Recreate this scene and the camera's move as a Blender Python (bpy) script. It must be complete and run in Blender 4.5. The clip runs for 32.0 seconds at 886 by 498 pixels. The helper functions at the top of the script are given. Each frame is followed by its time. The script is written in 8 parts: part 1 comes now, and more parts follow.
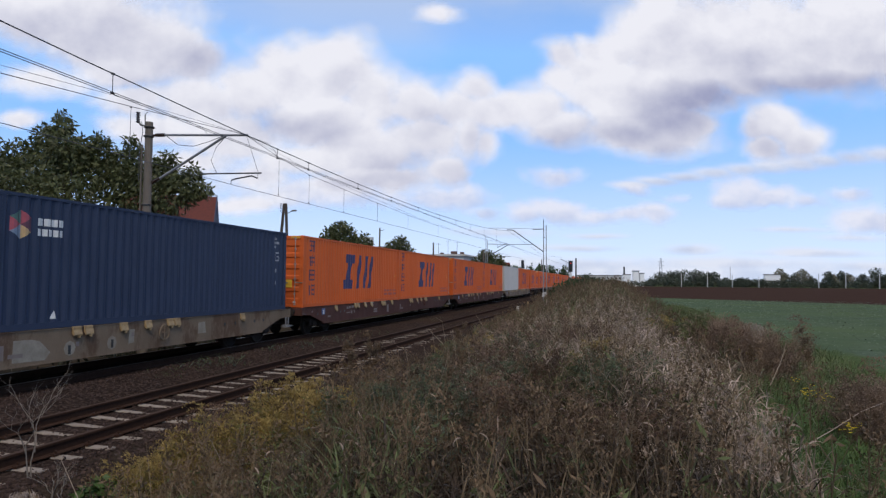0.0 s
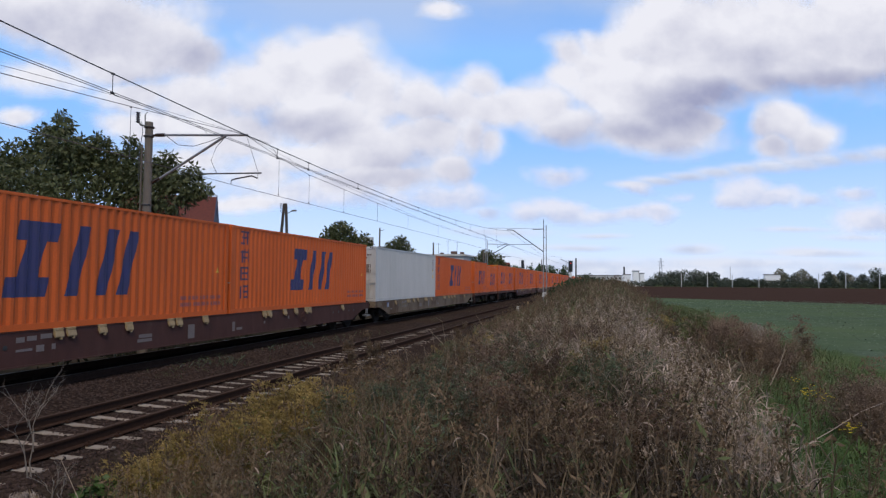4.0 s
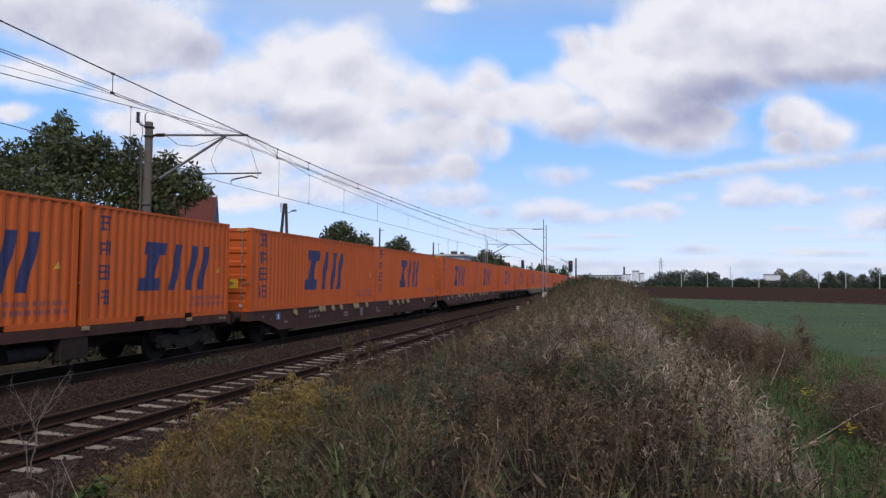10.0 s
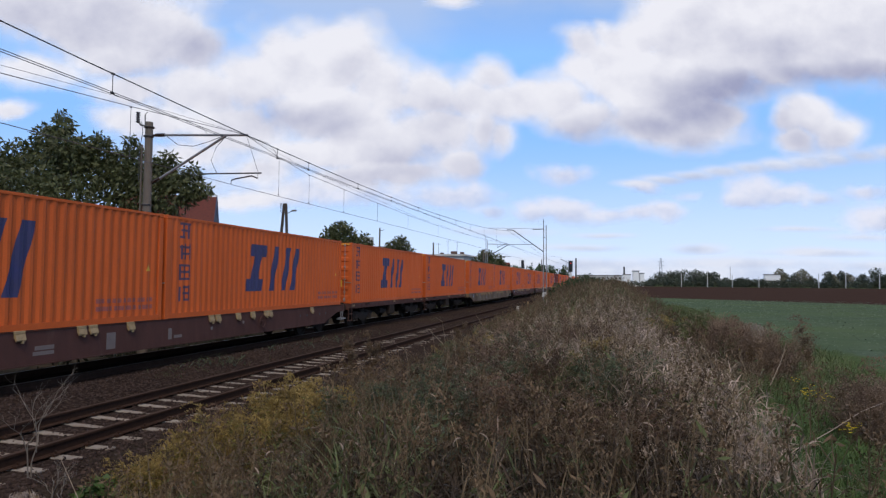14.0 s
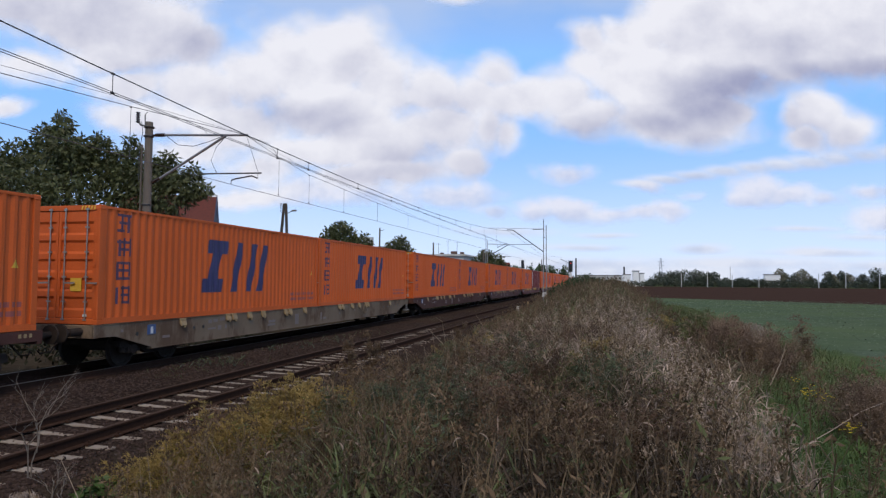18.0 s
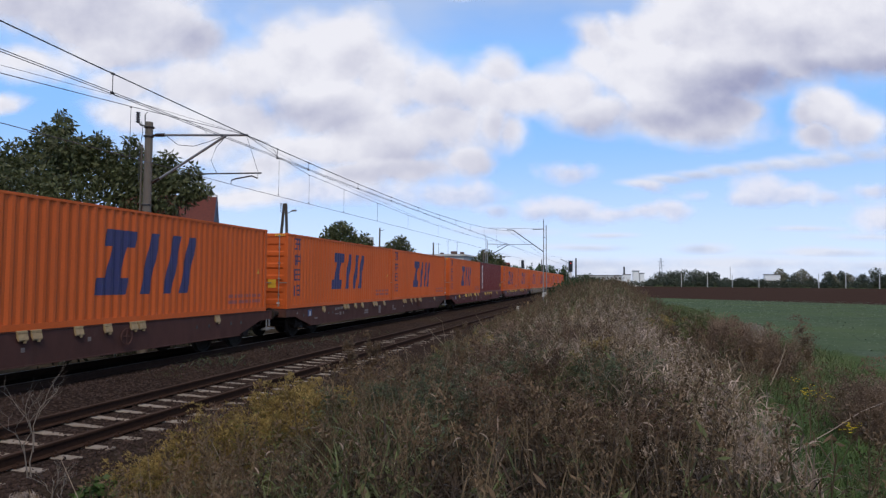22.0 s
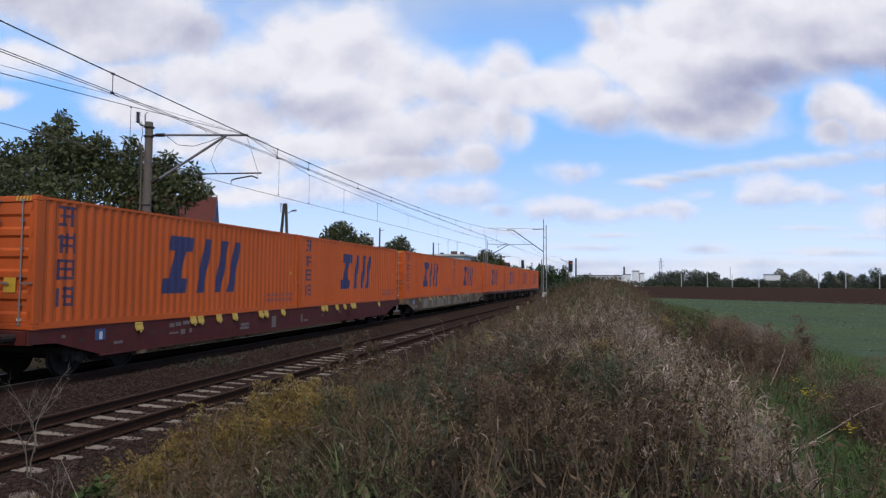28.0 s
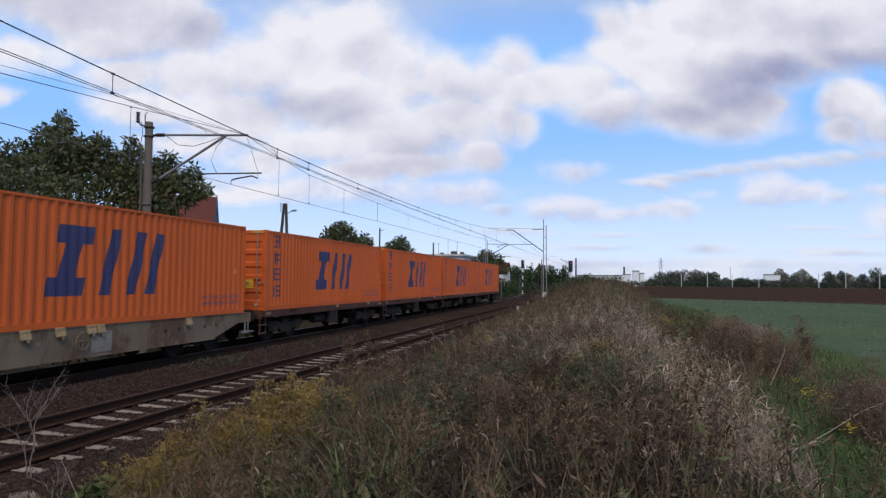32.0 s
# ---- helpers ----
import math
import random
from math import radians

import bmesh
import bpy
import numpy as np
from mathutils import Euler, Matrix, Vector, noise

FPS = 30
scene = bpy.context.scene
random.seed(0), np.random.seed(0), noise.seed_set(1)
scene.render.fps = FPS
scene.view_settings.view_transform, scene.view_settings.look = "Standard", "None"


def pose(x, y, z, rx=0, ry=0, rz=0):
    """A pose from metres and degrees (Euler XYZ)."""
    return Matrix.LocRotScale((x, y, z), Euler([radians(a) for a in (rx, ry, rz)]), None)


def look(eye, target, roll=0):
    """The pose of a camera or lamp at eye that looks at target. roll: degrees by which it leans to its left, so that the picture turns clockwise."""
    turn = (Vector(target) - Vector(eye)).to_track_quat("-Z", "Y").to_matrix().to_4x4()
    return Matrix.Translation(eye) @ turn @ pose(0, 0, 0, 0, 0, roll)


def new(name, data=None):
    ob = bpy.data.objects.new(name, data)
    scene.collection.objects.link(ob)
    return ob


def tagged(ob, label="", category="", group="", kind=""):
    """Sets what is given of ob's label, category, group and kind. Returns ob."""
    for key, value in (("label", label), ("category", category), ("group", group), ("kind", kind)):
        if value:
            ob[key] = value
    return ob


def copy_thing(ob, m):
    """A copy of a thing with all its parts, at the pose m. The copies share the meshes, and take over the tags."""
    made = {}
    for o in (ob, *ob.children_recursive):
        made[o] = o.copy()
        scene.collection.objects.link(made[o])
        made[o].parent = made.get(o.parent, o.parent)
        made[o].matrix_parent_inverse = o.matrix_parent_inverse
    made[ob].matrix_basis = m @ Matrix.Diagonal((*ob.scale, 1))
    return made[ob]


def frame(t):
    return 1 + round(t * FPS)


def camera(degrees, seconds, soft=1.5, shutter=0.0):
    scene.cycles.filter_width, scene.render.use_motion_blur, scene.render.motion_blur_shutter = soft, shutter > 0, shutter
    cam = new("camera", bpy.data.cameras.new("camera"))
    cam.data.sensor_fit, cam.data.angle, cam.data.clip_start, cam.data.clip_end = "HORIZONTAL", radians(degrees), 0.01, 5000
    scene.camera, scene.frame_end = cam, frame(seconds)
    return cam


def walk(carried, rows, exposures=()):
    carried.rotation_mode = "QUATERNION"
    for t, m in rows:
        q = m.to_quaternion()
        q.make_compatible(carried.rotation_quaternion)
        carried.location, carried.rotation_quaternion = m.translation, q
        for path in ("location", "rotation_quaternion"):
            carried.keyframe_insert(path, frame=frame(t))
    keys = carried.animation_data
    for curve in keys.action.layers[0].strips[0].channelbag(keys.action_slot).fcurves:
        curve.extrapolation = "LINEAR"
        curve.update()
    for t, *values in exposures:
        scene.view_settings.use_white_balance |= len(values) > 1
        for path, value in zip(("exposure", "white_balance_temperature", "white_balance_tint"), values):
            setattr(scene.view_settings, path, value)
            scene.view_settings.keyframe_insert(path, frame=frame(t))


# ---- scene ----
# ---- camera ----
cam = camera(68.08, 32.0, soft=1.3)
EYE = pose(0, 0, 2.294, 92.745, -0.487, 14.218)
walk(cam, [(0, EYE), (32, EYE)], exposures=[(0, 0.6, 6300, 10), (32, 0.6, 6300, 10)])

# ---- sky and sun ----
SUN_EL, SUN_AZ = 50.0, 155.0   # degrees; azimuth clockwise from +Y
world = bpy.data.worlds.new("sky")
scene.world = world
world.use_nodes = True
wn = world.node_tree
sky = wn.nodes.new("ShaderNodeTexSky")
sky.sky_type = "NISHITA"
sky.sun_disc = False
sky.sun_elevation = radians(SUN_EL)
sky.sun_rotation = radians(SUN_AZ)
sky.altitude = 400
sky.dust_density = 0.15
sky.ozone_density = 4.0
# broken cloud added mostly above the view to whiten the skylight; haze colour below
wtc = wn.nodes.new("ShaderNodeTexCoord")
wsep = wn.nodes.new("ShaderNodeSeparateXYZ")
wn.links.new(wtc.outputs["Generated"], wsep.inputs[0])


def wmath(op, *vals):
    nd = wn.nodes.new("ShaderNodeMath")
    nd.operation = op
    for i, val in enumerate(vals):
        if isinstance(val, bpy.types.NodeSocket):
            wn.links.new(val, nd.inputs[i])
        else:
            nd.inputs[i].default_value = val
    return nd.outputs[0]


wh = wmath("ADD", wmath("MAXIMUM", wsep.outputs[2], 0.0), 0.10)
wcomb = wn.nodes.new("ShaderNodeCombineXYZ")
wn.links.new(wmath("DIVIDE", wsep.outputs[0], wh), wcomb.inputs[0])
wn.links.new(wmath("DIVIDE", wsep.outputs[1], wh), wcomb.inputs[1])
wcomb.inputs[2].default_value = 3.7
wnoise = wn.nodes.new("ShaderNodeTexNoise")
wnoise.inputs["Scale"].default_value = 1.1
wnoise.inputs["Detail"].default_value = 6
wn.links.new(wcomb.outputs[0], wnoise.inputs["Vector"])
wfac = wn.nodes.new("ShaderNodeMapRange")
wfac.interpolation_type = "SMOOTHSTEP"
wn.links.new(wnoise.outputs["Fac"], wfac.inputs[0])
for _i, _v in ((1, 0.36), (2, 0.60), (3, 0.0), (4, 0.9)):
    wfac.inputs[_i].default_value = _v
wcap = wn.nodes.new("ShaderNodeMixRGB")
wcap.blend_type = "DARKEN"
wcap.inputs[0].default_value = 1.0
wn.links.new(sky.outputs[0], wcap.inputs[1])
wlow = wn.nodes.new("ShaderNodeMapRange")
wlow.interpolation_type = "SMOOTHSTEP"
wn.links.new(wsep.outputs[2], wlow.inputs[0])
wlow.inputs[1].default_value, wlow.inputs[2].default_value = 0.0, 0.24
whaze = wn.nodes.new("ShaderNodeMixRGB")
wn.links.new(wlow.outputs[0], whaze.inputs[0])
whaze.inputs[1].default_value = (3.15, 3.75, 4.75, 1)
whaze.inputs[2].default_value = (1.27, 2.45, 4.55, 1)
wn.links.new(whaze.outputs[0], wcap.inputs[2])
wmix = wn.nodes.new("ShaderNodeMixRGB")
wup = wn.nodes.new("ShaderNodeMapRange")
wup.interpolation_type = "SMOOTHSTEP"
wn.links.new(wsep.outputs[2], wup.inputs[0])
wup.inputs[1].default_value, wup.inputs[2].default_value = 0.22, 0.6
wn.links.new(wmath("MULTIPLY", wfac.outputs[0], wup.outputs[0]), wmix.inputs[0])
wn.links.new(wcap.outputs[0], wmix.inputs[1])
wmix.inputs[2].default_value = (3.1, 3.1, 3.2, 1)
wn.links.new(wmix.outputs[0], wn.nodes["Background"].inputs[0])
wn.nodes["Background"].inputs[1].default_value = 0.15

sun_data = bpy.data.lights.new("sun", "SUN")
sun_data.energy = 1.45
sun_data.angle = radians(22)
sun_data.color = (1.0, 0.84, 0.64)
sun = new("sun", sun_data)
_a, _e = radians(SUN_AZ), radians(SUN_EL)
sun.matrix_world = look((0, 0, 0), (-math.sin(_a) * math.cos(_e), -math.cos(_a) * math.cos(_e), -math.sin(_e)))


# ---- mesh helpers ----
class Geo:
    """A list of corners and faces that grows into one mesh."""

    def __init__(self):
        self.v, self.f, self.m = [], [], []

    def add(self, vs, fs, mi=0):
        n = len(self.v)
        self.v += [tuple(p) for p in vs]
        self.f += [tuple(n + i for i in f) for f in fs]
        self.m += [mi] * len(fs)
        return self

    def box(self, x0, x1, y0, y1, z0, z1, mi=0, bev=0.0):
        if bev:
            pts = []
            b = bev
            for z, q in ((z0, b), (z0 + b, 0), (z1 - b, 0), (z1, b)):
                pts += [(x0 + q + (0 if q else b), y0 + q, z), (x1 - q - (0 if q else b), y0 + q, z),
                        (x1 - q, y0 + q + (0 if q else b), z), (x1 - q, y1 - q - (0 if q else b), z),
                        (x1 - q - (0 if q else b), y1 - q, z), (x0 + q + (0 if q else b), y1 - q, z),
                        (x0 + q, y1 - q - (0 if q else b), z), (x0 + q, y0 + q + (0 if q else b), z)]
            fs = [tuple(range(7, -1, -1)), tuple(range(24, 32))]
            for k in range(3):
                fs += [(8 * k + i, 8 * k + (i + 1) % 8, 8 * k + 8 + (i + 1) % 8, 8 * k + 8 + i) for i in range(8)]
            return self.add(pts, fs, mi)
        return self.add([(x, y, z) for z in (z0, z1) for y in (y0, y1) for x in (x0, x1)],
                        [(0, 2, 3, 1), (4, 5, 7, 6), (0, 1, 5, 4), (2, 6, 7, 3), (0, 4, 6, 2), (1, 3, 7, 5)], mi)

    def tube(self, pts, r, seg=8, mi=0, r1=None, cap=True):
        """A round bar along pts, tapering from r to r1."""
        pts = [Vector(p) for p in pts]
        r1 = r if r1 is None else r1
        rings = []
        for i, p in enumerate(pts):
            d = (pts[min(i + 1, len(pts) - 1)] - pts[max(i - 1, 0)]).normalized()
            a = d.cross(Vector((0, 0, 1)) if abs(d.z) < 0.9 else Vector((1, 0, 0))).normalized()
            b = d.cross(a)
            q = r + (r1 - r) * i / max(1, len(pts) - 1)
            rings.append([p + q * (math.cos(2 * math.pi * k / seg) * a + math.sin(2 * math.pi * k / seg) * b) for k in range(seg)])
        fs = []
        for i in range(len(pts) - 1):
            fs += [(i * seg + k, i * seg + (k + 1) % seg, (i + 1) * seg + (k + 1) % seg, (i + 1) * seg + k) for k in range(seg)]
        if cap:
            fs += [tuple(range(seg - 1, -1, -1)), tuple(range((len(pts) - 1) * seg, len(pts) * seg))]
        return self.add([p for ring in rings for p in ring], fs, mi)

    def prism(self, poly, axis, a, b, mi=0):
        """A polygon of two coordinates pulled along an axis ('x', 'y' or 'z') from a to b."""
        put = {"x": lambda p, t: (t, p[0], p[1]), "y": lambda p, t: (p[0], t, p[1]), "z": lambda p, t: (p[0], p[1], t)}[axis]
        n = len(poly)
        return self.add([put(p, a) for p in poly] + [put(p, b) for p in poly],
                        [tuple(range(n - 1, -1, -1)), tuple(range(n, 2 * n))] + [(i, (i + 1) % n, n + (i + 1) % n, n + i) for i in range(n)], mi)

    def mesh(self, name, mats, smooth=False):
        me = bpy.data.meshes.new(name)
        me.from_pydata(self.v, [], self.f)
        for mt in (mats if isinstance(mats, (list, tuple)) else [mats]):
            me.materials.append(mt)
        if any(self.m):
            me.polygons.foreach_set("material_index", self.m)
        bm = bmesh.new()
        bm.from_mesh(me)
        bmesh.ops.recalc_face_normals(bm, faces=bm.faces)
        bm.to_mesh(me)
        bm.free()
        if smooth:
            me.polygons.foreach_set("use_smooth", [True] * len(me.polygons))
        me.update()
        return me


def part(name, geo, material, parent=None, label="", at=None, smooth=False, kind="", weld=False):
    """One mesh object, under a thing or part where a parent is given."""
    ob = new(name, geo if isinstance(geo, bpy.types.Mesh) else geo.mesh(name, material, smooth))
    if weld:
        bm = bmesh.new()
        bm.from_mesh(ob.data)
        bmesh.ops.remove_doubles(bm, verts=bm.verts, dist=8e-5)
        bm.to_mesh(ob.data)
        bm.free()
    tagged(ob, kind=kind)
    if parent:
        ob.parent = parent
    if at:
        ob.location = at
    return tagged(ob, label)


def thing(name, label, category, m=None, group="", kind=""):
    ob = new(name)
    ob.empty_display_size = 0.2
    if m:
        ob.matrix_basis = m
    return tagged(ob, label, category, group, kind)


def arrays_mesh(name, verts, faces, mats, mi=None):
    """A big mesh from arrays; faces is an (n, k) array."""
    me = bpy.data.meshes.new(name)
    me.from_pydata(verts.tolist(), [], faces.tolist())
    for mt in mats:
        me.materials.append(mt)
    if mi is not None:
        me.polygons.foreach_set("material_index", mi.astype(np.int32))
    me.update()
    return me


# ---- materials ----
def nodes_of(mat):
    nt = mat.node_tree
    return nt, nt.nodes["Principled BSDF"]


def node(nt, kind, links=(), **props):
    nd = nt.nodes.new(kind)
    for k, val in props.items():
        if k == "operation":
            nd.operation = val
        elif k == "blend_type":
            nd.blend_type = val
        elif k == "data_type":
            nd.data_type = val
    for i, val in links:
        if isinstance(val, bpy.types.NodeSocket):
            nt.links.new(val, nd.inputs[i])
        else:
            nd.inputs[i].default_value = val
    return nd


def ramp(nt, fac, stops):
    nd = nt.nodes.new("ShaderNodeValToRGB")
    els = nd.color_ramp.elements
    while len(els) < len(stops):
        els.new(0.5)
    for el, (p, col) in zip(els, stops):
        el.position, el.color = p, (*col, 1)
    nt.links.new(fac, nd.inputs[0])
    return nd.outputs[0]


def mixc(nt, fac, a, b, mode="MIX"):
    nd = nt.nodes.new("ShaderNodeMixRGB")
    nd.blend_type = mode
    for i, val in ((0, fac), (1, a), (2, b)):
        if isinstance(val, bpy.types.NodeSocket):
            nt.links.new(val, nd.inputs[i])
        else:
            nd.inputs[i].default_value = val if i == 0 else (*val, 1)
    return nd.outputs[0]


def noise_tex(nt, scale, detail=4, rough=0.55, vec=None, stretch=None):
    nd = nt.nodes.new("ShaderNodeTexNoise")
    nd.inputs["Scale"].default_value = scale
    nd.inputs["Detail"].default_value = detail
    nd.inputs["Roughness"].default_value = rough
    if vec is None:
        tc = nt.nodes.new("ShaderNodeTexCoord")
        vec = tc.outputs["Object"]
    if stretch:
        mp = nt.nodes.new("ShaderNodeMapping")
        mp.inputs["Scale"].default_value = stretch
        nt.links.new(vec, mp.inputs[0])
        vec = mp.outputs[0]
    nt.links.new(vec, nd.inputs["Vector"])
    return nd.outputs["Fac"]


def mat(name, base, other=None, rough=0.6, metal=0.0, scale=8.0, fine=60.0, bump=0.2, stain=None, stain_scale=1.3,
        stain_amt=0.5, stretch=None, spread=0.0, island=0.0, rough_var=0.15, bump_dist=0.004, spec=0.5, hard=0.78):
    """A worn surface: two scales of noise between base and other, a stain colour in patches, a fine relief."""
    m = bpy.data.materials.new(name)
    m.use_nodes = True
    nt, bs = nodes_of(m)
    other = other or tuple(c * 0.75 for c in base)
    n1 = noise_tex(nt, scale, 5, 0.6, stretch=stretch)
    n2 = noise_tex(nt, fine, 3, 0.6)
    col = mixc(nt, ramp(nt, n1, [(0.3, (0, 0, 0)), (0.7, (1, 1, 1))]), base, other)
    col = mixc(nt, 0.35, col, ramp(nt, n2, [(0.3, (0.35, 0.35, 0.35)), (0.7, (0.65, 0.65, 0.65))]), "OVERLAY")
    if stain:
        n3 = noise_tex(nt, stain_scale, 6, 0.7, stretch=stretch)
        f = ramp(nt, n3, [(0.62 - 0.25 * stain_amt, (0, 0, 0)), (hard, (min(1.0, stain_amt + 0.3),) * 3)])
        col = mixc(nt, f, col, stain)
    if spread or island:
        src = nt.nodes.new("ShaderNodeNewGeometry").outputs["Random Per Island"] if island else nt.nodes.new("ShaderNodeObjectInfo").outputs["Random"]
        amt = island or spread
        hs = nt.nodes.new("ShaderNodeHueSaturation")
        mr = node(nt, "ShaderNodeMapRange", [(0, src), (3, 1 - amt), (4, 1 + amt)])
        nt.links.new(mr.outputs[0], hs.inputs["Value"])
        nt.links.new(col, hs.inputs["Color"])
        col = hs.outputs[0]
    nt.links.new(col, bs.inputs["Base Color"])
    rr = node(nt, "ShaderNodeMapRange", [(0, n1), (3, max(0.05, rough - rough_var)), (4, min(1.0, rough + rough_var))])
    nt.links.new(rr.outputs[0], bs.inputs["Roughness"])
    bs.inputs["Metallic"].default_value = metal
    bs.inputs["Specular IOR Level"].default_value = spec
    if bump:
        bp = nt.nodes.new("ShaderNodeBump")
        bp.inputs["Strength"].default_value = bump
        bp.inputs["Distance"].default_value = bump_dist
        nt.links.new(n2, bp.inputs["Height"])
        nt.links.new(bp.outputs[0], bs.inputs["Normal"])
    return m


def glow(name, col, strength):
    m = bpy.data.materials.new(name)
    m.use_nodes = True
    nt, bs = nodes_of(m)
    bs.inputs["Base Color"].default_value = (*col, 1)
    bs.inputs["Emission Color"].default_value = (*col, 1)
    bs.inputs["Emission Strength"].default_value = strength
    return m


ORANGE = mat("orange container paint", (0.53, 0.103, 0.02), (0.45, 0.088, 0.018), rough=0.58, scale=1.2, fine=40, bump=0.05,
             stain=(0.30, 0.085, 0.03), stain_scale=1.6, stain_amt=0.25, stretch=(1, 1, 0.25), spread=0.05, spec=0.2)
NAVY = mat("dark blue container paint", (0.021, 0.031, 0.062), (0.026, 0.038, 0.074), rough=0.6, spec=0.25, scale=1.5, bump=0.05, spread=0.04)
GREY_WHITE = mat("pale grey container paint", (0.45, 0.435, 0.415), (0.39, 0.38, 0.362), rough=0.5, scale=1.0, bump=0.05,
                 stain=(0.36, 0.33, 0.29), stain_amt=0.1, stretch=(1, 1, 0.2), spread=0.03)
MAROON = mat("maroon container paint", (0.14, 0.027, 0.022), (0.115, 0.023, 0.02), rough=0.55, spec=0.2, scale=1.5, bump=0.05, spread=0.04)
MARK_BLUE = mat("dark blue marking paint", (0.022, 0.022, 0.095), (0.028, 0.026, 0.08), rough=0.55, scale=4, bump=0.0)
MARK_PURPLE = mat("faded blue marking paint", (0.21, 0.055, 0.06), (0.27, 0.065, 0.045), rough=0.55, scale=6, bump=0.0)
MARK_RED = mat("faded red marking paint", (0.33, 0.07, 0.03), (0.36, 0.08, 0.03), rough=0.55, scale=6, bump=0.0)
MARK_WHITE = mat("white marking paint", (0.62, 0.62, 0.60), (0.5, 0.5, 0.48), rough=0.55, scale=9, bump=0.0)
MARK_GREY = mat("dim grey marking paint", (0.135, 0.105, 0.095), (0.17, 0.135, 0.12), rough=0.6, scale=9, bump=0.0)
MARK_YELLOW = mat("yellow sticker", (0.65, 0.40, 0.03), (0.55, 0.33, 0.03), rough=0.5, scale=9, bump=0.0)
MARK_BLACK = mat("black sticker", (0.02, 0.02, 0.02), rough=0.5, bump=0.0)
MARK_GREEN = mat("dull green marking paint", (0.05, 0.12, 0.10), rough=0.5, bump=0.0)
MARK_WINE = mat("dark red marking paint", (0.10, 0.03, 0.05), rough=0.5, bump=0.0)
MARK_TAN = mat("tan yellow marking paint", (0.50, 0.33, 0.15), rough=0.5, bump=0.0)
MARK_SLATE = mat("pale blue marking paint", (0.16, 0.22, 0.30), rough=0.5, bump=0.0)
MARK_DULL = mat("dulled white marking paint", (0.34, 0.34, 0.35), (0.25, 0.25, 0.26), rough=0.6, scale=9, bump=0.0)
MARK_PINK = mat("red marking paint", (0.36, 0.07, 0.09), rough=0.5, bump=0.0)
MARK_SIGN = mat("faded purple blue sign paint", (0.04, 0.024, 0.075), (0.075, 0.033, 0.06), rough=0.6, scale=5, bump=0.0)
STEEL_ROD = mat("zinc plated steel rod", (0.36, 0.34, 0.31), (0.26, 0.22, 0.19), rough=0.45, metal=0.6, scale=14)
WAGON_BROWN = mat("dirty brown wagon paint", (0.084, 0.036, 0.029), (0.062, 0.029, 0.023), rough=0.75, spec=0.15, scale=2.5, stain=(0.12, 0.08, 0.062),
                  stain_amt=0.25, stretch=(1, 1, 0.35), bump=0.15, spread=0.08)
WAGON_MAROON = mat("maroon wagon paint", (0.098, 0.021, 0.018), (0.076, 0.019, 0.016), rough=0.65, spec=0.2, scale=2.5, stain=(0.07, 0.04, 0.035),
                   stain_amt=0.25, stretch=(1, 1, 0.35), bump=0.1, spread=0.05)
WAGON_GREY = mat("weathered grey wagon paint", (0.19, 0.142, 0.098), (0.13, 0.094, 0.064), rough=0.8, spec=0.15, scale=1.1, stain=(0.085, 0.048, 0.03), stain_scale=0.9,
                 stain_amt=0.5, hard=0.58, stretch=(1, 1, 0.5), bump=0.15, spread=0.06)
UNDERFRAME = mat("grimy underframe steel", (0.024, 0.018, 0.015), (0.038, 0.028, 0.023), rough=0.9, spec=0.1, scale=6, bump=0.3)
WHEEL_STEEL = mat("worn wheel steel", (0.038, 0.028, 0.022), (0.028, 0.021, 0.017), rough=0.8, spec=0.15, scale=8)
CREAM = mat("cream painted bracket", (0.34, 0.235, 0.11), (0.22, 0.15, 0.075), rough=0.65, scale=11, stain=(0.2, 0.13, 0.07), stain_amt=0.3)
YELLOW_BRACKET = mat("yellow painted bracket", (0.58, 0.38, 0.06), (0.42, 0.28, 0.06), rough=0.6, scale=11)
STEP_GREY = mat("pale grey worn steel", (0.19, 0.19, 0.19), (0.13, 0.125, 0.12), rough=0.6, scale=9)
PLACARD_BLUE = mat("blue enamel plate", (0.04, 0.075, 0.18), (0.05, 0.09, 0.21), rough=0.4, bump=0)
RAIL_SIDE = mat("rusty rail steel", (0.032, 0.018, 0.013), (0.045, 0.025, 0.017), rough=0.95, spec=0.05, scale=9, bump=0.3)
RAIL_TOP = mat("polished rail head", (0.15, 0.135, 0.12), (0.10, 0.09, 0.08), rough=0.45, metal=0.75, scale=9, bump=0.05)
RAIL_DULL = mat("dull rail head", (0.045, 0.027, 0.020), (0.06, 0.037, 0.027), rough=0.9, spec=0.08, scale=9, bump=0.1)
CONCRETE = mat("weathered sleeper concrete", (0.29, 0.245, 0.20), (0.20, 0.165, 0.135), rough=0.95, spec=0.1, scale=5, stain=(0.13, 0.09, 0.065), stain_amt=0.5,
               bump=0.4, spread=0.10)
MAST_CONCRETE = mat("weathered mast concrete", (0.13, 0.108, 0.086), (0.095, 0.08, 0.065), rough=0.9, scale=3, stretch=(1, 1, 0.3), bump=0.3)
GALV = mat("dull galvanised steel", (0.28, 0.28, 0.28), (0.2, 0.2, 0.2), rough=0.6, metal=0.4, scale=7)
DARK_STEEL = mat("dark painted steel", (0.05, 0.05, 0.052), (0.07, 0.066, 0.06), rough=0.65, scale=8)
WIRE = mat("dark copper wire", (0.035, 0.035, 0.04), (0.045, 0.045, 0.05), rough=0.6, bump=0)
INSULATOR = mat("brown glazed porcelain", (0.045, 0.028, 0.022), rough=0.25, bump=0)
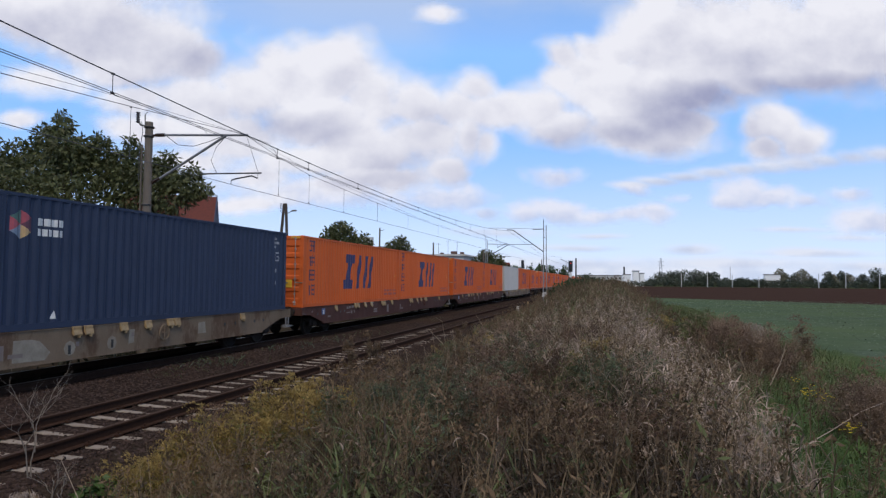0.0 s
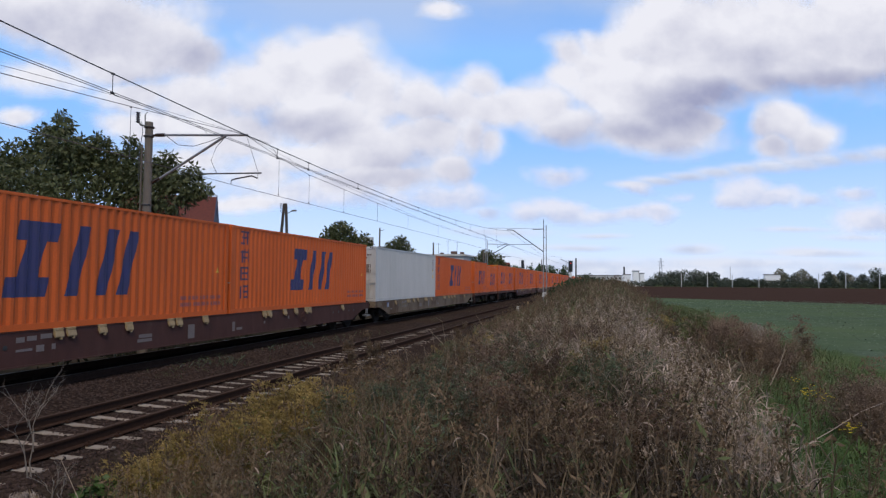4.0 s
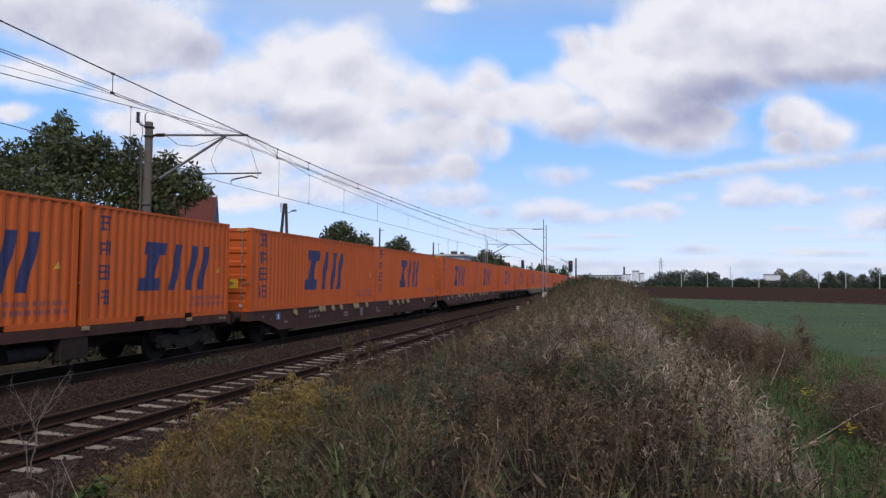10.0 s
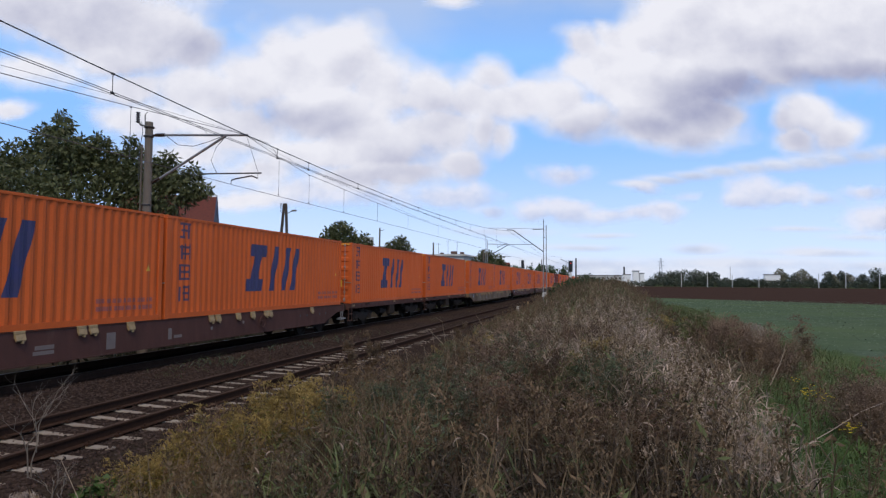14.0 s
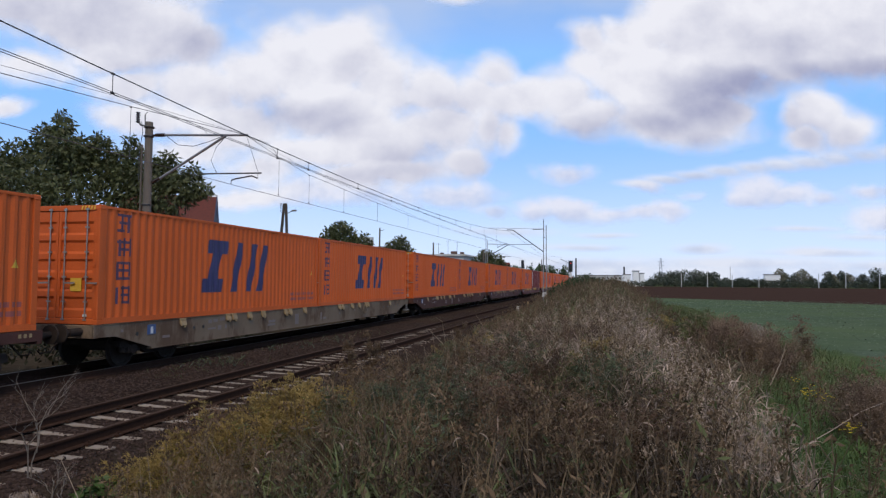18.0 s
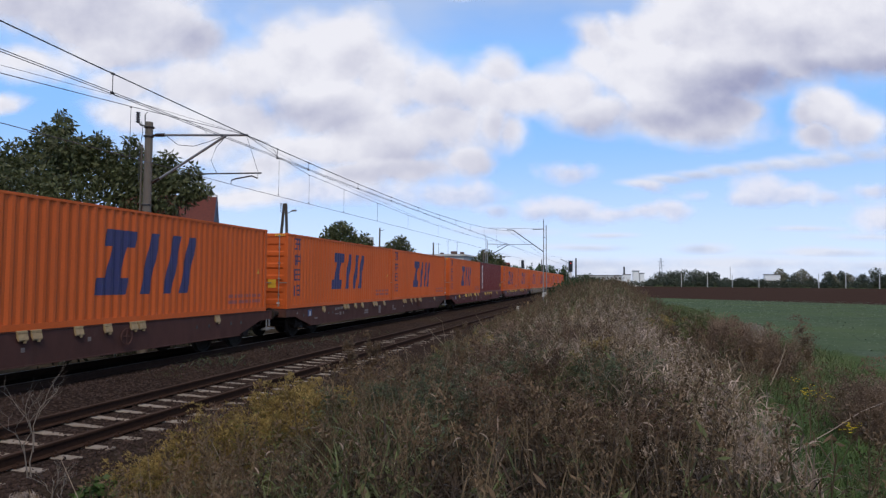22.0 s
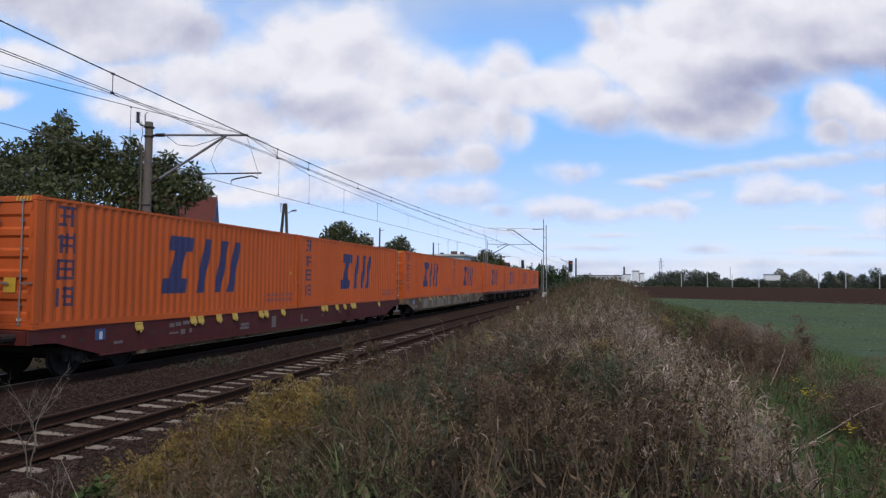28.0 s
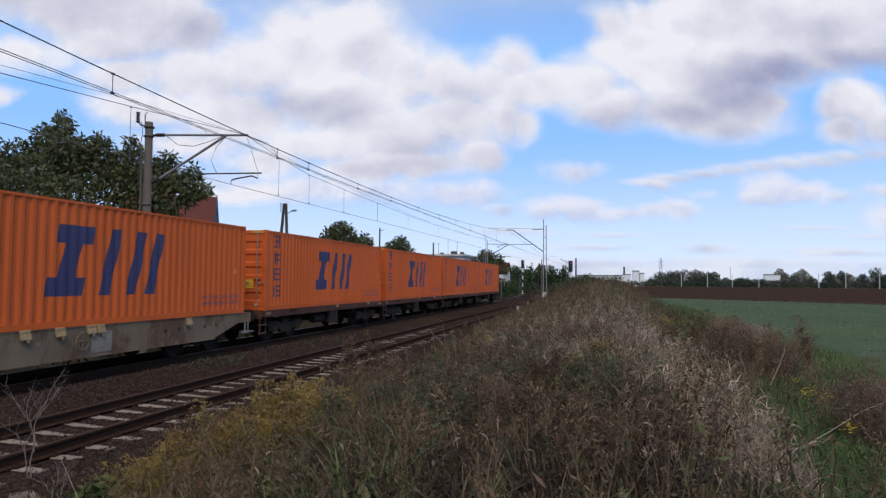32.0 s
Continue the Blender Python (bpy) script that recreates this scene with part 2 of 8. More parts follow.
TIMBER = mat("dark tarred timber", (0.04, 0.032, 0.028), (0.06, 0.05, 0.042), rough=0.9, scale=4, stretch=(1, 1, 0.1), bump=0.4)
ROOF_RED = mat("red clay roof tiles", (0.12, 0.034, 0.025), (0.09, 0.03, 0.023), spec=0.2, rough=0.85, scale=3, bump=0.3)
ROOF_FAR = mat("orange red roof tiles", (0.36, 0.10, 0.06), (0.28, 0.08, 0.05), rough=0.85, scale=3, bump=0.2)
PLASTER = mat("pale grey plaster", (0.50, 0.49, 0.46), (0.42, 0.41, 0.39), rough=0.9, scale=2, bump=0.2)
PLASTER_WHITE = mat("white plaster", (0.78, 0.78, 0.77), (0.72, 0.72, 0.72), rough=0.85, scale=2, bump=0.1)
BRICK_DARK = mat("dark brown brick", (0.11, 0.062, 0.05), (0.085, 0.05, 0.042), rough=0.9, scale=3, bump=0.2)
GABLE_BLUE = mat("dark slate blue boards", (0.03, 0.035, 0.07), (0.04, 0.045, 0.08), rough=0.8, scale=3)
GLASS = mat("dark window glass", (0.03, 0.035, 0.04), (0.035, 0.04, 0.045), rough=0.1, bump=0)
BARK = mat("grey brown bark", (0.10, 0.075, 0.055), (0.07, 0.052, 0.04), rough=0.95, scale=6, stretch=(1, 1, 0.3), bump=0.6)


def leaf_mat(name, a, b, var=0.35, rough=0.65, trans=0.25):
    """Leaf or blade colour that differs from piece to piece, with some light let through."""
    m = bpy.data.materials.new(name)
    m.use_nodes = True
    nt, bs = nodes_of(m)
    geo = nt.nodes.new("ShaderNodeNewGeometry")
    # half by the single leaf, half by the patch in which it grows
    n = noise_tex(nt, 1.1, 3, 0.6)
    drift = node(nt, "ShaderNodeMapRange", [(0, noise_tex(nt, 2.3, 3, 0.6)), (1, 0.34), (2, 0.66), (3, 0.0), (4, 0.6)]).outputs[0]
    pick = node(nt, "ShaderNodeMath", [(0, geo.outputs["Random Per Island"]), (1, 0.4), (2, drift)], operation="MULTIPLY_ADD").outputs[0]
    col = mixc(nt, pick, a, b)
    hs = nt.nodes.new("ShaderNodeHueSaturation")
    mr = node(nt, "ShaderNodeMapRange", [(0, n), (1, 0.3), (2, 0.7), (3, 1 - var), (4, 1 + var)])
    nt.links.new(mr.outputs[0], hs.inputs["Value"])
    nt.links.new(col, hs.inputs["Color"])
    nt.links.new(hs.outputs[0], bs.inputs["Base Color"])
    bs.inputs["Roughness"].default_value = rough
    bs.inputs["Specular IOR Level"].default_value = 0.25
    if trans:
        tr = nt.nodes.new("ShaderNodeBsdfTranslucent")
        nt.links.new(hs.outputs[0], tr.inputs[0])
        mx = nt.nodes.new("ShaderNodeMixShader")
        mx.inputs[0].default_value = trans
        nt.links.new(bs.outputs[0], mx.inputs[1])
        nt.links.new(tr.outputs[0], mx.inputs[2])
        nt.links.new(mx.outputs[0], nt.nodes["Material Output"].inputs[0])
    return m


TREE_LEAF = leaf_mat("dark green tree leaves", (0.033, 0.041, 0.016), (0.122, 0.13, 0.052), rough=0.45)
TREE_LEAF_FAR = leaf_mat("mid green tree leaves", (0.03, 0.055, 0.022), (0.06, 0.085, 0.03))
# greyed green: distance haze is put into the leaf colour
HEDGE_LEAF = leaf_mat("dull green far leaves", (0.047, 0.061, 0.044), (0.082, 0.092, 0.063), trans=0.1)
AUTUMN_LEAF = leaf_mat("olive autumn leaves", (0.12, 0.115, 0.07), (0.19, 0.17, 0.11), trans=0.1)
GRASS_GREEN = leaf_mat("fresh green grass", (0.045, 0.085, 0.02), (0.105, 0.155, 0.045))
GRASS_OLIVE = leaf_mat("olive green weeds", (0.06, 0.076, 0.028), (0.145, 0.16, 0.066))
GRASS_DRY = leaf_mat("dry straw grass", (0.120, 0.086, 0.049), (0.260, 0.199, 0.119))
GRASS_PALE = leaf_mat("bleached dry reed leaves", (0.195, 0.142, 0.106), (0.405, 0.311, 0.243))
# withered brown, darkened further for the self-shadow low in the weeds
STEM_DARK = leaf_mat("dark brown withered leaves", (0.028, 0.019, 0.013), (0.075, 0.051, 0.032), trans=0.1)
GRASS_BLADE = leaf_mat("dull green grass blades", (0.05, 0.075, 0.03), (0.12, 0.15, 0.07))
STEM_BROWN = leaf_mat("dry brown weed stems", (0.082, 0.058, 0.034), (0.195, 0.141, 0.082), trans=0.1)
SEED_BROWN = leaf_mat("dark brown seed heads", (0.068, 0.043, 0.024), (0.165, 0.107, 0.060), trans=0.1)
GOLDENROD = leaf_mat("yellowing goldenrod leaves", (0.10, 0.102, 0.028), (0.235, 0.21, 0.052))
RUST = leaf_mat("rust brown withered foliage", (0.062, 0.038, 0.026), (0.14, 0.088, 0.058), trans=0.15)
REED_GREEN = leaf_mat("grey green reed leaves", (0.07, 0.095, 0.045), (0.15, 0.18, 0.10))
GOLD_BROWN = leaf_mat("fading goldenrod plumes", (0.19, 0.13, 0.042), (0.33, 0.235, 0.075))
PLUME_DUSKY = leaf_mat("withered reddish plumes", (0.12, 0.07, 0.045), (0.20, 0.13, 0.085))
REDDISH = leaf_mat("reddish brown dry weeds", (0.12, 0.078, 0.053), (0.25, 0.172, 0.118), trans=0.1)
STRAW = leaf_mat("pale straw", (0.190, 0.143, 0.089), (0.360, 0.286, 0.191))
HERB_GREEN = leaf_mat("yellow green herb leaves", (0.07, 0.085, 0.022), (0.16, 0.17, 0.05))
YELLOW_FLOWER = leaf_mat("yellow flowers", (0.55, 0.40, 0.02), (0.65, 0.50, 0.04), trans=0.1)


# ---- clouds: far sheets of sky ----
def cloud_material(name, blobs, k, seed, detail_scale, white, shade, soft_edge, streak=1.0, power=0.59, wobble=0.10, full=1.0, shades=(), ragged=2.1):
    """Cumulus shapes from soft ellipses broken up by noise. Sheet units times k give kilo-units of the plan of the sky."""
    m = bpy.data.materials.new(name)
    m.use_nodes = True
    nt = m.node_tree
    nt.nodes.remove(nt.nodes["Principled BSDF"])
    tc = nt.nodes.new("ShaderNodeTexCoord")
    sc = node(nt, "ShaderNodeVectorMath", [(0, tc.outputs["Object"]), (1, (k, k, k))], operation="MULTIPLY").outputs[0]
    wob = nt.nodes.new("ShaderNodeTexNoise")
    wob.inputs["Scale"].default_value = 5.0
    wob.inputs["Detail"].default_value = 4
    nt.links.new(sc, wob.inputs["Vector"])
    w2 = node(nt, "ShaderNodeVectorMath", [(0, wob.outputs["Color"]), (1, (0.5, 0.5, 0.5))], operation="SUBTRACT").outputs[0]
    w3 = node(nt, "ShaderNodeVectorMath", [(0, w2), (1, (wobble, 0.0, wobble * 0.8))], operation="MULTIPLY").outputs[0]
    p = node(nt, "ShaderNodeVectorMath", [(0, sc), (1, w3)], operation="ADD").outputs[0]
    dens = None
    lit = None
    for (cx, cz, rx, rz, gain) in blobs:
        q = node(nt, "ShaderNodeVectorMath", [(0, p), (1, (cx, 0, cz))], operation="SUBTRACT").outputs[0]
        q = node(nt, "ShaderNodeVectorMath", [(0, q), (1, (1 / rx, 0, 1 / rz))], operation="MULTIPLY").outputs[0]
        ln = node(nt, "ShaderNodeVectorMath", [(0, q)], operation="LENGTH").outputs["Value"]
        d = node(nt, "ShaderNodeMath", [(0, gain), (1, ln)], operation="SUBTRACT").outputs[0]
        # height within the ellipse, -1 at its base to 1 at its crown
        z = node(nt, "ShaderNodeVectorMath", [(0, q), (1, (-0.35, 0, 1.0))], operation="DOT_PRODUCT").outputs["Value"]
        if dens is None:
            dens, lit = d, z
        else:
            gt = node(nt, "ShaderNodeMath", [(0, d), (1, dens)], operation="SUBTRACT").outputs[0]
            gs = node(nt, "ShaderNodeMapRange", [(0, gt), (1, -0.25), (2, 0.25)]).outputs[0]
            lm = node(nt, "ShaderNodeMix", [(0, gs), (2, lit), (3, z)])
            lit = lm.outputs[0]
            sm = node(nt, "ShaderNodeMath", [(0, dens), (1, d), (2, 0.25)], operation="SMOOTH_MAX")
            dens = sm.outputs[0]
    st = nt.nodes.new("ShaderNodeMapping")
    st.inputs["Scale"].default_value = (1.0 / streak, 1.0, 1.0)
    st.inputs["Location"].default_value = (seed, 0, seed * 0.7)
    nt.links.new(sc, st.inputs[0])

    def cloud_noise(off):
        v = node(nt, "ShaderNodeVectorMath", [(0, st.outputs[0]), (1, off)], operation="ADD").outputs[0]
        nz = nt.nodes.new("ShaderNodeTexNoise")
        nz.inputs["Scale"].default_value = detail_scale
        nz.inputs["Detail"].default_value = 8
        nz.inputs["Roughness"].default_value = 0.57
        nt.links.new(v, nz.inputs["Vector"])
        return nz.outputs["Fac"]
    n0 = cloud_noise((0, 0, 0))
    n1 = cloud_noise((-0.03, 0, 0.045))
    fl = node(nt, "ShaderNodeMath", [(0, n0), (1, ragged), (2, -0.5 * ragged)], operation="MULTIPLY_ADD").outputs[0]
    tot = node(nt, "ShaderNodeMath", [(0, dens), (1, fl)], operation="ADD").outputs[0]
    al = nt.nodes.new("ShaderNodeMapRange")
    al.interpolation_type = "SMOOTHSTEP"
    nt.links.new(tot, al.inputs[0])
    al.inputs[1].default_value, al.inputs[2].default_value = -soft_edge * 0.55, soft_edge
    al.inputs[4].default_value = full
    rel = node(nt, "ShaderNodeMath", [(0, n0), (1, n1)], operation="SUBTRACT").outputs[0]
    l1 = node(nt, "ShaderNodeMath", [(0, rel), (1, 1.25 if shades else 2.0), (2, 0.80 if shades else 0.58)], operation="MULTIPLY_ADD").outputs[0]
    l2 = node(nt, "ShaderNodeMath", [(0, lit), (1, 0.14 if shades else 0.42), (2, l1)], operation="MULTIPLY_ADD").outputs[0]
    # the thick grey undersides
    deep = None
    for (cx, cz, rx, rz, gain) in shades:
        q = node(nt, "ShaderNodeVectorMath", [(0, p), (1, (cx, 0, cz))], operation="SUBTRACT").outputs[0]
        q = node(nt, "ShaderNodeVectorMath", [(0, q), (1, (0.75 / rx, 0, 0.75 / rz))], operation="MULTIPLY").outputs[0]
        ln = node(nt, "ShaderNodeVectorMath", [(0, q)], operation="LENGTH").outputs["Value"]
        e = nt.nodes.new("ShaderNodeMapRange")
        e.interpolation_type = "SMOOTHSTEP"
        nt.links.new(ln, e.inputs[0])
        for i, val in ((1, 0.0), (2, 1.25), (3, gain), (4, 0.0)):
            e.inputs[i].default_value = val
        deep = e.outputs[0] if deep is None else node(nt, "ShaderNodeMath", [(0, deep), (1, e.outputs[0]), (2, 0.2)], operation="SMOOTH_MAX").outputs[0]
    if shades:
        l2 = node(nt, "ShaderNodeMath", [(0, deep), (1, -0.60), (2, l2)], operation="MULTIPLY_ADD").outputs[0]
    thin = node(nt, "ShaderNodeMapRange", [(0, tot), (1, 0.0), (2, 1.3), (3, 0.16), (4, -0.10)]).outputs[0]
    l3 = node(nt, "ShaderNodeMath", [(0, l2), (1, thin)], operation="ADD").outputs[0]
    mid = tuple(0.5 * (a + b) for a, b in zip(white, shade))
    col = ramp(nt, l3, [(0.02, shade), (0.46, mid), (0.86, white)])
    em = nt.nodes.new("ShaderNodeEmission")
    nt.links.new(col, em.inputs[0])
    em.inputs[1].default_value = power
    tr = nt.nodes.new("ShaderNodeBsdfTransparent")
    mx = nt.nodes.new("ShaderNodeMixShader")
    nt.links.new(al.outputs[0], mx.inputs[0])
    nt.links.new(tr.outputs[0], mx.inputs[1])
    nt.links.new(em.outputs[0], mx.inputs[2])
    nt.links.new(mx.outputs[0], nt.nodes["Material Output"].inputs[0])
    return m


def sky_blob(x, y, rx, ry, gain=1.0):
    """An ellipse of cloud, given across and down the wide view ahead."""
    return ((x - 784) / 1000, (499 - y) / 1000, rx / 1000, ry / 1000, gain)


DOME = [sky_blob(*b) for b in (
    # grey bank that runs out of the picture
    (60, 10, 230, 80, 1.0), (170, 50, 170, 75, 1.05), (270, 85, 95, 70, 1.05), (330, 115, 85, 50, 1.0), (200, 125, 110, 40, 0.8),
    # tall white dome and its long foot
    (505, 130, 105, 72, 1.1), (590, 128, 90, 62, 1.1), (655, 165, 75, 58, 1.0), (440, 160, 85, 60, 1.05), (560, 205, 150, 60, 1.05), (340, 185, 120, 48, 0.95),
    (225, 182, 85, 36, 0.9), (260, 232, 110, 40, 0.9), (400, 240, 130, 50, 0.95), (15, 222, 70, 22, 0.8), (330, 285, 150, 45, 0.75),
    (730, 170, 75, 52, 0.95), (795, 185, 70, 55, 0.95), (840, 150, 60, 44, 0.85), (850, 195, 70, 60, 0.95), (862, 255, 42, 55, 0.8), (740, 245, 110, 65, 1.0), (825, 245, 50, 70, 0.9), (645, 265, 120, 55, 0.95),
    (525, 285, 120, 45, 0.85), (795, 305, 70, 35, 0.8), (690, 318, 120, 30, 0.8), (450, 310, 110, 40, 0.7), (590, 330, 110, 30, 0.7), (430, 360, 120, 26, 0.7), (775, 14, 60, 34, 0.55), (885, 185, 75, 38, 0.95), (60, 150, 140, 46, 0.65))]
BANK = [sky_blob(*b) for b in (
    # heavy bank with lobes
    (955, 188, 62, 52, 0.95), (1000, 95, 52, 46, 0.95), (1045, 150, 80, 70, 1.05), (1085, 80, 48, 42, 0.95), (1000, 222, 75, 42, 1.0), (1100, 175, 100, 85, 1.05),
    (1100, 238, 110, 38, 0.95), (1180, 230, 95, 52, 1.0), (1170, 60, 95, 90, 1.05), (1320, 50, 210, 120, 1.1), (1500, 40, 170, 110, 1.1), (1590, 80, 120, 70, 1.0),
    (1210, 150, 110, 75, 1.05), (1325, 132, 110, 50, 1.0), (1440, 118, 120, 46, 1.0), (1232, 228, 52, 34, 0.9), (900, 190, 65, 42, 0.95), (1030, 112, 66, 50, 1.0), (1045, 76, 56, 36, 0.9), (990, 135, 50, 50, 0.9),
    # cumulus on its own below
    (1375, 214, 74, 46, 1.0), (1425, 238, 60, 40, 0.95), (1328, 230, 46, 44, 0.85), (1345, 266, 46, 26, 0.9))]
LOW = [sky_blob(*b) for b in (
    (985, 310, 55, 22, 0.85), (930, 378, 45, 20, 0.95), (985, 372, 60, 22, 1.0), (1060, 378, 75, 17, 0.95), (1110, 377, 55, 16, 0.95), (1165, 371, 40, 17, 0.9),
    (1320, 338, 52, 24, 1.0), (1290, 352, 45, 16, 0.85), (1370, 345, 60, 18, 0.95), (1435, 352, 55, 20, 0.75), (1500, 335, 50, 16, 0.75), (1540, 382, 70, 26, 0.95),
    (1125, 336, 45, 14, 0.75), (1205, 345, 40, 16, 0.5), (860, 377, 40, 14, 0.7), (790, 352, 80, 24, 0.9), (640, 350, 120, 28, 0.8), (500, 345, 140, 30, 0.8))]
THIN = [sky_blob(*b) for b in (
    # slanting thread of thin cloud
    (1120, 326, 50, 8, 0.85), (1165, 319, 50, 9, 0.9), (1215, 311, 50, 10, 0.95), (1265, 304, 50, 11, 0.95), (1315, 298, 50, 12, 0.95), (1365, 292, 50, 12, 1.0), (1415, 286, 50, 13, 1.0),
    (1465, 279, 50, 14, 1.0), (1515, 272, 50, 15, 1.0), (1565, 266, 60, 16, 1.0),
    # broken bands along the horizon; the widest ellipse is painted haze
    (1220, 441, 55, 12, 0.95), (1060, 418, 70, 7, 0.7), (1400, 405, 110, 8, 0.6), (1510, 418, 90, 10, 0.6), (1440, 446, 150, 11, 0.8), (1020, 440, 110, 9, 0.7), (880, 412, 110, 12, 0.7),
    (1280, 466, 260, 16, 0.9), (1000, 470, 300, 18, 0.85), (1540, 468, 140, 14, 0.85), (1000, 484, 1200, 34, 0.85), (320, 330, 160, 40, 0.6))]
VIEW = Matrix.Rotation(radians(14.218), 4, "Z")


DOME_SHADES = [sky_blob(*b) for b in (
    (160, 70, 170, 60, 0.55), (330, 120, 80, 45, 0.75), (250, 150, 90, 26, 0.5), (30, 45, 110, 45, 0.6), (500, 218, 120, 34, 0.8), (585, 240, 90, 30, 0.75), (420, 215, 70, 28, 0.5),
    (735, 205, 70, 34, 0.55), (690, 300, 110, 34, 0.65), (770, 312, 120, 36, 0.65), (620, 322, 90, 24, 0.6), (835, 250, 40, 40, 0.4))]
BANK_SHADES = [sky_blob(*b) for b in (
    (990, 250, 80, 26, 0.75), (1090, 244, 100, 34, 0.85), (1190, 200, 95, 55, 1.1), (1175, 268, 50, 18, 0.6), (1130, 185, 70, 40, 0.6), (1270, 172, 90, 34, 1.1), (1390, 148, 100, 28, 1.05),
    (1500, 142, 110, 28, 1.0), (1330, 110, 150, 40, 0.55), (1480, 95, 150, 40, 0.5), (1250, 90, 90, 40, 0.35), (1348, 264, 80, 34, 0.85), (1315, 232, 40, 44, 0.5), (1405, 258, 60, 22, 0.4))]


def cloud_sheet(name, label, dist, blobs, seed, scale, white, shade, edge, streak, wobble=0.10, full=1.0, shades=(), ragged=2.1):
    half, top = dist * 1.05, dist * 0.68
    g = Geo()
    n = 12
    vs = [(-half + 2 * half * i / n, 0, -dist * 0.02 + (top + dist * 0.02) * j / n) for j in range(n + 1) for i in range(n + 1)]
    g.add(vs, [(j * (n + 1) + i, j * (n + 1) + i + 1, (j + 1) * (n + 1) + i + 1, (j + 1) * (n + 1) + i) for j in range(n) for i in range(n)])
    m = cloud_material(name + " vapour", blobs, 1.1605 / dist, seed, scale, white, shade, edge, streak, wobble=wobble, full=full, shades=shades, ragged=ragged)
    ob = part(name, g, m)
    tagged(ob, label, "clouds", kind="structure")
    ob.matrix_basis = VIEW @ Matrix.Translation((0, dist, 2.3))
    return ob


clouds_dome = cloud_sheet("backdrop_cloud_dome", "tall white cumulus cloud with a grey foot", 3000.0, DOME, 3.1, 6.5,
                          (0.965, 0.95, 1.0), (0.40, 0.415, 0.59), 0.50, 1.15, shades=DOME_SHADES)
clouds_bank = cloud_sheet("backdrop_cloud_bank", "heavy cumulus bank with dark grey undersides", 3060.0, BANK, 5.3, 6.5,
                          (0.965, 0.95, 1.0), (0.40, 0.415, 0.59), 0.50, 1.15, shades=BANK_SHADES)
clouds_low = cloud_sheet("backdrop_low_clouds", "small distant pinkish clouds low in the sky", 3400.0, LOW, 8.4, 13.0,
                         (0.93, 0.91, 0.98), (0.50, 0.56, 0.78), 0.75, 1.15, 0.05, 0.85, ragged=2.8)
clouds_thin = cloud_sheet("backdrop_thin_clouds", "thin veils of cloud and painted haze along the horizon", 3500.0, THIN, 2.6, 13.0,
                          (0.86, 0.88, 0.97), (0.56, 0.62, 0.80), 0.8, 1.6, 0.015, 0.9, ragged=1.2)

# ---- ground ----
PROFILE = [(-4000, -0.9), (-30, -0.9), (-18, -0.95), (-16.6, -0.85), (-15.4, -0.30), (-14.6, -0.168), (-11.7, -0.168), (-11.3, -0.09), (-10.3, -0.10),
           (-9.7, -0.205), (-9.2, -0.195), (-8.8, -0.222), (-7.76, -0.222), (-7.36, -0.195), (-6.95, -0.198), (-6.6, -0.28), (-5.7, -0.80), (-5.0, -0.75), (-3.9, -0.25), (-2.2, 0.42), (0, 0.60), (1.3, 0.50),
           (2.8, 0.05), (4.5, -0.30), (8, -0.40), (4000, -0.40)]
PX, PZ = np.array([a for a, b in PROFILE]), np.array([b for a, b in PROFILE])


def ground_z(x, y):
    """Height of the ground: the track bed, the weedy bank beside it, the field."""
    x, y = np.asarray(x, float), np.asarray(y, float)
    z = np.interp(x, PX, PZ)
    bank = np.clip((x + 5.2) / 2.0, 0, 1) * np.clip((3.6 - x) / 3.0, 0, 1)
    far = np.clip((y - 14) / 34, 0, 1)
    z = z + 0.75 * np.clip((x + 6.55) / 0.9, 0, 1) * np.clip((-3.2 - x) / 1.8, 0, 1) * np.clip((y - 17) / 22, 0, 1)
    z = z + bank * (0.95 * far * far * (3 - 2 * far) + 0.07 * np.sin(1.7 * x + 0.9 * y) + 0.05 * np.sin(2.9 * y - 1.3 * x))
    z = z + ((x > -9.75) & (x < -6.8)) * 0.032 * np.clip((y - 20) / 20, 0, 1)
    bed = ((x > -15.2) & (x < -6.7)) * 0.008
    return z + bed * np.sin(37 * x + 11 * y) * np.sin(29 * y - 7 * x)


gx = np.unique(np.concatenate([np.linspace(-17, 6, 185), PX, [-2500, -1200, -600, -300, -150, -80, -50, -38, -24, 10, 14, 20, 30, 45, 70, 120, 200, 400, 800, 1600, 2600]]))
gy = np.unique(np.concatenate([np.linspace(-6, 40, 231), np.linspace(40, 130, 91), [-3000, -1000, -300, -100, -40, -15, 150, 180, 220, 300, 400, 500, 700, 1000, 1500, 2200, 3200, 4200]]))
GX, GY = np.meshgrid(gx, gy)
GZ = ground_z(GX, GY)
nx, ny = len(gx), len(gy)
idx = np.arange(nx * ny).reshape(ny, nx)
gf = np.stack([idx[:-1, :-1], idx[:-1, 1:], idx[1:, 1:], idx[1:, :-1]], -1).reshape(-1, 4)


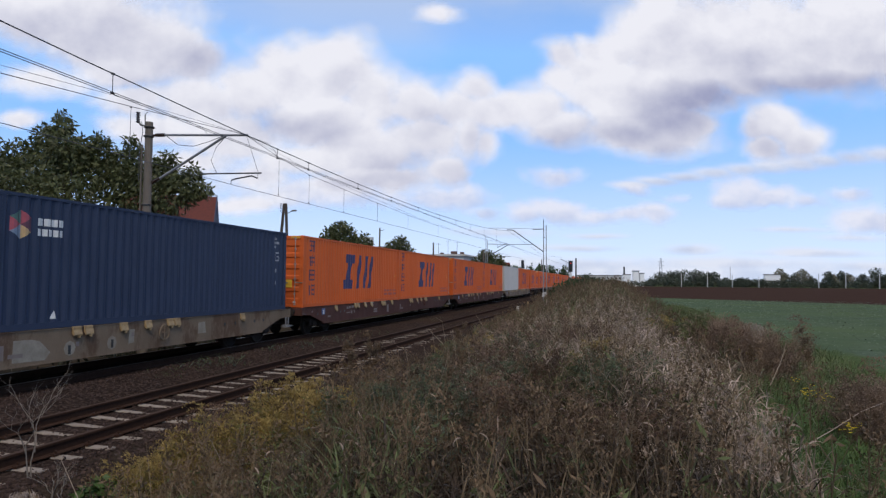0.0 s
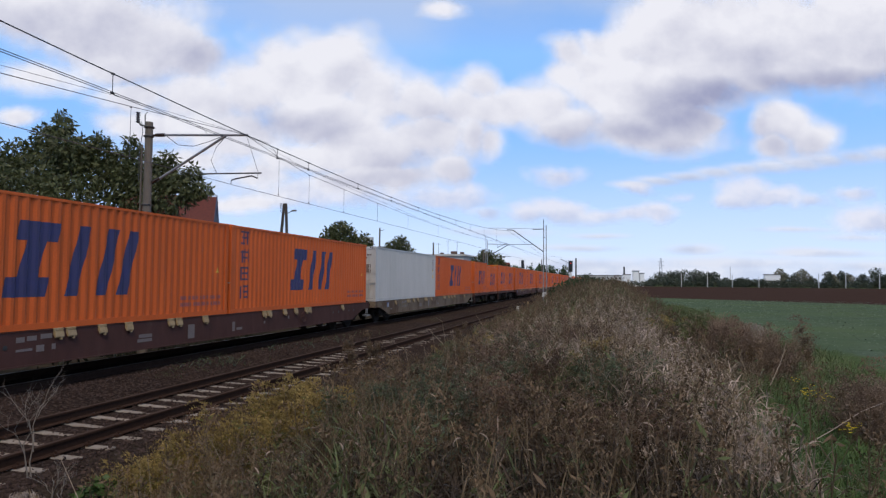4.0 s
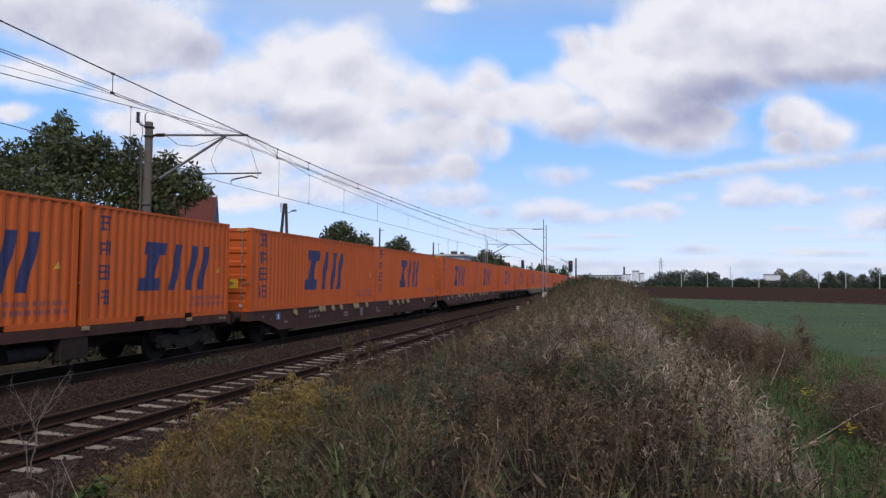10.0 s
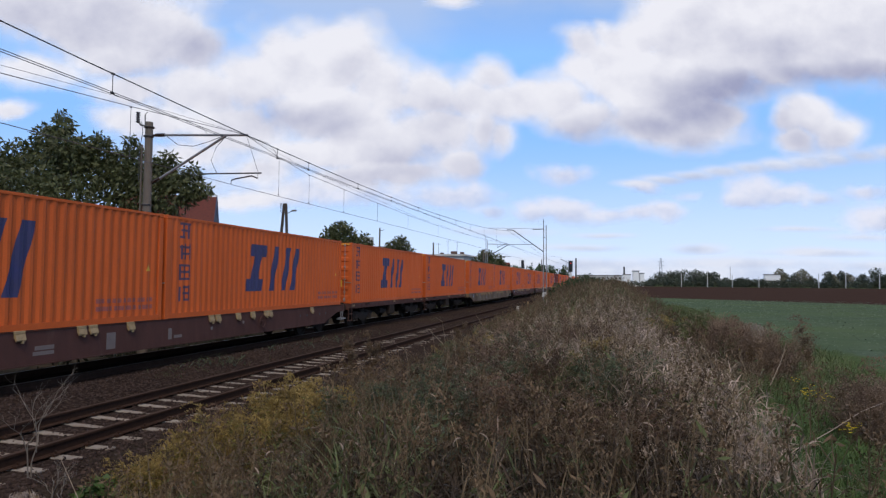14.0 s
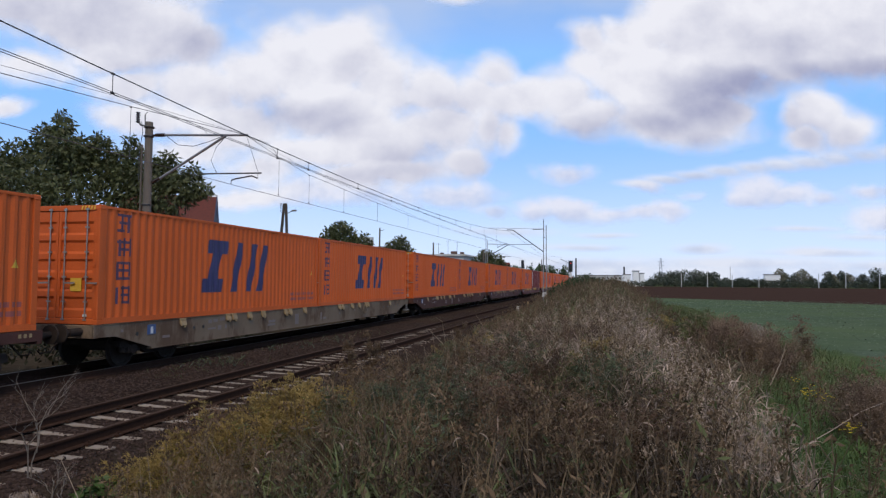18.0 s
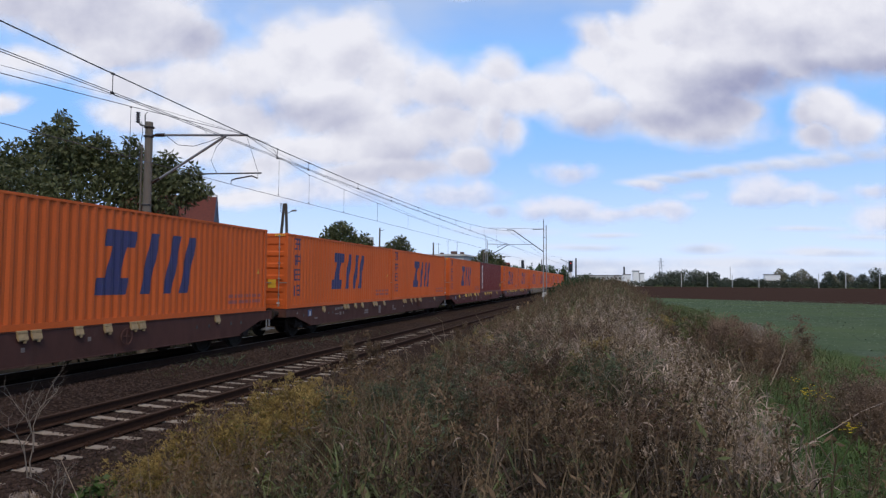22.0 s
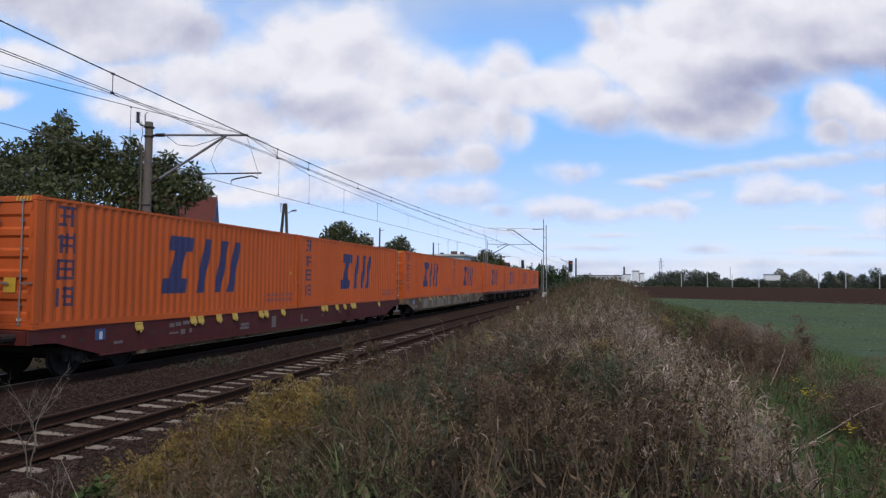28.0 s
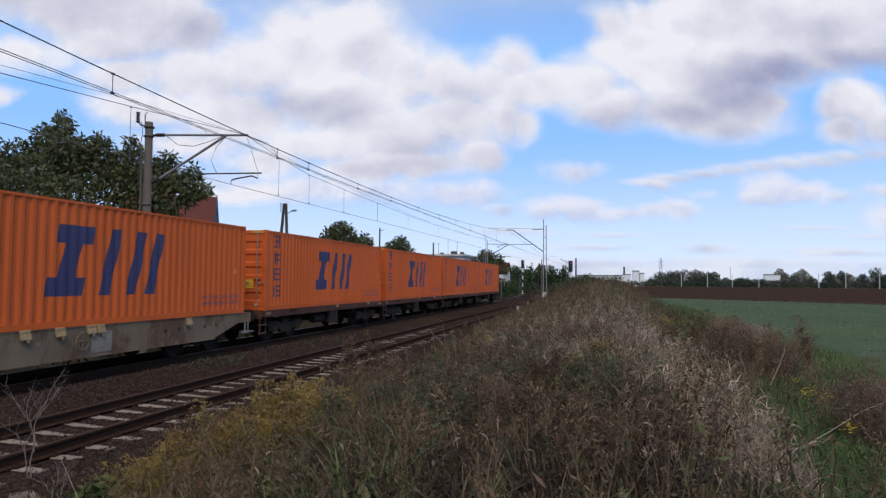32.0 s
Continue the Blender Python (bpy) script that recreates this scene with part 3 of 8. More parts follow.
def ground_material():
    m = bpy.data.materials.new("ground: ballast, soil, grass and field")
    m.use_nodes = True
    nt, bs = nodes_of(m)
    tc = nt.nodes.new("ShaderNodeTexCoord")
    sep = node(nt, "ShaderNodeSeparateXYZ", [(0, tc.outputs["Object"])])
    X, Y = sep.outputs[0], sep.outputs[1]
    wob = noise_tex(nt, 0.9, 4)
    xw = node(nt, "ShaderNodeMath", [(0, wob), (1, 1.6), (2, X)], operation="MULTIPLY_ADD").outputs[0]
    big = noise_tex(nt, 0.35, 4)
    mid = noise_tex(nt, 3.0, 5)
    fine = noise_tex(nt, 28, 4, 0.65)
    # ballast stones
    vo = nt.nodes.new("ShaderNodeTexVoronoi")
    vo.inputs["Scale"].default_value = 17
    nt.links.new(tc.outputs["Object"], vo.inputs["Vector"])
    sepc = node(nt, "ShaderNodeSeparateColor", [(0, vo.outputs["Color"])])
    stone = ramp(nt, sepc.outputs[0], [(0.0, (0.022, 0.015, 0.012)), (0.5, (0.038, 0.026, 0.021)), (1.0, (0.068, 0.048, 0.040))])
    gap = node(nt, "ShaderNodeMapRange", [(0, vo.outputs["Distance"]), (1, 0.45), (2, 0.8)]).outputs[0]
    stone = mixc(nt, gap, stone, (0.02, 0.015, 0.013))
    stone = mixc(nt, ramp(nt, big, [(0.45, (0, 0, 0)), (0.75, (0.7, 0.7, 0.7))]), stone, (0.046, 0.030, 0.022))
    soil = ramp(nt, mid, [(0.25, (0.028, 0.021, 0.015)), (0.6, (0.05, 0.039, 0.028)), (0.85, (0.04, 0.042, 0.02))])
    grass = ramp(nt, fine, [(0.25, (0.035, 0.055, 0.018)), (0.55, (0.06, 0.085, 0.03)), (0.8, (0.10, 0.09, 0.05))])
    # young crop with rows
    crop = ramp(nt, fine, [(0.25, (0.058, 0.080, 0.056)), (0.6, (0.082, 0.108, 0.078)), (0.85, (0.105, 0.132, 0.097))])
    crop = mixc(nt, ramp(nt, noise_tex(nt, 1.3, 6, 0.7), [(0.35, (0, 0, 0)), (0.7, (0.4, 0.4, 0.4))]), crop, (0.045, 0.062, 0.042))
    crop = mixc(nt, ramp(nt, noise_tex(nt, 3.4, 6, 0.75), [(0.42, (0, 0, 0)), (0.62, (0.7, 0.7, 0.7))]), crop, (0.098, 0.128, 0.082))
    crop = mixc(nt, ramp(nt, noise_tex(nt, 0.7, 4, 0.6), [(0.42, (0, 0, 0)), (0.66, (0.6, 0.6, 0.6))]), crop, (0.05, 0.074, 0.045))
    crop = mixc(nt, ramp(nt, big, [(0.4, (0, 0, 0)), (0.75, (0.7, 0.7, 0.7))]), crop, (0.048, 0.078, 0.040))
    crop = mixc(nt, ramp(nt, noise_tex(nt, 0.11, 5, 0.6, stretch=(0.5, 1.2, 1)), [(0.4, (0, 0, 0)), (0.65, (0.75, 0.75, 0.75))]), crop, (0.085, 0.115, 0.055))
    plough = ramp(nt, mid, [(0.25, (0.034, 0.021, 0.017)), (0.75, (0.060, 0.038, 0.031))])
    far = ramp(nt, mid, [(0.3, (0.05, 0.07, 0.03)), (0.7, (0.08, 0.095, 0.045))])

    def step(v, a, b):
        return node(nt, "ShaderNodeMapRange", [(0, v), (1, a), (2, b)]).outputs[0]
    col = mixc(nt, step(xw, -6.2, -5.4), stone, soil)
    col = mixc(nt, step(xw, 2.2, 3.4), col, grass)
    xc = node(nt, "ShaderNodeMath", [(0, noise_tex(nt, 0.30, 5, 0.65)), (1, 6.0), (2, X)], operation="MULTIPLY_ADD").outputs[0]
    xe = node(nt, "ShaderNodeMath", [(0, Y), (1, 0.06), (2, xc)], operation="MULTIPLY_ADD").outputs[0]
    col = mixc(nt, step(xe, 12.4, 13.8), col, crop)
    line = node(nt, "ShaderNodeMath", [(0, X), (1, 0.84), (2, Y)], operation="MULTIPLY_ADD").outputs[0]
    edge = node(nt, "ShaderNodeMath", [(0, mid), (1, 7.0), (2, line)], operation="MULTIPLY_ADD").outputs[0]
    pl = step(edge, 128.3, 130.6)
    onlyfield = step(X, 3.0, 6.0)
    pf = node(nt, "ShaderNodeMath", [(0, pl), (1, onlyfield)], operation="MULTIPLY").outputs[0]
    col = mixc(nt, pf, col, plough)
    ff = node(nt, "ShaderNodeMath", [(0, step(Y, 430, 440)), (1, onlyfield)], operation="MULTIPLY").outputs[0]
    col = mixc(nt, ff, col, far)
    left = step(xw, -15.2, -16.4)
    col = mixc(nt, left, col, soil)
    nt.links.new(col, bs.inputs["Base Color"])
    bs.inputs["Roughness"].default_value = 0.95
    bs.inputs["Specular IOR Level"].default_value = 0.0
    inv = node(nt, "ShaderNodeMath", [(0, 1.0), (1, vo.outputs["Distance"])], operation="SUBTRACT").outputs[0]
    hsum = node(nt, "ShaderNodeMath", [(0, inv), (1, 0.6), (2, fine)], operation="MULTIPLY_ADD").outputs[0]
    bp = nt.nodes.new("ShaderNodeBump")
    bp.inputs["Strength"].default_value = 0.8
    bp.inputs["Distance"].default_value = 0.03
    nt.links.new(hsum, bp.inputs["Height"])
    nt.links.new(bp.outputs[0], bs.inputs["Normal"])
    return m


ground = new("ground", arrays_mesh("ground", np.stack([GX, GY, GZ], -1).reshape(-1, 3), gf, [ground_material()]))
ground.data.polygons.foreach_set("use_smooth", [True] * len(ground.data.polygons))
tagged(ground, "brown ballast bed, weedy bank, green and ploughed fields", "ground", kind="structure")

# ---- the two tracks ----
NEAR_X, TRAIN_X = -8.28, -13.09
RAIL_POLY = [(-0.075, -0.172), (0.075, -0.172), (0.075, -0.160), (0.012, -0.142), (0.010, -0.045), (0.036, -0.034), (0.036, -0.006),
             (0.030, 0.0), (-0.030, 0.0), (-0.036, -0.006), (-0.036, -0.034), (-0.010, -0.045), (-0.012, -0.142), (-0.075, -0.160)]


def rail_mesh(name, y0, y1, top):
    g = Geo().prism(RAIL_POLY, "y", y0, y1)
    me = g.mesh(name, [RAIL_SIDE, top])
    for pl in me.polygons:
        if pl.center.z > -0.008 and abs(pl.normal.z) > 0.5:
            pl.material_index = 1
    return me


def sleeper_mesh():
    """A prestressed sleeper: thick under the rails, waisted in the middle."""
    g = Geo()
    secs = [(-1.25, 0.125, 0.0), (-1.22, 0.135, -0.008), (-0.95, 0.14, 0.0), (-0.45, 0.125, -0.05), (0.0, 0.11, -0.08), (0.45, 0.125, -0.05),
            (0.95, 0.14, 0.0), (1.22, 0.135, -0.008), (1.25, 0.125, 0.0)]
    vs = []
    for x, w, dz in secs:
        zt = -0.178 + dz * 0.5
        vs += [(x, -w, -0.36), (x, -w * 0.55, zt), (x, w * 0.55, zt), (x, w, -0.36)]
    fs = [(0, 1, 2, 3), tuple(4 * (len(secs) - 1) + i for i in (3, 2, 1, 0))]
    for i in range(len(secs) - 1):
        fs += [(4 * i + k, 4 * i + k + 1, 4 * i + 5 + k, 4 * i + 4 + k) for k in range(3)]
    g.add(vs, fs)
    return g.mesh("sleeper", CONCRETE)


def clip_mesh():
    g = Geo()
    for s in (-1, 1):
        g.box(s * 0.09 - 0.035, s * 0.09 + 0.035, -0.06, 0.06, -0.178, -0.145)
        g.tube([(s * 0.09, 0, -0.15), (s * 0.09, 0, -0.105)], 0.016, 6)
    return g.mesh("rail_fastening", RAIL_SIDE)


SLEEPER, FASTEN = sleeper_mesh(), clip_mesh()


def track(label, x, top, y0, y1, near_clips):
    t = thing("railway_track", label, "railway track", pose(x, 0, 0), kind="structure")
    for s in (-0.755, 0.755):
        part("rail", rail_mesh("rail", -30, 420, top), None, t, at=(s, 0, 0))
    y, i = y0, 0
    rnd = random.Random(4)
    while y < y1:
        sl = part("sleeper", SLEEPER, None, t, at=(rnd.uniform(-0.015, 0.015), y + rnd.uniform(-0.015, 0.015), rnd.uniform(-0.012, 0.004)))
        sl.rotation_euler = (0, 0, rnd.uniform(-0.012, 0.012))
        if y < near_clips:
            for s in (-0.755, 0.755):
                part("rail_fastening", FASTEN, None, t, at=(s, y, 0))
        y += 0.6
        i += 1
    return t


track("near railway track with pale concrete sleepers and rusty rails", NEAR_X, RAIL_DULL, 4.61, 118, 22)
track("railway track carrying the container train", TRAIN_X, RAIL_TOP, 4.8, 90, 0)


# loose ballast stones nearest the viewer
def loose_stones(n):
    rb = np.random.RandomState(5)
    y = 4.5 + 21 * rb.random(n) ** 1.5
    pick = rb.random(n)
    x = np.where(pick < 0.55, rb.uniform(-7.1, -5.35, n), np.where(pick < 0.72, rb.uniform(-9.6, -7.0, n), rb.uniform(-12.0, -9.6, n)))
    c = np.stack([x, y, ground_z(x, y) + 0.004], 1)
    octa = np.array([(1, 0, 0), (0, 1, 0), (-1, 0, 0), (0, -1, 0), (0, 0, 1), (0, 0, -1)], float)
    v = octa[None] * rb.uniform(0.016, 0.036, (n, 1, 3)) + rb.normal(0, 0.006, (n, 6, 3))
    a = rb.uniform(0, 6.283, n)
    ca, sa = np.cos(a)[:, None], np.sin(a)[:, None]
    v = np.stack([v[..., 0] * ca - v[..., 1] * sa, v[..., 0] * sa + v[..., 1] * ca, v[..., 2]], -1) + c[:, None]
    tri = np.array([(0, 1, 4), (1, 2, 4), (2, 3, 4), (3, 0, 4), (1, 0, 5), (2, 1, 5), (3, 2, 5), (0, 3, 5)])
    f = (np.arange(n)[:, None, None] * 6 + tri[None]).reshape(-1, 3)
    STONE = mat("brown ballast stone", (0.055, 0.036, 0.029), (0.030, 0.020, 0.017), rough=0.95, spec=0.1, scale=12, island=0.55, bump=0.3)
    tagged(new("ballast_stones", arrays_mesh("ballast_stones", v.reshape(-1, 3), f, [STONE])), "loose dark brown ballast stones beside the rails", "ballast", kind="stuff")


loose_stones(17000)

# ---- shipping containers ----
PITCH, DEEP = 0.278, 0.036


def wave(y, y0):
    """Depth of the pressed side wall at y: flat outer strips, slopes, flat inner strips."""
    f = ((y - y0) / PITCH) % 1.0
    if f < 0.26:
        return 0.0
    if f < 0.5:
        return DEEP * (f - 0.26) / 0.24
    if f < 0.76:
        return DEEP
    return DEEP * (1 - (f - 0.76) / 0.24)


def breaks(ya, yb, y0):
    out = [ya, yb]
    k = int((ya - y0) / PITCH) - 1
    while y0 + k * PITCH < yb:
        for f in (0.0, 0.26, 0.5, 0.76):
            y = y0 + (k + f) * PITCH
            if ya + 1e-4 < y < yb - 1e-4:
                out.append(y)
        k += 1
    return sorted(out)


def side_wall(L, h):
    ya, yb = 0.16, L - 0.16
    ys = breaks(ya, yb, ya)
    g = Geo()
    vs = []
    for y in ys:
        x = 1.212 - wave(y, ya)
        vs += [(x, y, 0.15), (x, y, h - 0.075)]
    g.add(vs, [(2 * i, 2 * i + 2, 2 * i + 3, 2 * i + 1) for i in range(len(ys) - 1)])
    # inner skin gives the wall its thickness
    g.box(1.150, 1.168, ya, yb, 0.15, h - 0.075)
    return g


def on_wall(polys, L, lift=0.004):
    """Flat convex shapes (along, up) painted on the pressed wall, following its waves."""
    g = Geo()
    for poly in polys:
        ymin, ymax = min(p[0] for p in poly), max(p[0] for p in poly)
        ys = sorted(set(breaks(ymin, ymax, 0.16) + [p[0] for p in poly]))

        def span(y):
            zs = []
            for a, b in zip(poly, poly[1:] + poly[:1]):
                if abs(a[0] - b[0]) < 1e-9:
                    if abs(a[0] - y) < 1e-6:
                        zs += [a[1], b[1]]
                elif min(a[0], b[0]) - 1e-6 <= y <= max(a[0], b[0]) + 1e-6:
                    zs.append(a[1] + (b[1] - a[1]) * (y - a[0]) / (b[0] - a[0]))
            return min(zs), max(zs)
        for a, b in zip(ys, ys[1:]):
            if b - a < 1e-5:
                continue
            ends = []
            for y in (a + 1e-5, b - 1e-5):
                lo, hi = span(y)
                x = 1.212 - wave(y, 0.16) + lift
                ends += [(x, y, lo), (x, y, hi)]
            g.add(ends, [(0, 2, 3, 1)])
    return g


def bar(y0, y1, z0, z1, lean=0.0):
    return [(y0, z0), (y1, z0), (y1 + lean, z1), (y0 + lean, z1)]


def text_rows(y0, z0, rows, h, gap, seed):
    """Rows of short bars that stand for small lettering."""
    rnd = random.Random(seed)
    out = []
    for r, width in enumerate(rows):
        y = y0
        while y < y0 + width:
            w = rnd.uniform(0.08, 0.22)
            out.append(bar(y, min(y + w, y0 + width), z0 - r * gap - h, z0 - r * gap))
            y += w + 0.05
    return out


def glyph(y, z, s, kind):
    """A block sign of plain bars, s wide and high."""
    t = s * 0.145
    rows = [[(0.0, 1.0, 0.86), (0.1, 0.9, 0.45), (0.0, 0.55, 0.02)], [(0.0, 1.0, 0.7), (0.15, 0.85, 0.3)],
            [(0.0, 1.0, 0.86), (0.0, 1.0, 0.46), (0.0, 1.0, 0.02)], [(0.3, 1.0, 0.8), (0.3, 1.0, 0.42), (0.4, 1.0, 0.02)]][kind]
    cols = [[(0.2, 0.0, 1.0), (0.72, 0.0, 1.0)], [(0.1, 0.0, 0.9), (0.5, 0.0, 1.0), (0.88, 0.0, 1.0)],
            [(0.0, 0.0, 1.0), (0.45, 0.0, 1.0), (0.86, 0.2, 0.9)], [(0.0, 0.0, 0.9), (0.48, 0.1, 1.0), (0.86, 0.0, 1.0)]][kind]
    out = [bar(y + a * s, y + b * s, z + c * s, z + c * s + t) for a, b, c in rows]
    return out + [bar(y + c * s, y + c * s + t, z + a * s, z + b * s) for c, a, b in cols]


def container(label, L, h, paint, marks, group):
    c = thing("shipping_container", label, "shipping container", group=group)
    wall = side_wall(L, h).mesh("side_wall", paint)
    part("side_wall", wall, None, c)
    other = part("side_wall", wall, None, c, at=(0, L, 0))
    other.rotation_euler = (0, 0, math.pi)
    for s in (-1, 1):
        for y in (0.0, L - 0.16):
            part("corner_post", Geo().box(s * 1.219 - (0.12 if s > 0 else 0), s * 1.219 + (0.12 if s < 0 else 0), y, y + 0.16, 0.116, h - 0.116, bev=0.012), paint, c)
            for z in (0.0, h - 0.116):
                part("corner_casting", Geo().box(s * 1.221 - (0.16 if s > 0 else 0), s * 1.221 + (0.16 if s < 0 else 0), y - 0.003, y + 0.165, z, z + 0.116, bev=0.012), paint, c)
        yy = (0.16, L - 0.16)
        part("top_rail", Geo().box(s * 1.217 - (0.06 if s > 0 else 0), s * 1.217 + (0.06 if s < 0 else 0), *yy, h - 0.075, h - 0.012), paint, c)
        lower = Geo()
        cuts = [L / 2 - 1.02, L / 2 + 1.02] if L < 8 else []
        ya = yy[0]
        for q in cuts + [None]:
            yb = q - 0.18 if q else yy[1]
            lower.box(s * 1.217 - (0.05 if s > 0 else 0), s * 1.217 + (0.05 if s < 0 else 0), ya, yb, 0.012, 0.15)
            if q:
                lower.box(s * 1.217 - (0.05 if s > 0 else 0), s * 1.217 + (0.05 if s < 0 else 0), yb, q + 0.18, 0.135, 0.15)
                ya = q + 0.18
        part("bottom_rail", lower, paint, c)
    # roof, corrugated across
    g = Geo()
    n = int((L - 0.3) / 0.21)
    vs = []
    for i in range(n + 1):
        y = 0.16 + (L - 0.32) * i / n
        z = h - 0.012 - (0.018 if i % 2 else 0.0)
        vs += [(-1.16, y, z), (1.16, y, z)]
    g.add(vs, [(2 * i, 2 * i + 1, 2 * i + 3, 2 * i + 2) for i in range(n)])
    part("roof", g, paint, c)
    part("floor_frame", Geo().box(-1.16, 1.16, 0.16, L - 0.16, 0.04, 0.14), UNDERFRAME, c)
    # far end wall, pressed
    g = Geo()
    xs = [-1.1 + 2.2 * i / 44 for i in range(45)]
    vs = []
    for i, x in enumerate(xs):
        d = 0.04 if (i // 2) % 2 else 0.0
        vs += [(x, L - 0.02 - d, 0.12), (x, L - 0.02 - d, h - 0.1)]
    g.add(vs, [(2 * i, 2 * i + 2, 2 * i + 3, 2 * i + 1) for i in range(44)])
    part("end_wall", g, paint, c)
    # sill and header of the door end
    part("door_header", Geo().box(-1.1, 1.1, 0.005, 0.12, h - 0.14, h - 0.01, bev=0.01), paint, c)
    part("door_sill", Geo().box(-1.1, 1.1, 0.0, 0.13, 0.005, 0.15, bev=0.01), paint, c)
    rod_m = paint if paint is GREY_WHITE else STEEL_ROD
    for s in (-1, 1):
        d = Geo()
        x0, x1 = (0.008, 1.095) if s > 0 else (-1.095, -0.008)
        # each leaf: a frame and deep horizontal pressings
        nb, press = (3, 0.044) if paint is GREY_WHITE else (5, 0.066)
        step = (h - 0.16 - 0.30 - 0.15) / nb
        prof = [(0.16, 0.03), (0.28, 0.03)]
        for k in range(nb):
            z = 0.28 + k * step
            prof += [(z + step * 0.12, 0.03), (z + step * 0.25, press), (z + step * 0.72, press), (z + step * 0.85, 0.03)]
        prof += [(h - 0.15, 0.03)]
        vs = []
        for z, y in prof:
            vs += [(x0 + 0.07, y, z), (x1 - 0.07, y, z)]
        d.add(vs, [(2 * i, 2 * i + 1, 2 * i + 3, 2 * i + 2) for i in range(len(prof) - 1)])
        d.box(x0, x0 + 0.07, 0.022, 0.075, 0.16, h - 0.15)
        d.box(x1 - 0.07, x1, 0.022, 0.075, 0.16, h - 0.15)
        leaf = part("door", d, paint, c)
        for xr in ((0.22, 0.86) if s > 0 else (-0.22, -0.86)):
            r = Geo().tube([(xr, -0.005, 0.10), (xr, -0.005, h - 0.07)], 0.017, 7)
            for z in (0.12, 0.55, 1.15, 1.75, 2.35, h - 0.11):
                r.box(xr - 0.05, xr + 0.05, -0.018, 0.022, z - 0.022, z + 0.022)
            part("locking_rod", r, rod_m, leaf, "thin locking rod")
            hd = Geo().box(xr - (0.0 if s > 0 else 0.34), xr + (0.34 if s > 0 else 0.0), -0.032, -0.018, 0.98, 1.02)
            part("locking_handle", hd, rod_m, leaf)
        for z in (0.25, 0.8, 1.4, 2.0, h - 0.3):
            part("hinge", Geo().box(s * 1.06, s * 1.15, 0.0, 0.02, z, z + 0.14), paint, leaf)
    for name, polys, mt, lab in marks:
        part(name, on_wall(polys, L), mt, c, lab, weld=True, kind="stuff" if name in ("lettering", "painted_sign") else "")
    if paint is GREY_WHITE:
        plates = Geo()
        for a, b, za, zb in ((0.30, 0.62, 2.42, 2.50), (0.70, 0.95, 2.42, 2.50), (0.50, 0.72, 2.26, 2.33), (0.30, 0.55, 1.86, 1.93), (0.30, 0.50, 1.74, 1.81), (0.30, 0.58, 1.62, 1.69),
                             (0.34, 0.46, 1.50, 1.57), (-0.55, -0.25, 1.86, 1.93), (-0.55, -0.3, 1.72, 1.79)):
            plates.box(a, b, 0.024, 0.0285, za, zb)
        part("lettering", plates, MARK_GREY, c, "dark rows of small marks on the door", kind="stuff")
        part("door_label", Geo().box(0.64, 0.92, 0.024, 0.029, 1.52, 1.96), MARK_GREY, c, "grey worn label on the door")
        for x in (0.86, 0.98, 1.08):
            part("hazard_strip", Geo().prism([(x, h - 0.125), (x + 0.05, h - 0.125), (x + 0.085, h - 0.025), (x + 0.035, h - 0.025)], "y", -0.002, 0.003), MARK_BLACK, c)
    if paint is ORANGE:
        # hazard strips on the top corners and a yellow plate on the door
        hz = Geo()
        for s in (-1, 1):
            for k in range(5):
                x = s * (1.05 - 0.09 * k)
                hz.add([(x - 0.03, -0.002, h - 0.115), (x + 0.015, -0.002, h - 0.115), (x + 0.045, -0.002, h - 0.02), (x, -0.002, h - 0.02)], [(0, 1, 2, 3)])
        part("hazard_strip", hz, MARK_YELLOW, c, "yellow hazard strips", kind="stuff")
        if L > 8:
            part("door_plate", Geo().box(0.40, 0.72, 0.012, 0.02, 0.80, 1.12), MARK_YELLOW, c, "yellow customs plate")
        part("door_label", Geo().box(0.78, 0.9, 0.012, 0.02, 0.19, 0.25), MARK_WHITE, c, "small white label")
    return c


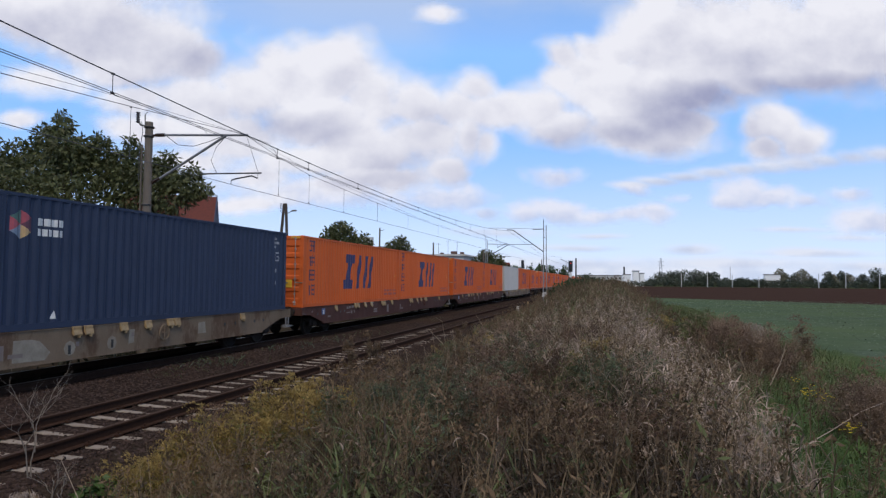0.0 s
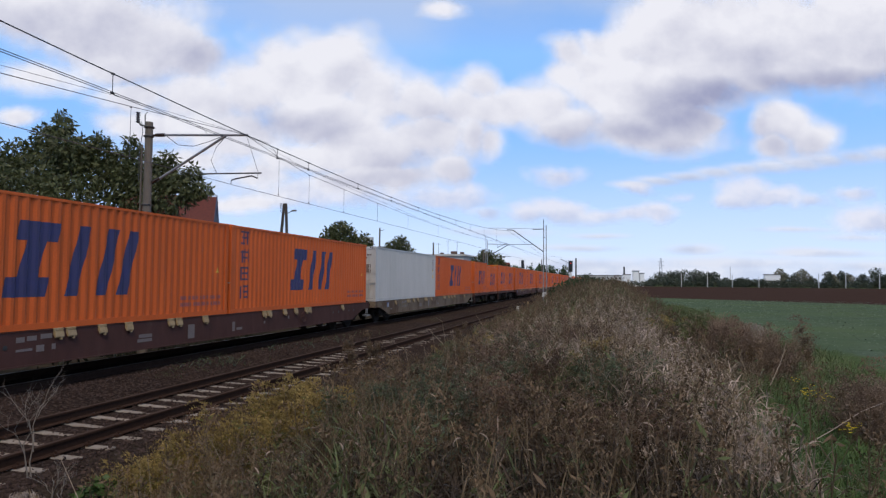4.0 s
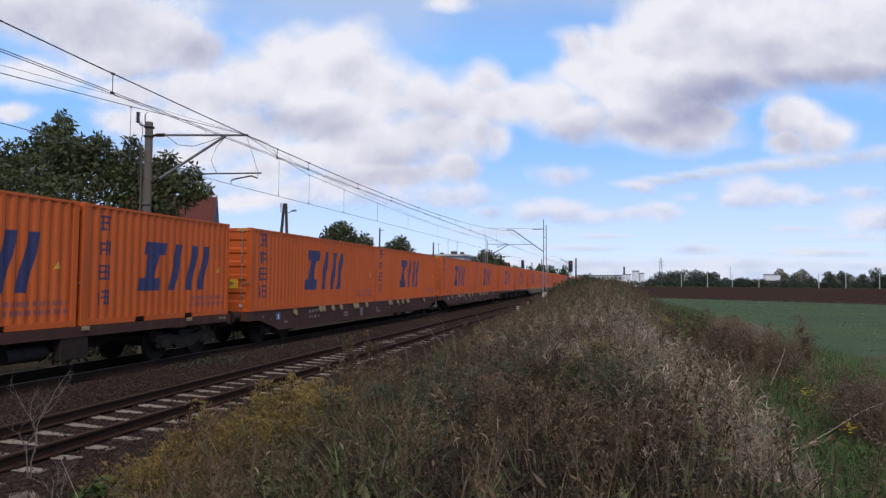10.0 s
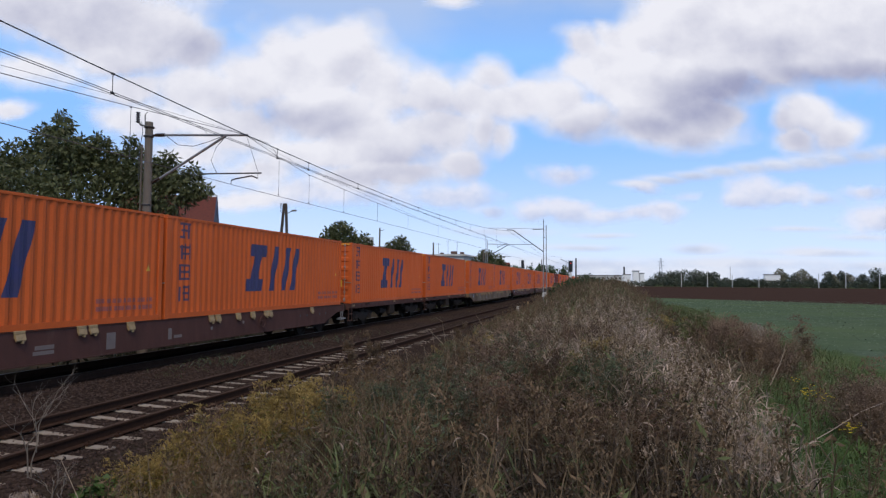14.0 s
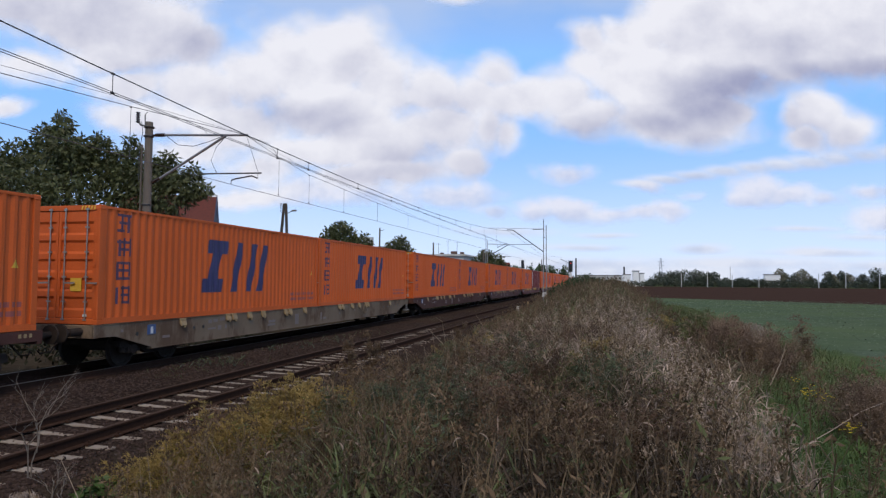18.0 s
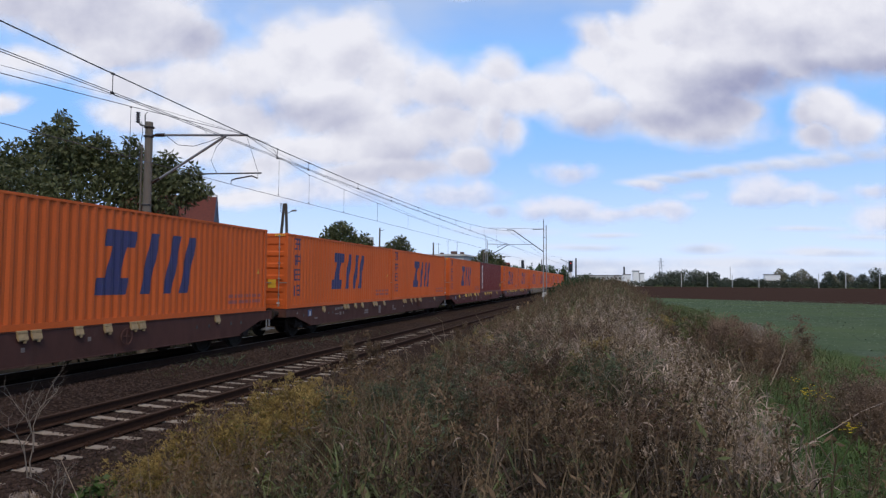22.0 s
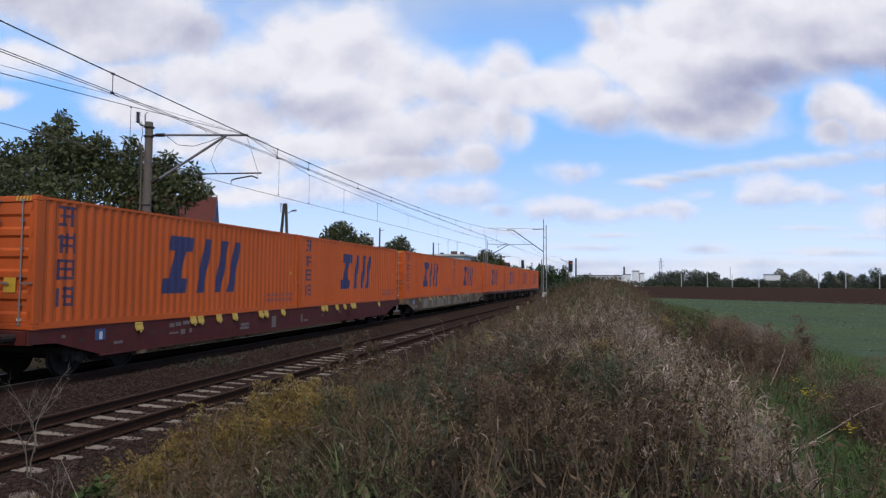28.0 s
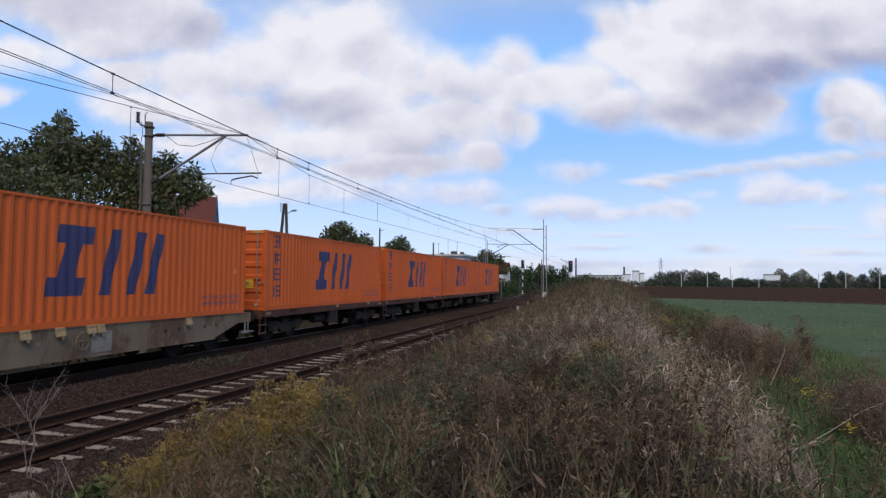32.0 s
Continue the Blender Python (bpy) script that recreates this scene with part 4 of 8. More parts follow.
def mark_set(L, h, big=1.0, y_sign=0.62, y_logo=4.11, z0=0.71, zh=1.62):
    """Painted marks of the orange boxes: a column of block signs, a leaning emblem of plain bars, small rows."""
    s = 0.46 * big
    f = zh / 1.62
    t = 0.42 * f
    lean = 0.40 * f
    W = 1.05 * f

    def lb(y, z, w, hh):
        ln = lean / zh
        return [(y + ln * (z - z0), z), (y + w + ln * (z - z0), z), (y + w + ln * (z + hh - z0), z + hh), (y + ln * (z + hh - z0), z + hh)]
    y = y_logo
    block = [lb(y, z0, W, t), lb(y, z0 + zh - t, W, t), lb(y + 0.26 * f, z0 + t, 0.50 * f, zh - 2 * t)]
    stroke = [lb(y + 1.58 * f, z0, 0.36 * f, zh)]
    pair = [lb(y + 2.50 * f, z0, 0.36 * f, zh), lb(y + 3.20 * f, z0, 0.36 * f, zh)]
    out = [*[("block_sign", glyph(y_sign, z, s, k), MARK_SIGN, "blue painted block sign") for k, z in enumerate((h - 0.62, h - 1.22, h - 1.82, h - 2.42))], ("emblem_block", block, MARK_BLUE, "leaning dark blue emblem block"),
           ("emblem_stroke", stroke, MARK_BLUE, "leaning dark blue emblem bar"), ("emblem_stroke", pair[:1], MARK_BLUE, "leaning dark blue emblem bar"), ("emblem_stroke", pair[1:], MARK_BLUE, "leaning dark blue emblem bar"),
           ("lettering", text_rows(L - 2.35 * big, 0.62, (2.0 * big, 2.0 * big), 0.11, 0.19, 7), MARK_PURPLE, "faded rows of small marks")]
    tri = [[(L - 0.66, 1.32), (L - 0.46, 1.32), (L - 0.46, 1.33), (L - 0.56, 1.50)]]
    out.append(("warning_sticker", tri, MARK_YELLOW, "yellow warning triangle"))
    return out


HEX = [(0.62 + 0.30 * math.sin(math.pi * k / 3), 2.235 + 0.305 * math.cos(math.pi * k / 3)) for k in range(6)]
PETALS = [(MARK_PINK, "red emblem petal"), (MARK_WINE, "dark red emblem petal"), (MARK_TAN, "yellow emblem petal"), (MARK_SLATE, "pale blue emblem petal"), (MARK_PINK, "red emblem petal"), (MARK_GREEN, "dull green emblem petal")]
NAVY_MARKS = [("emblem_petal", [[(0.62, 2.235), HEX[k], HEX[(k + 1) % 6]]], mt, lab) for k, (mt, lab) in enumerate(PETALS)] + [
    ("painted_sign", [bar(1.02 + 0.185 * k, 1.17 + 0.185 * k, 2.24, 2.40) for k in range(4)], MARK_WHITE, "white painted blocks"),
    ("painted_sign", [bar(1.02 + 0.145 * k, 1.13 + 0.145 * k, 2.02, 2.17) for k in range(5)], MARK_WHITE, "white painted blocks"),
    ("lettering", text_rows(11.28, 2.66, (0.22, 0.36, 0.2), 0.09, 0.15, 3) + [bar(11.42, 11.5, 1.38, 1.52), bar(11.43, 11.49, 0.94, 1.06)], MARK_DULL, "white rows of small marks"),
    ("round_emblem", [bar(11.38, 11.64, 2.07, 2.12), bar(11.38, 11.43, 1.84, 2.08), bar(11.58, 11.63, 1.80, 1.96), bar(11.40, 11.62, 1.79, 1.84), bar(11.5, 11.6, 1.94, 1.98)], MARK_DULL, "white ring emblem"),
    ("lettering", [[(1.44, 0.22), (1.58, 0.22), (1.53, 0.40)]], MARK_WHITE, "small white mark")]
PALE_MARKS = [
    ("lettering", [bar(11.1, 11.19, 0.9 + 0.13 * k, 1.0 + 0.13 * k) for k in range(13)] + [bar(11.5, 11.57, 1.8 + 0.13 * k, 1.9 + 0.13 * k) for k in range(6)], MARK_GREY, "grey columns of small marks"),
    ("warning_sticker", [[(11.3, 1.28), (11.62, 1.28), (11.62, 1.29), (11.46, 1.55)]], MARK_YELLOW, "yellow warning triangle"),
    ("painted_sign", [bar(11.4, 11.52, 1.66, 1.84)], MARK_YELLOW, "small tan sticker")]
MAROON_MARKS = [
    ("painted_sign", [bar(0.95, 1.38, 0.40, 2.58)], MARK_WHITE, "upright white panel"),
    ("painted_sign", [bar(1.04, 1.29, 0.52 + 0.7 * k, 0.98 + 0.7 * k, 0.03) for k in range(3)], MARK_BLACK, "black block signs on the panel"),
    ("lettering", [bar(11.64, 11.685, 1.26 + 0.112 * k, 1.345 + 0.112 * k) for k in range(12)], MARK_DULL, "upright row of small white marks"),
    ("lettering", [bar(11.93, 11.97, 1.93 + 0.112 * k, 2.015 + 0.112 * k) for k in range(6)], MARK_DULL, "upright row of small white marks"),
    ("warning_sticker", [[(11.36, 1.28), (11.53, 1.28), (11.38, 1.46)]], MARK_TAN, "tan warning triangle"),
    ("painted_sign", [bar(11.89, 11.98, 1.44, 1.60)], MARK_WHITE, "small white tag"),
    ("warning_sticker", [bar(11.53, 11.82, 0.51, 0.85)], MARK_YELLOW, "square yellow sticker")]

TRAIN = "containers of the train"
HC = 2.896
BOX40 = container("forty-foot orange corrugated steel container with blue painted emblem", 12.192, HC, ORANGE, mark_set(12.192, HC), TRAIN)
BOX20 = container("twenty-foot orange corrugated steel container with blue painted emblem", 6.058, HC, ORANGE,
                  mark_set(6.058, HC, 0.8, 0.55, 1.85, 0.80, 1.30), TRAIN)
BOX20L = container("low twenty-foot orange corrugated steel container with blue emblem", 6.058, 2.591, ORANGE,
                   mark_set(6.058, 2.591, 0.75, 0.55, 1.85, 0.68, 1.20), TRAIN)
BOXN = container("forty-foot dark blue corrugated container with white marks", 12.192, HC, NAVY, NAVY_MARKS, TRAIN)
BOXW = container("forty-foot pale grey corrugated container with grey marks", 12.192, HC, GREY_WHITE, PALE_MARKS, TRAIN)
BOXM = container("forty-foot maroon corrugated container with white panels", 12.192, HC, MAROON, MAROON_MARKS, TRAIN)

# ---- wagons ----
WHEEL_R = 0.46


def wheelset_mesh():
    g = Geo()
    g.tube([(-1.0, 0, 0), (1.0, 0, 0)], 0.08, 10)
    for s in (-1, 1):
        prof = [(0.66, 0.49), (0.69, 0.49), (0.70, WHEEL_R), (0.79, WHEEL_R - 0.006), (0.79, 0.39), (0.745, 0.37), (0.735, 0.16), (0.78, 0.13), (0.78, 0.08)]
        n = 28
        vs = []
        for x, r in prof:
            vs += [(s * x, r * math.cos(2 * math.pi * k / n), r * math.sin(2 * math.pi * k / n)) for k in range(n)]
        fs = []
        for i in range(len(prof) - 1):
            fs += [(i * n + k, i * n + (k + 1) % n, (i + 1) * n + (k + 1) % n, (i + 1) * n + k) for k in range(n)]
        fs.append(tuple(range(n)))
        g.add(vs, fs)
        # a balance lug shows the turning
        g.box(s * 0.735, s * 0.752, -0.06, 0.06, 0.24, 0.32)
    return g.mesh("wheelset", WHEEL_STEEL)


WHEELSET = wheelset_mesh()


def bogie_mesh():
    g = Geo()
    for s in (-1, 1):
        x0, x1 = (0.93, 1.08) if s > 0 else (-1.08, -0.93)
        poly = [(-1.35, 0.55), (-1.30, 0.72), (-0.75, 0.74), (-0.45, 0.66), (0.45, 0.66), (0.75, 0.74), (1.30, 0.72), (1.35, 0.55),
                (1.1, 0.50), (0.6, 0.46), (0.35, 0.30), (-0.35, 0.30), (-0.6, 0.46), (-1.1, 0.50)]
        g.prism(poly, "x", x0, x1)
        for y in (-0.9, 0.9):
            g.box(x0 - 0.01, x1 + 0.03, y - 0.17, y + 0.17, 0.36, 0.60, bev=0.02)
            g.tube([((x1 if s > 0 else x0) + 0.05 * s, y, 0.46), ((x1 if s > 0 else x0) - 0.02 * s, y, 0.46)], 0.12, 12)
            for q in (-0.27, 0.27):
                g.tube([(s * 1.0, y + q, 0.38), (s * 1.0, y + q, 0.60)], 0.075, 10)
    g.box(-1.05, 1.05, -0.24, 0.24, 0.52, 0.82, bev=0.03)
    for y in (-1.33, 1.29):
        g.box(-1.0, 1.0, y, y + 0.08, 0.55, 0.68)
    return g.mesh("bogie", UNDERFRAME)


BOGIE = bogie_mesh()


def add_bogie(w, y):
    b = part("bogie", BOGIE, None, w, "grimy steel bogie", at=(0, y, 0))
    for dy in (-0.9, 0.9):
        part("wheelset", WHEELSET, None, b, "worn steel wheelset", at=(0, dy, WHEEL_R))


def buffers(w, y, out, paint):
    """Headstock end: two round buffers and a hook coupling."""
    for x in (-0.875, 0.875):
        g = Geo().tube([(x, y, 1.0), (x, y + out * 0.35, 1.0)], 0.10, 10).tube([(x, y + out * 0.35, 1.0), (x, y + out * 0.56, 1.0)], 0.075, 10)
        g.tube([(x, y + out * 0.56, 1.0), (x, y + out * 0.60, 1.0)], 0.225, 14)
        part("buffer", g, UNDERFRAME, w, smooth=False)
    g = Geo().tube([(0, y, 0.98), (0, y + out * 0.35, 0.98), (0, y + out * 0.52, 0.90), (0, y + out * 0.60, 0.80)], 0.04, 8)
    g.tube([(0.35, y, 0.85), (0.35, y + out * 0.3, 0.55), (0.32, y + out * 0.55, 0.52), (0.3, y + out * 0.62, 0.6)], 0.02, 6)
    part("coupling", g, UNDERFRAME, w, "hook coupling with hanging hose")


def bracket_geo(y, z=1.155):
    """A folded-down container pin bracket on the side sill."""
    g = Geo()
    g.box(1.235, 1.29, y - 0.13, y + 0.13, z - 0.05, z + 0.02, bev=0.01)
    g.prism([(1.235, z - 0.05), (1.30, z - 0.05), (1.33, z - 0.17), (1.31, z - 0.20), (1.25, z - 0.10)], "y", y - 0.12, y + 0.12)
    g.tube([(1.305, y + 0.05, z - 0.17), (1.30, y + 0.05, z - 0.24)], 0.035, 6)
    return g


def long_wagon(label, paint, bracket, L=25.0):
    w = thing("container_wagon", label, "railway wagon", group="wagons of the train")
    for s in (-1, 1):
        poly = [(0.0, 1.15), (L, 1.15), (L, 0.86), (L - 0.75, 0.84), (L - 2.1, 0.45), (2.1, 0.45), (0.75, 0.84), (0.0, 0.86)]
        g = Geo().prism(poly, "x", s * 1.235 - 0.02, s * 1.235 + 0.02)
        xa, xb = (1.12, 1.275) if s > 0 else (-1.275, -1.12)
        part("side_sill", g, paint, w)
        part("top_flange", Geo().box(xa, xb, 0, L, 1.152, 1.157), paint, w)
        part("bottom_flange", Geo().box(xa, xb, 2.05, L - 2.05, 0.42, 0.449), paint, w)
    beam = Geo().box(-1.2, 1.2, -0.06, 0.06, 0.75, 1.08).mesh("cross_member", UNDERFRAME)
    for k in range(11):
        part("cross_member", beam, None, w, at=(0, 2.3 + (L - 4.6) * k / 10, 0))
    part("centre_sill", Geo().box(-0.25, 0.25, 0.1, L - 0.1, 0.80, 1.10), UNDERFRAME, w)
    part("deck_plate", Geo().box(-1.2, 1.2, 0.2, L - 0.2, 1.10, 1.112), UNDERFRAME, w)
    for y in (0.0, L - 0.14):
        part("headstock", Geo().box(-1.27, 1.27, y, y + 0.14, 0.84, 1.15, bev=0.01), paint, w)
    buffers(w, 0.0, -1, paint)
    buffers(w, L, 1, paint)
    add_bogie(w, 2.45)
    add_bogie(w, L - 2.45)
    for y in (5.65, 6.0, 6.95, 7.85, 9.5, 9.85, 11.1, 14.6, 14.95, 16.1, 17.0, 17.9, 18.2):
        part("pin_bracket", bracket_geo(y), bracket, w)
    part("pin_bracket", bracket_geo(3.35, 1.13), YELLOW_BRACKET if paint is WAGON_MAROON else bracket, w)
    part("pin_bracket", bracket_geo(21.6, 1.13), bracket, w)
    # plates and small marks on the sill
    part("blue_plate", Geo().box(1.255, 1.268, 1.88, 2.2, 0.80, 1.06), PLACARD_BLUE, w, "blue enamel plate")
    part("plate_mark", Geo().box(1.268, 1.272, 2.0, 2.1, 0.82, 1.0), MARK_WHITE, w)
    rows = Geo()
    for (ya, yb, za, zb) in ((4.6, 4.8, 0.93, 1.04), (4.86, 5.1, 0.95, 1.05), (5.2, 5.5, 0.97, 1.07), (4.6, 5.0, 0.74, 0.79), (5.1, 5.3, 0.7, 0.84),
                             (2.5, 2.8, 0.66, 0.73), (0.9, 1.0, 0.93, 1.0), (8.2, 8.75, 0.62, 0.70), (8.25, 8.75, 0.73, 0.82), (10.3, 10.6, 0.55, 0.95),
                             (12.6, 12.75, 0.6, 0.9), (12.85, 13.2, 0.62, 0.7), (14.6, 14.7, 0.72, 0.82), (16.4, 16.5, 0.8, 0.9), (5.5, 5.6, 0.72, 0.84)):
        rows.box(1.2555, 1.2605, ya, yb, za, zb)
    part("lettering", rows, MARK_GREY, w, "dim rows of small marks", kind="stuff")
    # holes are flat black discs: their dark inside is colour only
    hole = Geo().tube([(1.256, 0, 0.85), (1.262, 0, 0.85)], 0.055, 10).mesh("sill_hole", MARK_BLACK)
    for y in (1.5, 3.9, 4.35, 20.6, 21.2, 22.4, 23.0):
        part("sill_hole", hole, None, w, at=(0, y, 0))
    wheel = Geo()
    n = 20
    ring = [(1.33, 17.6 + 0.2 * math.cos(2 * math.pi * k / n), 0.82 + 0.2 * math.sin(2 * math.pi * k / n)) for k in range(n + 1)]
    wheel.tube(ring, 0.016, 6, cap=False)
    wheel.tube([(1.33, 17.4, 0.82), (1.33, 17.8, 0.82)], 0.012, 6).tube([(1.33, 17.6, 0.62), (1.33, 17.6, 1.02)], 0.012, 6).tube([(1.25, 17.6, 0.82), (1.34, 17.6, 0.82)], 0.025, 8)
    part("brake_wheel", wheel, paint, w)
    # footstep under the far end of the sill
    step = Geo().box(1.235, 1.262, L - 0.36, L - 0.30, 0.50, 0.86)
    step.prism([(L - 0.36, 0.47), (L + 0.20, 0.50), (L + 0.20, 0.53), (L - 0.05, 0.565), (L - 0.36, 0.53)], "x", 1.05, 1.29)
    step.box(1.235, 1.255, L - 0.16, L - 0.10, 0.60, 0.90)
    part("footstep", step, STEP_GREY, w, "pale grey steel footstep")
    return w


def short_wagon(label, paint, L=12.45):
    w = thing("container_wagon", label, "railway wagon", group="wagons of the train")
    for s in (-1, 1):
        xa, xb = (1.13, 1.255) if s > 0 else (-1.255, -1.13)
        part("side_sill", Geo().box(xa + 0.06 * (s > 0), xb - 0.06 * (s < 0), 0.0, L, 0.951, 1.119), paint, w)
        part("top_flange", Geo().box(xa, xb, 0.0, L, 1.12, 1.155), paint, w)
        part("bottom_flange", Geo().box(xa, xb, 0.0, L, 0.925, 0.95), paint, w)
    beam = Geo().box(-1.15, 1.15, -0.05, 0.05, 0.86, 1.06).mesh("cross_member", UNDERFRAME)
    for k in range(7):
        part("cross_member", beam, None, w, at=(0, 0.9 + (L - 1.8) * k / 6, 0))
    cross = Geo()
    cross.prism([(0.2, 1.08), (L - 0.2, 1.08), (L - 0.2, 0.85), (L - 3.8, 0.80), (L - 4.4, 0.52), (4.4, 0.52), (3.8, 0.80), (0.2, 0.85)], "x", -0.3, 0.3)
    part("centre_sill", cross, UNDERFRAME, w)
    for y in (0.0, L - 0.12):
        part("headstock", Geo().box(-1.25, 1.25, y, y + 0.12, 0.86, 1.15, bev=0.01), paint, w)
    buffers(w, 0.0, -1, paint)
    buffers(w, L, 1, paint)
    add_bogie(w, 2.0)
    add_bogie(w, L - 2.0)
    part("equipment_box", Geo().box(1.0, 1.24, 5.75, 6.55, 0.42, 0.93, bev=0.015), UNDERFRAME, w, "grimy equipment box")
    part("air_tank", Geo().tube([(0.9, 4.6, 0.62), (0.9, 5.6, 0.62)], 0.17, 14), UNDERFRAME, w)
    step = Geo()
    for y in (-0.28, 0.12):
        step.tube([(1.25, y, 1.05), (1.25, y, 0.35)], 0.018, 6)
    for z in (0.38, 0.68, 0.98):
        step.box(1.18, 1.30, -0.30, 0.14, z - 0.015, z + 0.015)
    part("step_ladder", step, WAGON_BROWN, w)
    rail = Geo()
    for a, b in ((0.15, 0.28), (L - 0.6, L - 0.4)):
        for k in range(3):
            rail.box(1.256, 1.262, a + 0.13 * k, a + 0.13 * k + 0.07, 1.02, 1.1)
    part("hazard_mark", rail, CREAM, w, "cream hazard marks", kind="stuff")
    for y in (1.9, 2.2, 6.3, 10.2):
        part("pin_bracket", Geo().box(1.25, 1.30, y, y + 0.22, 1.06, 1.16, bev=0.01), CREAM if y > 6 else UNDERFRAME, w)
    return w


LONG_BROWN = long_wagon("dirty brown container wagon with deep side sills", WAGON_BROWN, CREAM)
LONG_GREY = long_wagon("weathered grey container wagon with deep side sills", WAGON_GREY, CREAM)
LONG_MAROON = long_wagon("maroon container wagon with yellow pin brackets", WAGON_MAROON, YELLOW_BRACKET)
SHORT = short_wagon("short low brown container wagon on two bogies", WAGON_BROWN)

# place along the train of each wagon's first container, and what it carries
CONSIST = [(LONG_GREY, 8.93 - 12.33, [(BOXN, 8.93)]),
           (LONG_BROWN, 22.56, [(BOX40, 22.56), (BOX40, 34.87)]), (LONG_BROWN, 48.55, [(BOX40, 48.55), (BOX40, 60.90)]),
           (LONG_GREY, 74.50, [(BOXW, 74.50), (BOX40, 86.83)]),
           (SHORT, 100.55, [(BOX20, 100.55), (BOX20L, 106.72)]), (SHORT, 113.46, [(BOX20, 113.46), (BOX20, 119.64)]),
           (LONG_BROWN, 127.05, [(BOX40, 127.05), (BOX40, 139.38)]), (LONG_BROWN, 153.33, [(BOX40, 153.33), (BOX40, 165.66)]),
           (SHORT, 179.15, [(BOX40, 179.15)]), (SHORT, 192.15, [(BOX40, 192.15)]),
           (LONG_GREY, 206.05, [(BOX40, 206.05), (BOX40, 218.39)]), (LONG_BROWN, 232.16, [(BOX40, 232.16), (BOX40, 244.49)]),
           (LONG_BROWN, 258.25, [(BOX40, 258.25), (BOX40, 270.65)]), (LONG_MAROON, 284.43, [(BOX40, 284.43), (BOXM, 296.77)]),
           (LONG_MAROON, 310.55, [(BOX40, 310.55), (BOX40, 322.89)]), (LONG_GREY, 336.58, [(BOX40, 336.58), (BOX40, 348.90)]),
           (SHORT, 362.47, [(BOX40, 362.47)]), (SHORT, 375.45, [(BOX40, 375.45)]), (SHORT, 388.30, [(BOX40, 388.30)]), (SHORT, 401.0, [(BOX40, 401.0)])]
DECK = 1.158
used = set()
train = []   # (thing, place along the train, height)
for kind_w, y_w, load in CONSIST:
    for ob, y, z in [(kind_w, y_w - 0.15 if kind_w is not SHORT else y_w - 0.13, 0.0)] + [(o, y, DECK) for o, y in load]:
        m = pose(TRAIN_X, y, z)
        if ob.name in used:
            ob2 = copy_thing(ob, m)
        else:
            used.add(ob.name)
            ob.matrix_basis = m
            ob2 = ob
        train.append((ob2, y, z))


# pale scrubbed panels on the sill of the first grey wagon
SCRUBBED = mat("pale scrubbed sill paint", (0.27, 0.245, 0.20), (0.20, 0.175, 0.14), rough=0.85, spec=0.1, scale=5, stain=(0.15, 0.11, 0.08), stain_amt=0.4, bump=0.1)
first_wagon = train[0][0]
for poly in ([(12.95, 0.52), (13.76, 0.50), (13.9, 0.66), (13.62, 0.92), (13.4, 0.97), (12.97, 0.98)],
             [(14.43 + 0.17 * math.cos(0.7854 * k), 0.69 + 0.17 * math.sin(0.7854 * k)) for k in range(8)],
             [(15.73 + 0.16 * math.cos(0.7854 * k), 0.70 + 0.17 * math.sin(0.7854 * k)) for k in range(8)],
             [(16.3, 0.62), (16.5, 0.64), (16.52, 0.98), (16.32, 0.98)], [(19.2, 0.66), (19.6, 0.66), (19.55, 1.0), (19.22, 0.98)]):
    part("scrubbed_panel", Geo().prism(poly, "x", 1.2553, 1.2585), SCRUBBED, first_wagon, "pale scrubbed panel")
last_grey = [o for o, y, z in train if o.name.startswith("container_wagon") and abs(y - 336.43) < 0.1][0]
for ya, yb, za, zb in ((4.25, 5.08, 0.50, 1.06), (6.22, 6.78, 0.50, 1.02), (7.73, 8.78, 0.47, 1.05), (8.97, 9.70, 0.47, 1.0), (10.95, 11.8, 0.48, 1.05), (13.0, 13.85, 0.52, 1.03), (1.94, 2.19, 0.53, 0.66), (2.35, 2.84, 0.55, 0.71), (14.9, 15.5, 0.5, 1.0), (17.9, 18.6, 0.5, 1.04)):
    part("scrubbed_panel", Geo().prism([(ya, za), (yb - 0.03, za + 0.02), (yb, zb - 0.04), (ya + 0.04, zb)], "x", 1.2615, 1.2645), SCRUBBED, last_grey, "pale scrubbed panel")
for y, z in ((14.42, 0.66), (15.74, 0.68)):
    part("dark_mark", Geo().box(1.2588, 1.2605, y - 0.04, y + 0.04, z - 0.1, z + 0.1), MARK_BLACK, first_wagon)


# ---- overhead line ----
def insulator(g, a, b, r=0.07, n=6):
    """A ribbed porcelain rod, turned as one piece."""
    a, b = Vector(a), Vector(b)
    d = (b - a).normalized()
    s = d.cross(Vector((0, 1, 0)) if abs(d.y) < 0.9 else Vector((1, 0, 0))).normalized()
    t = d.cross(s)
    vs, rings = [], []
    for k in range(n):
        rings += [((k + 0.02) / n, 0.5), ((k + 0.28) / n, 0.5), ((k + 0.34) / n, 1.0), ((k + 0.66) / n, 1.0), ((k + 0.72) / n, 0.5)]
    for u, q in rings:
        p = a.lerp(b, u)
        vs += [p + (s * math.cos(0.7854 * i) + t * math.sin(0.7854 * i)) * r * q for i in range(8)]
    fs = [(8 * i + k, 8 * i + (k + 1) % 8, 8 * i + 8 + (k + 1) % 8, 8 * i + 8 + k) for i in range(len(rings) - 1) for k in range(8)]
    return g.add(vs, fs + [tuple(range(7, -1, -1)), tuple(range(len(vs) - 8, len(vs)))])


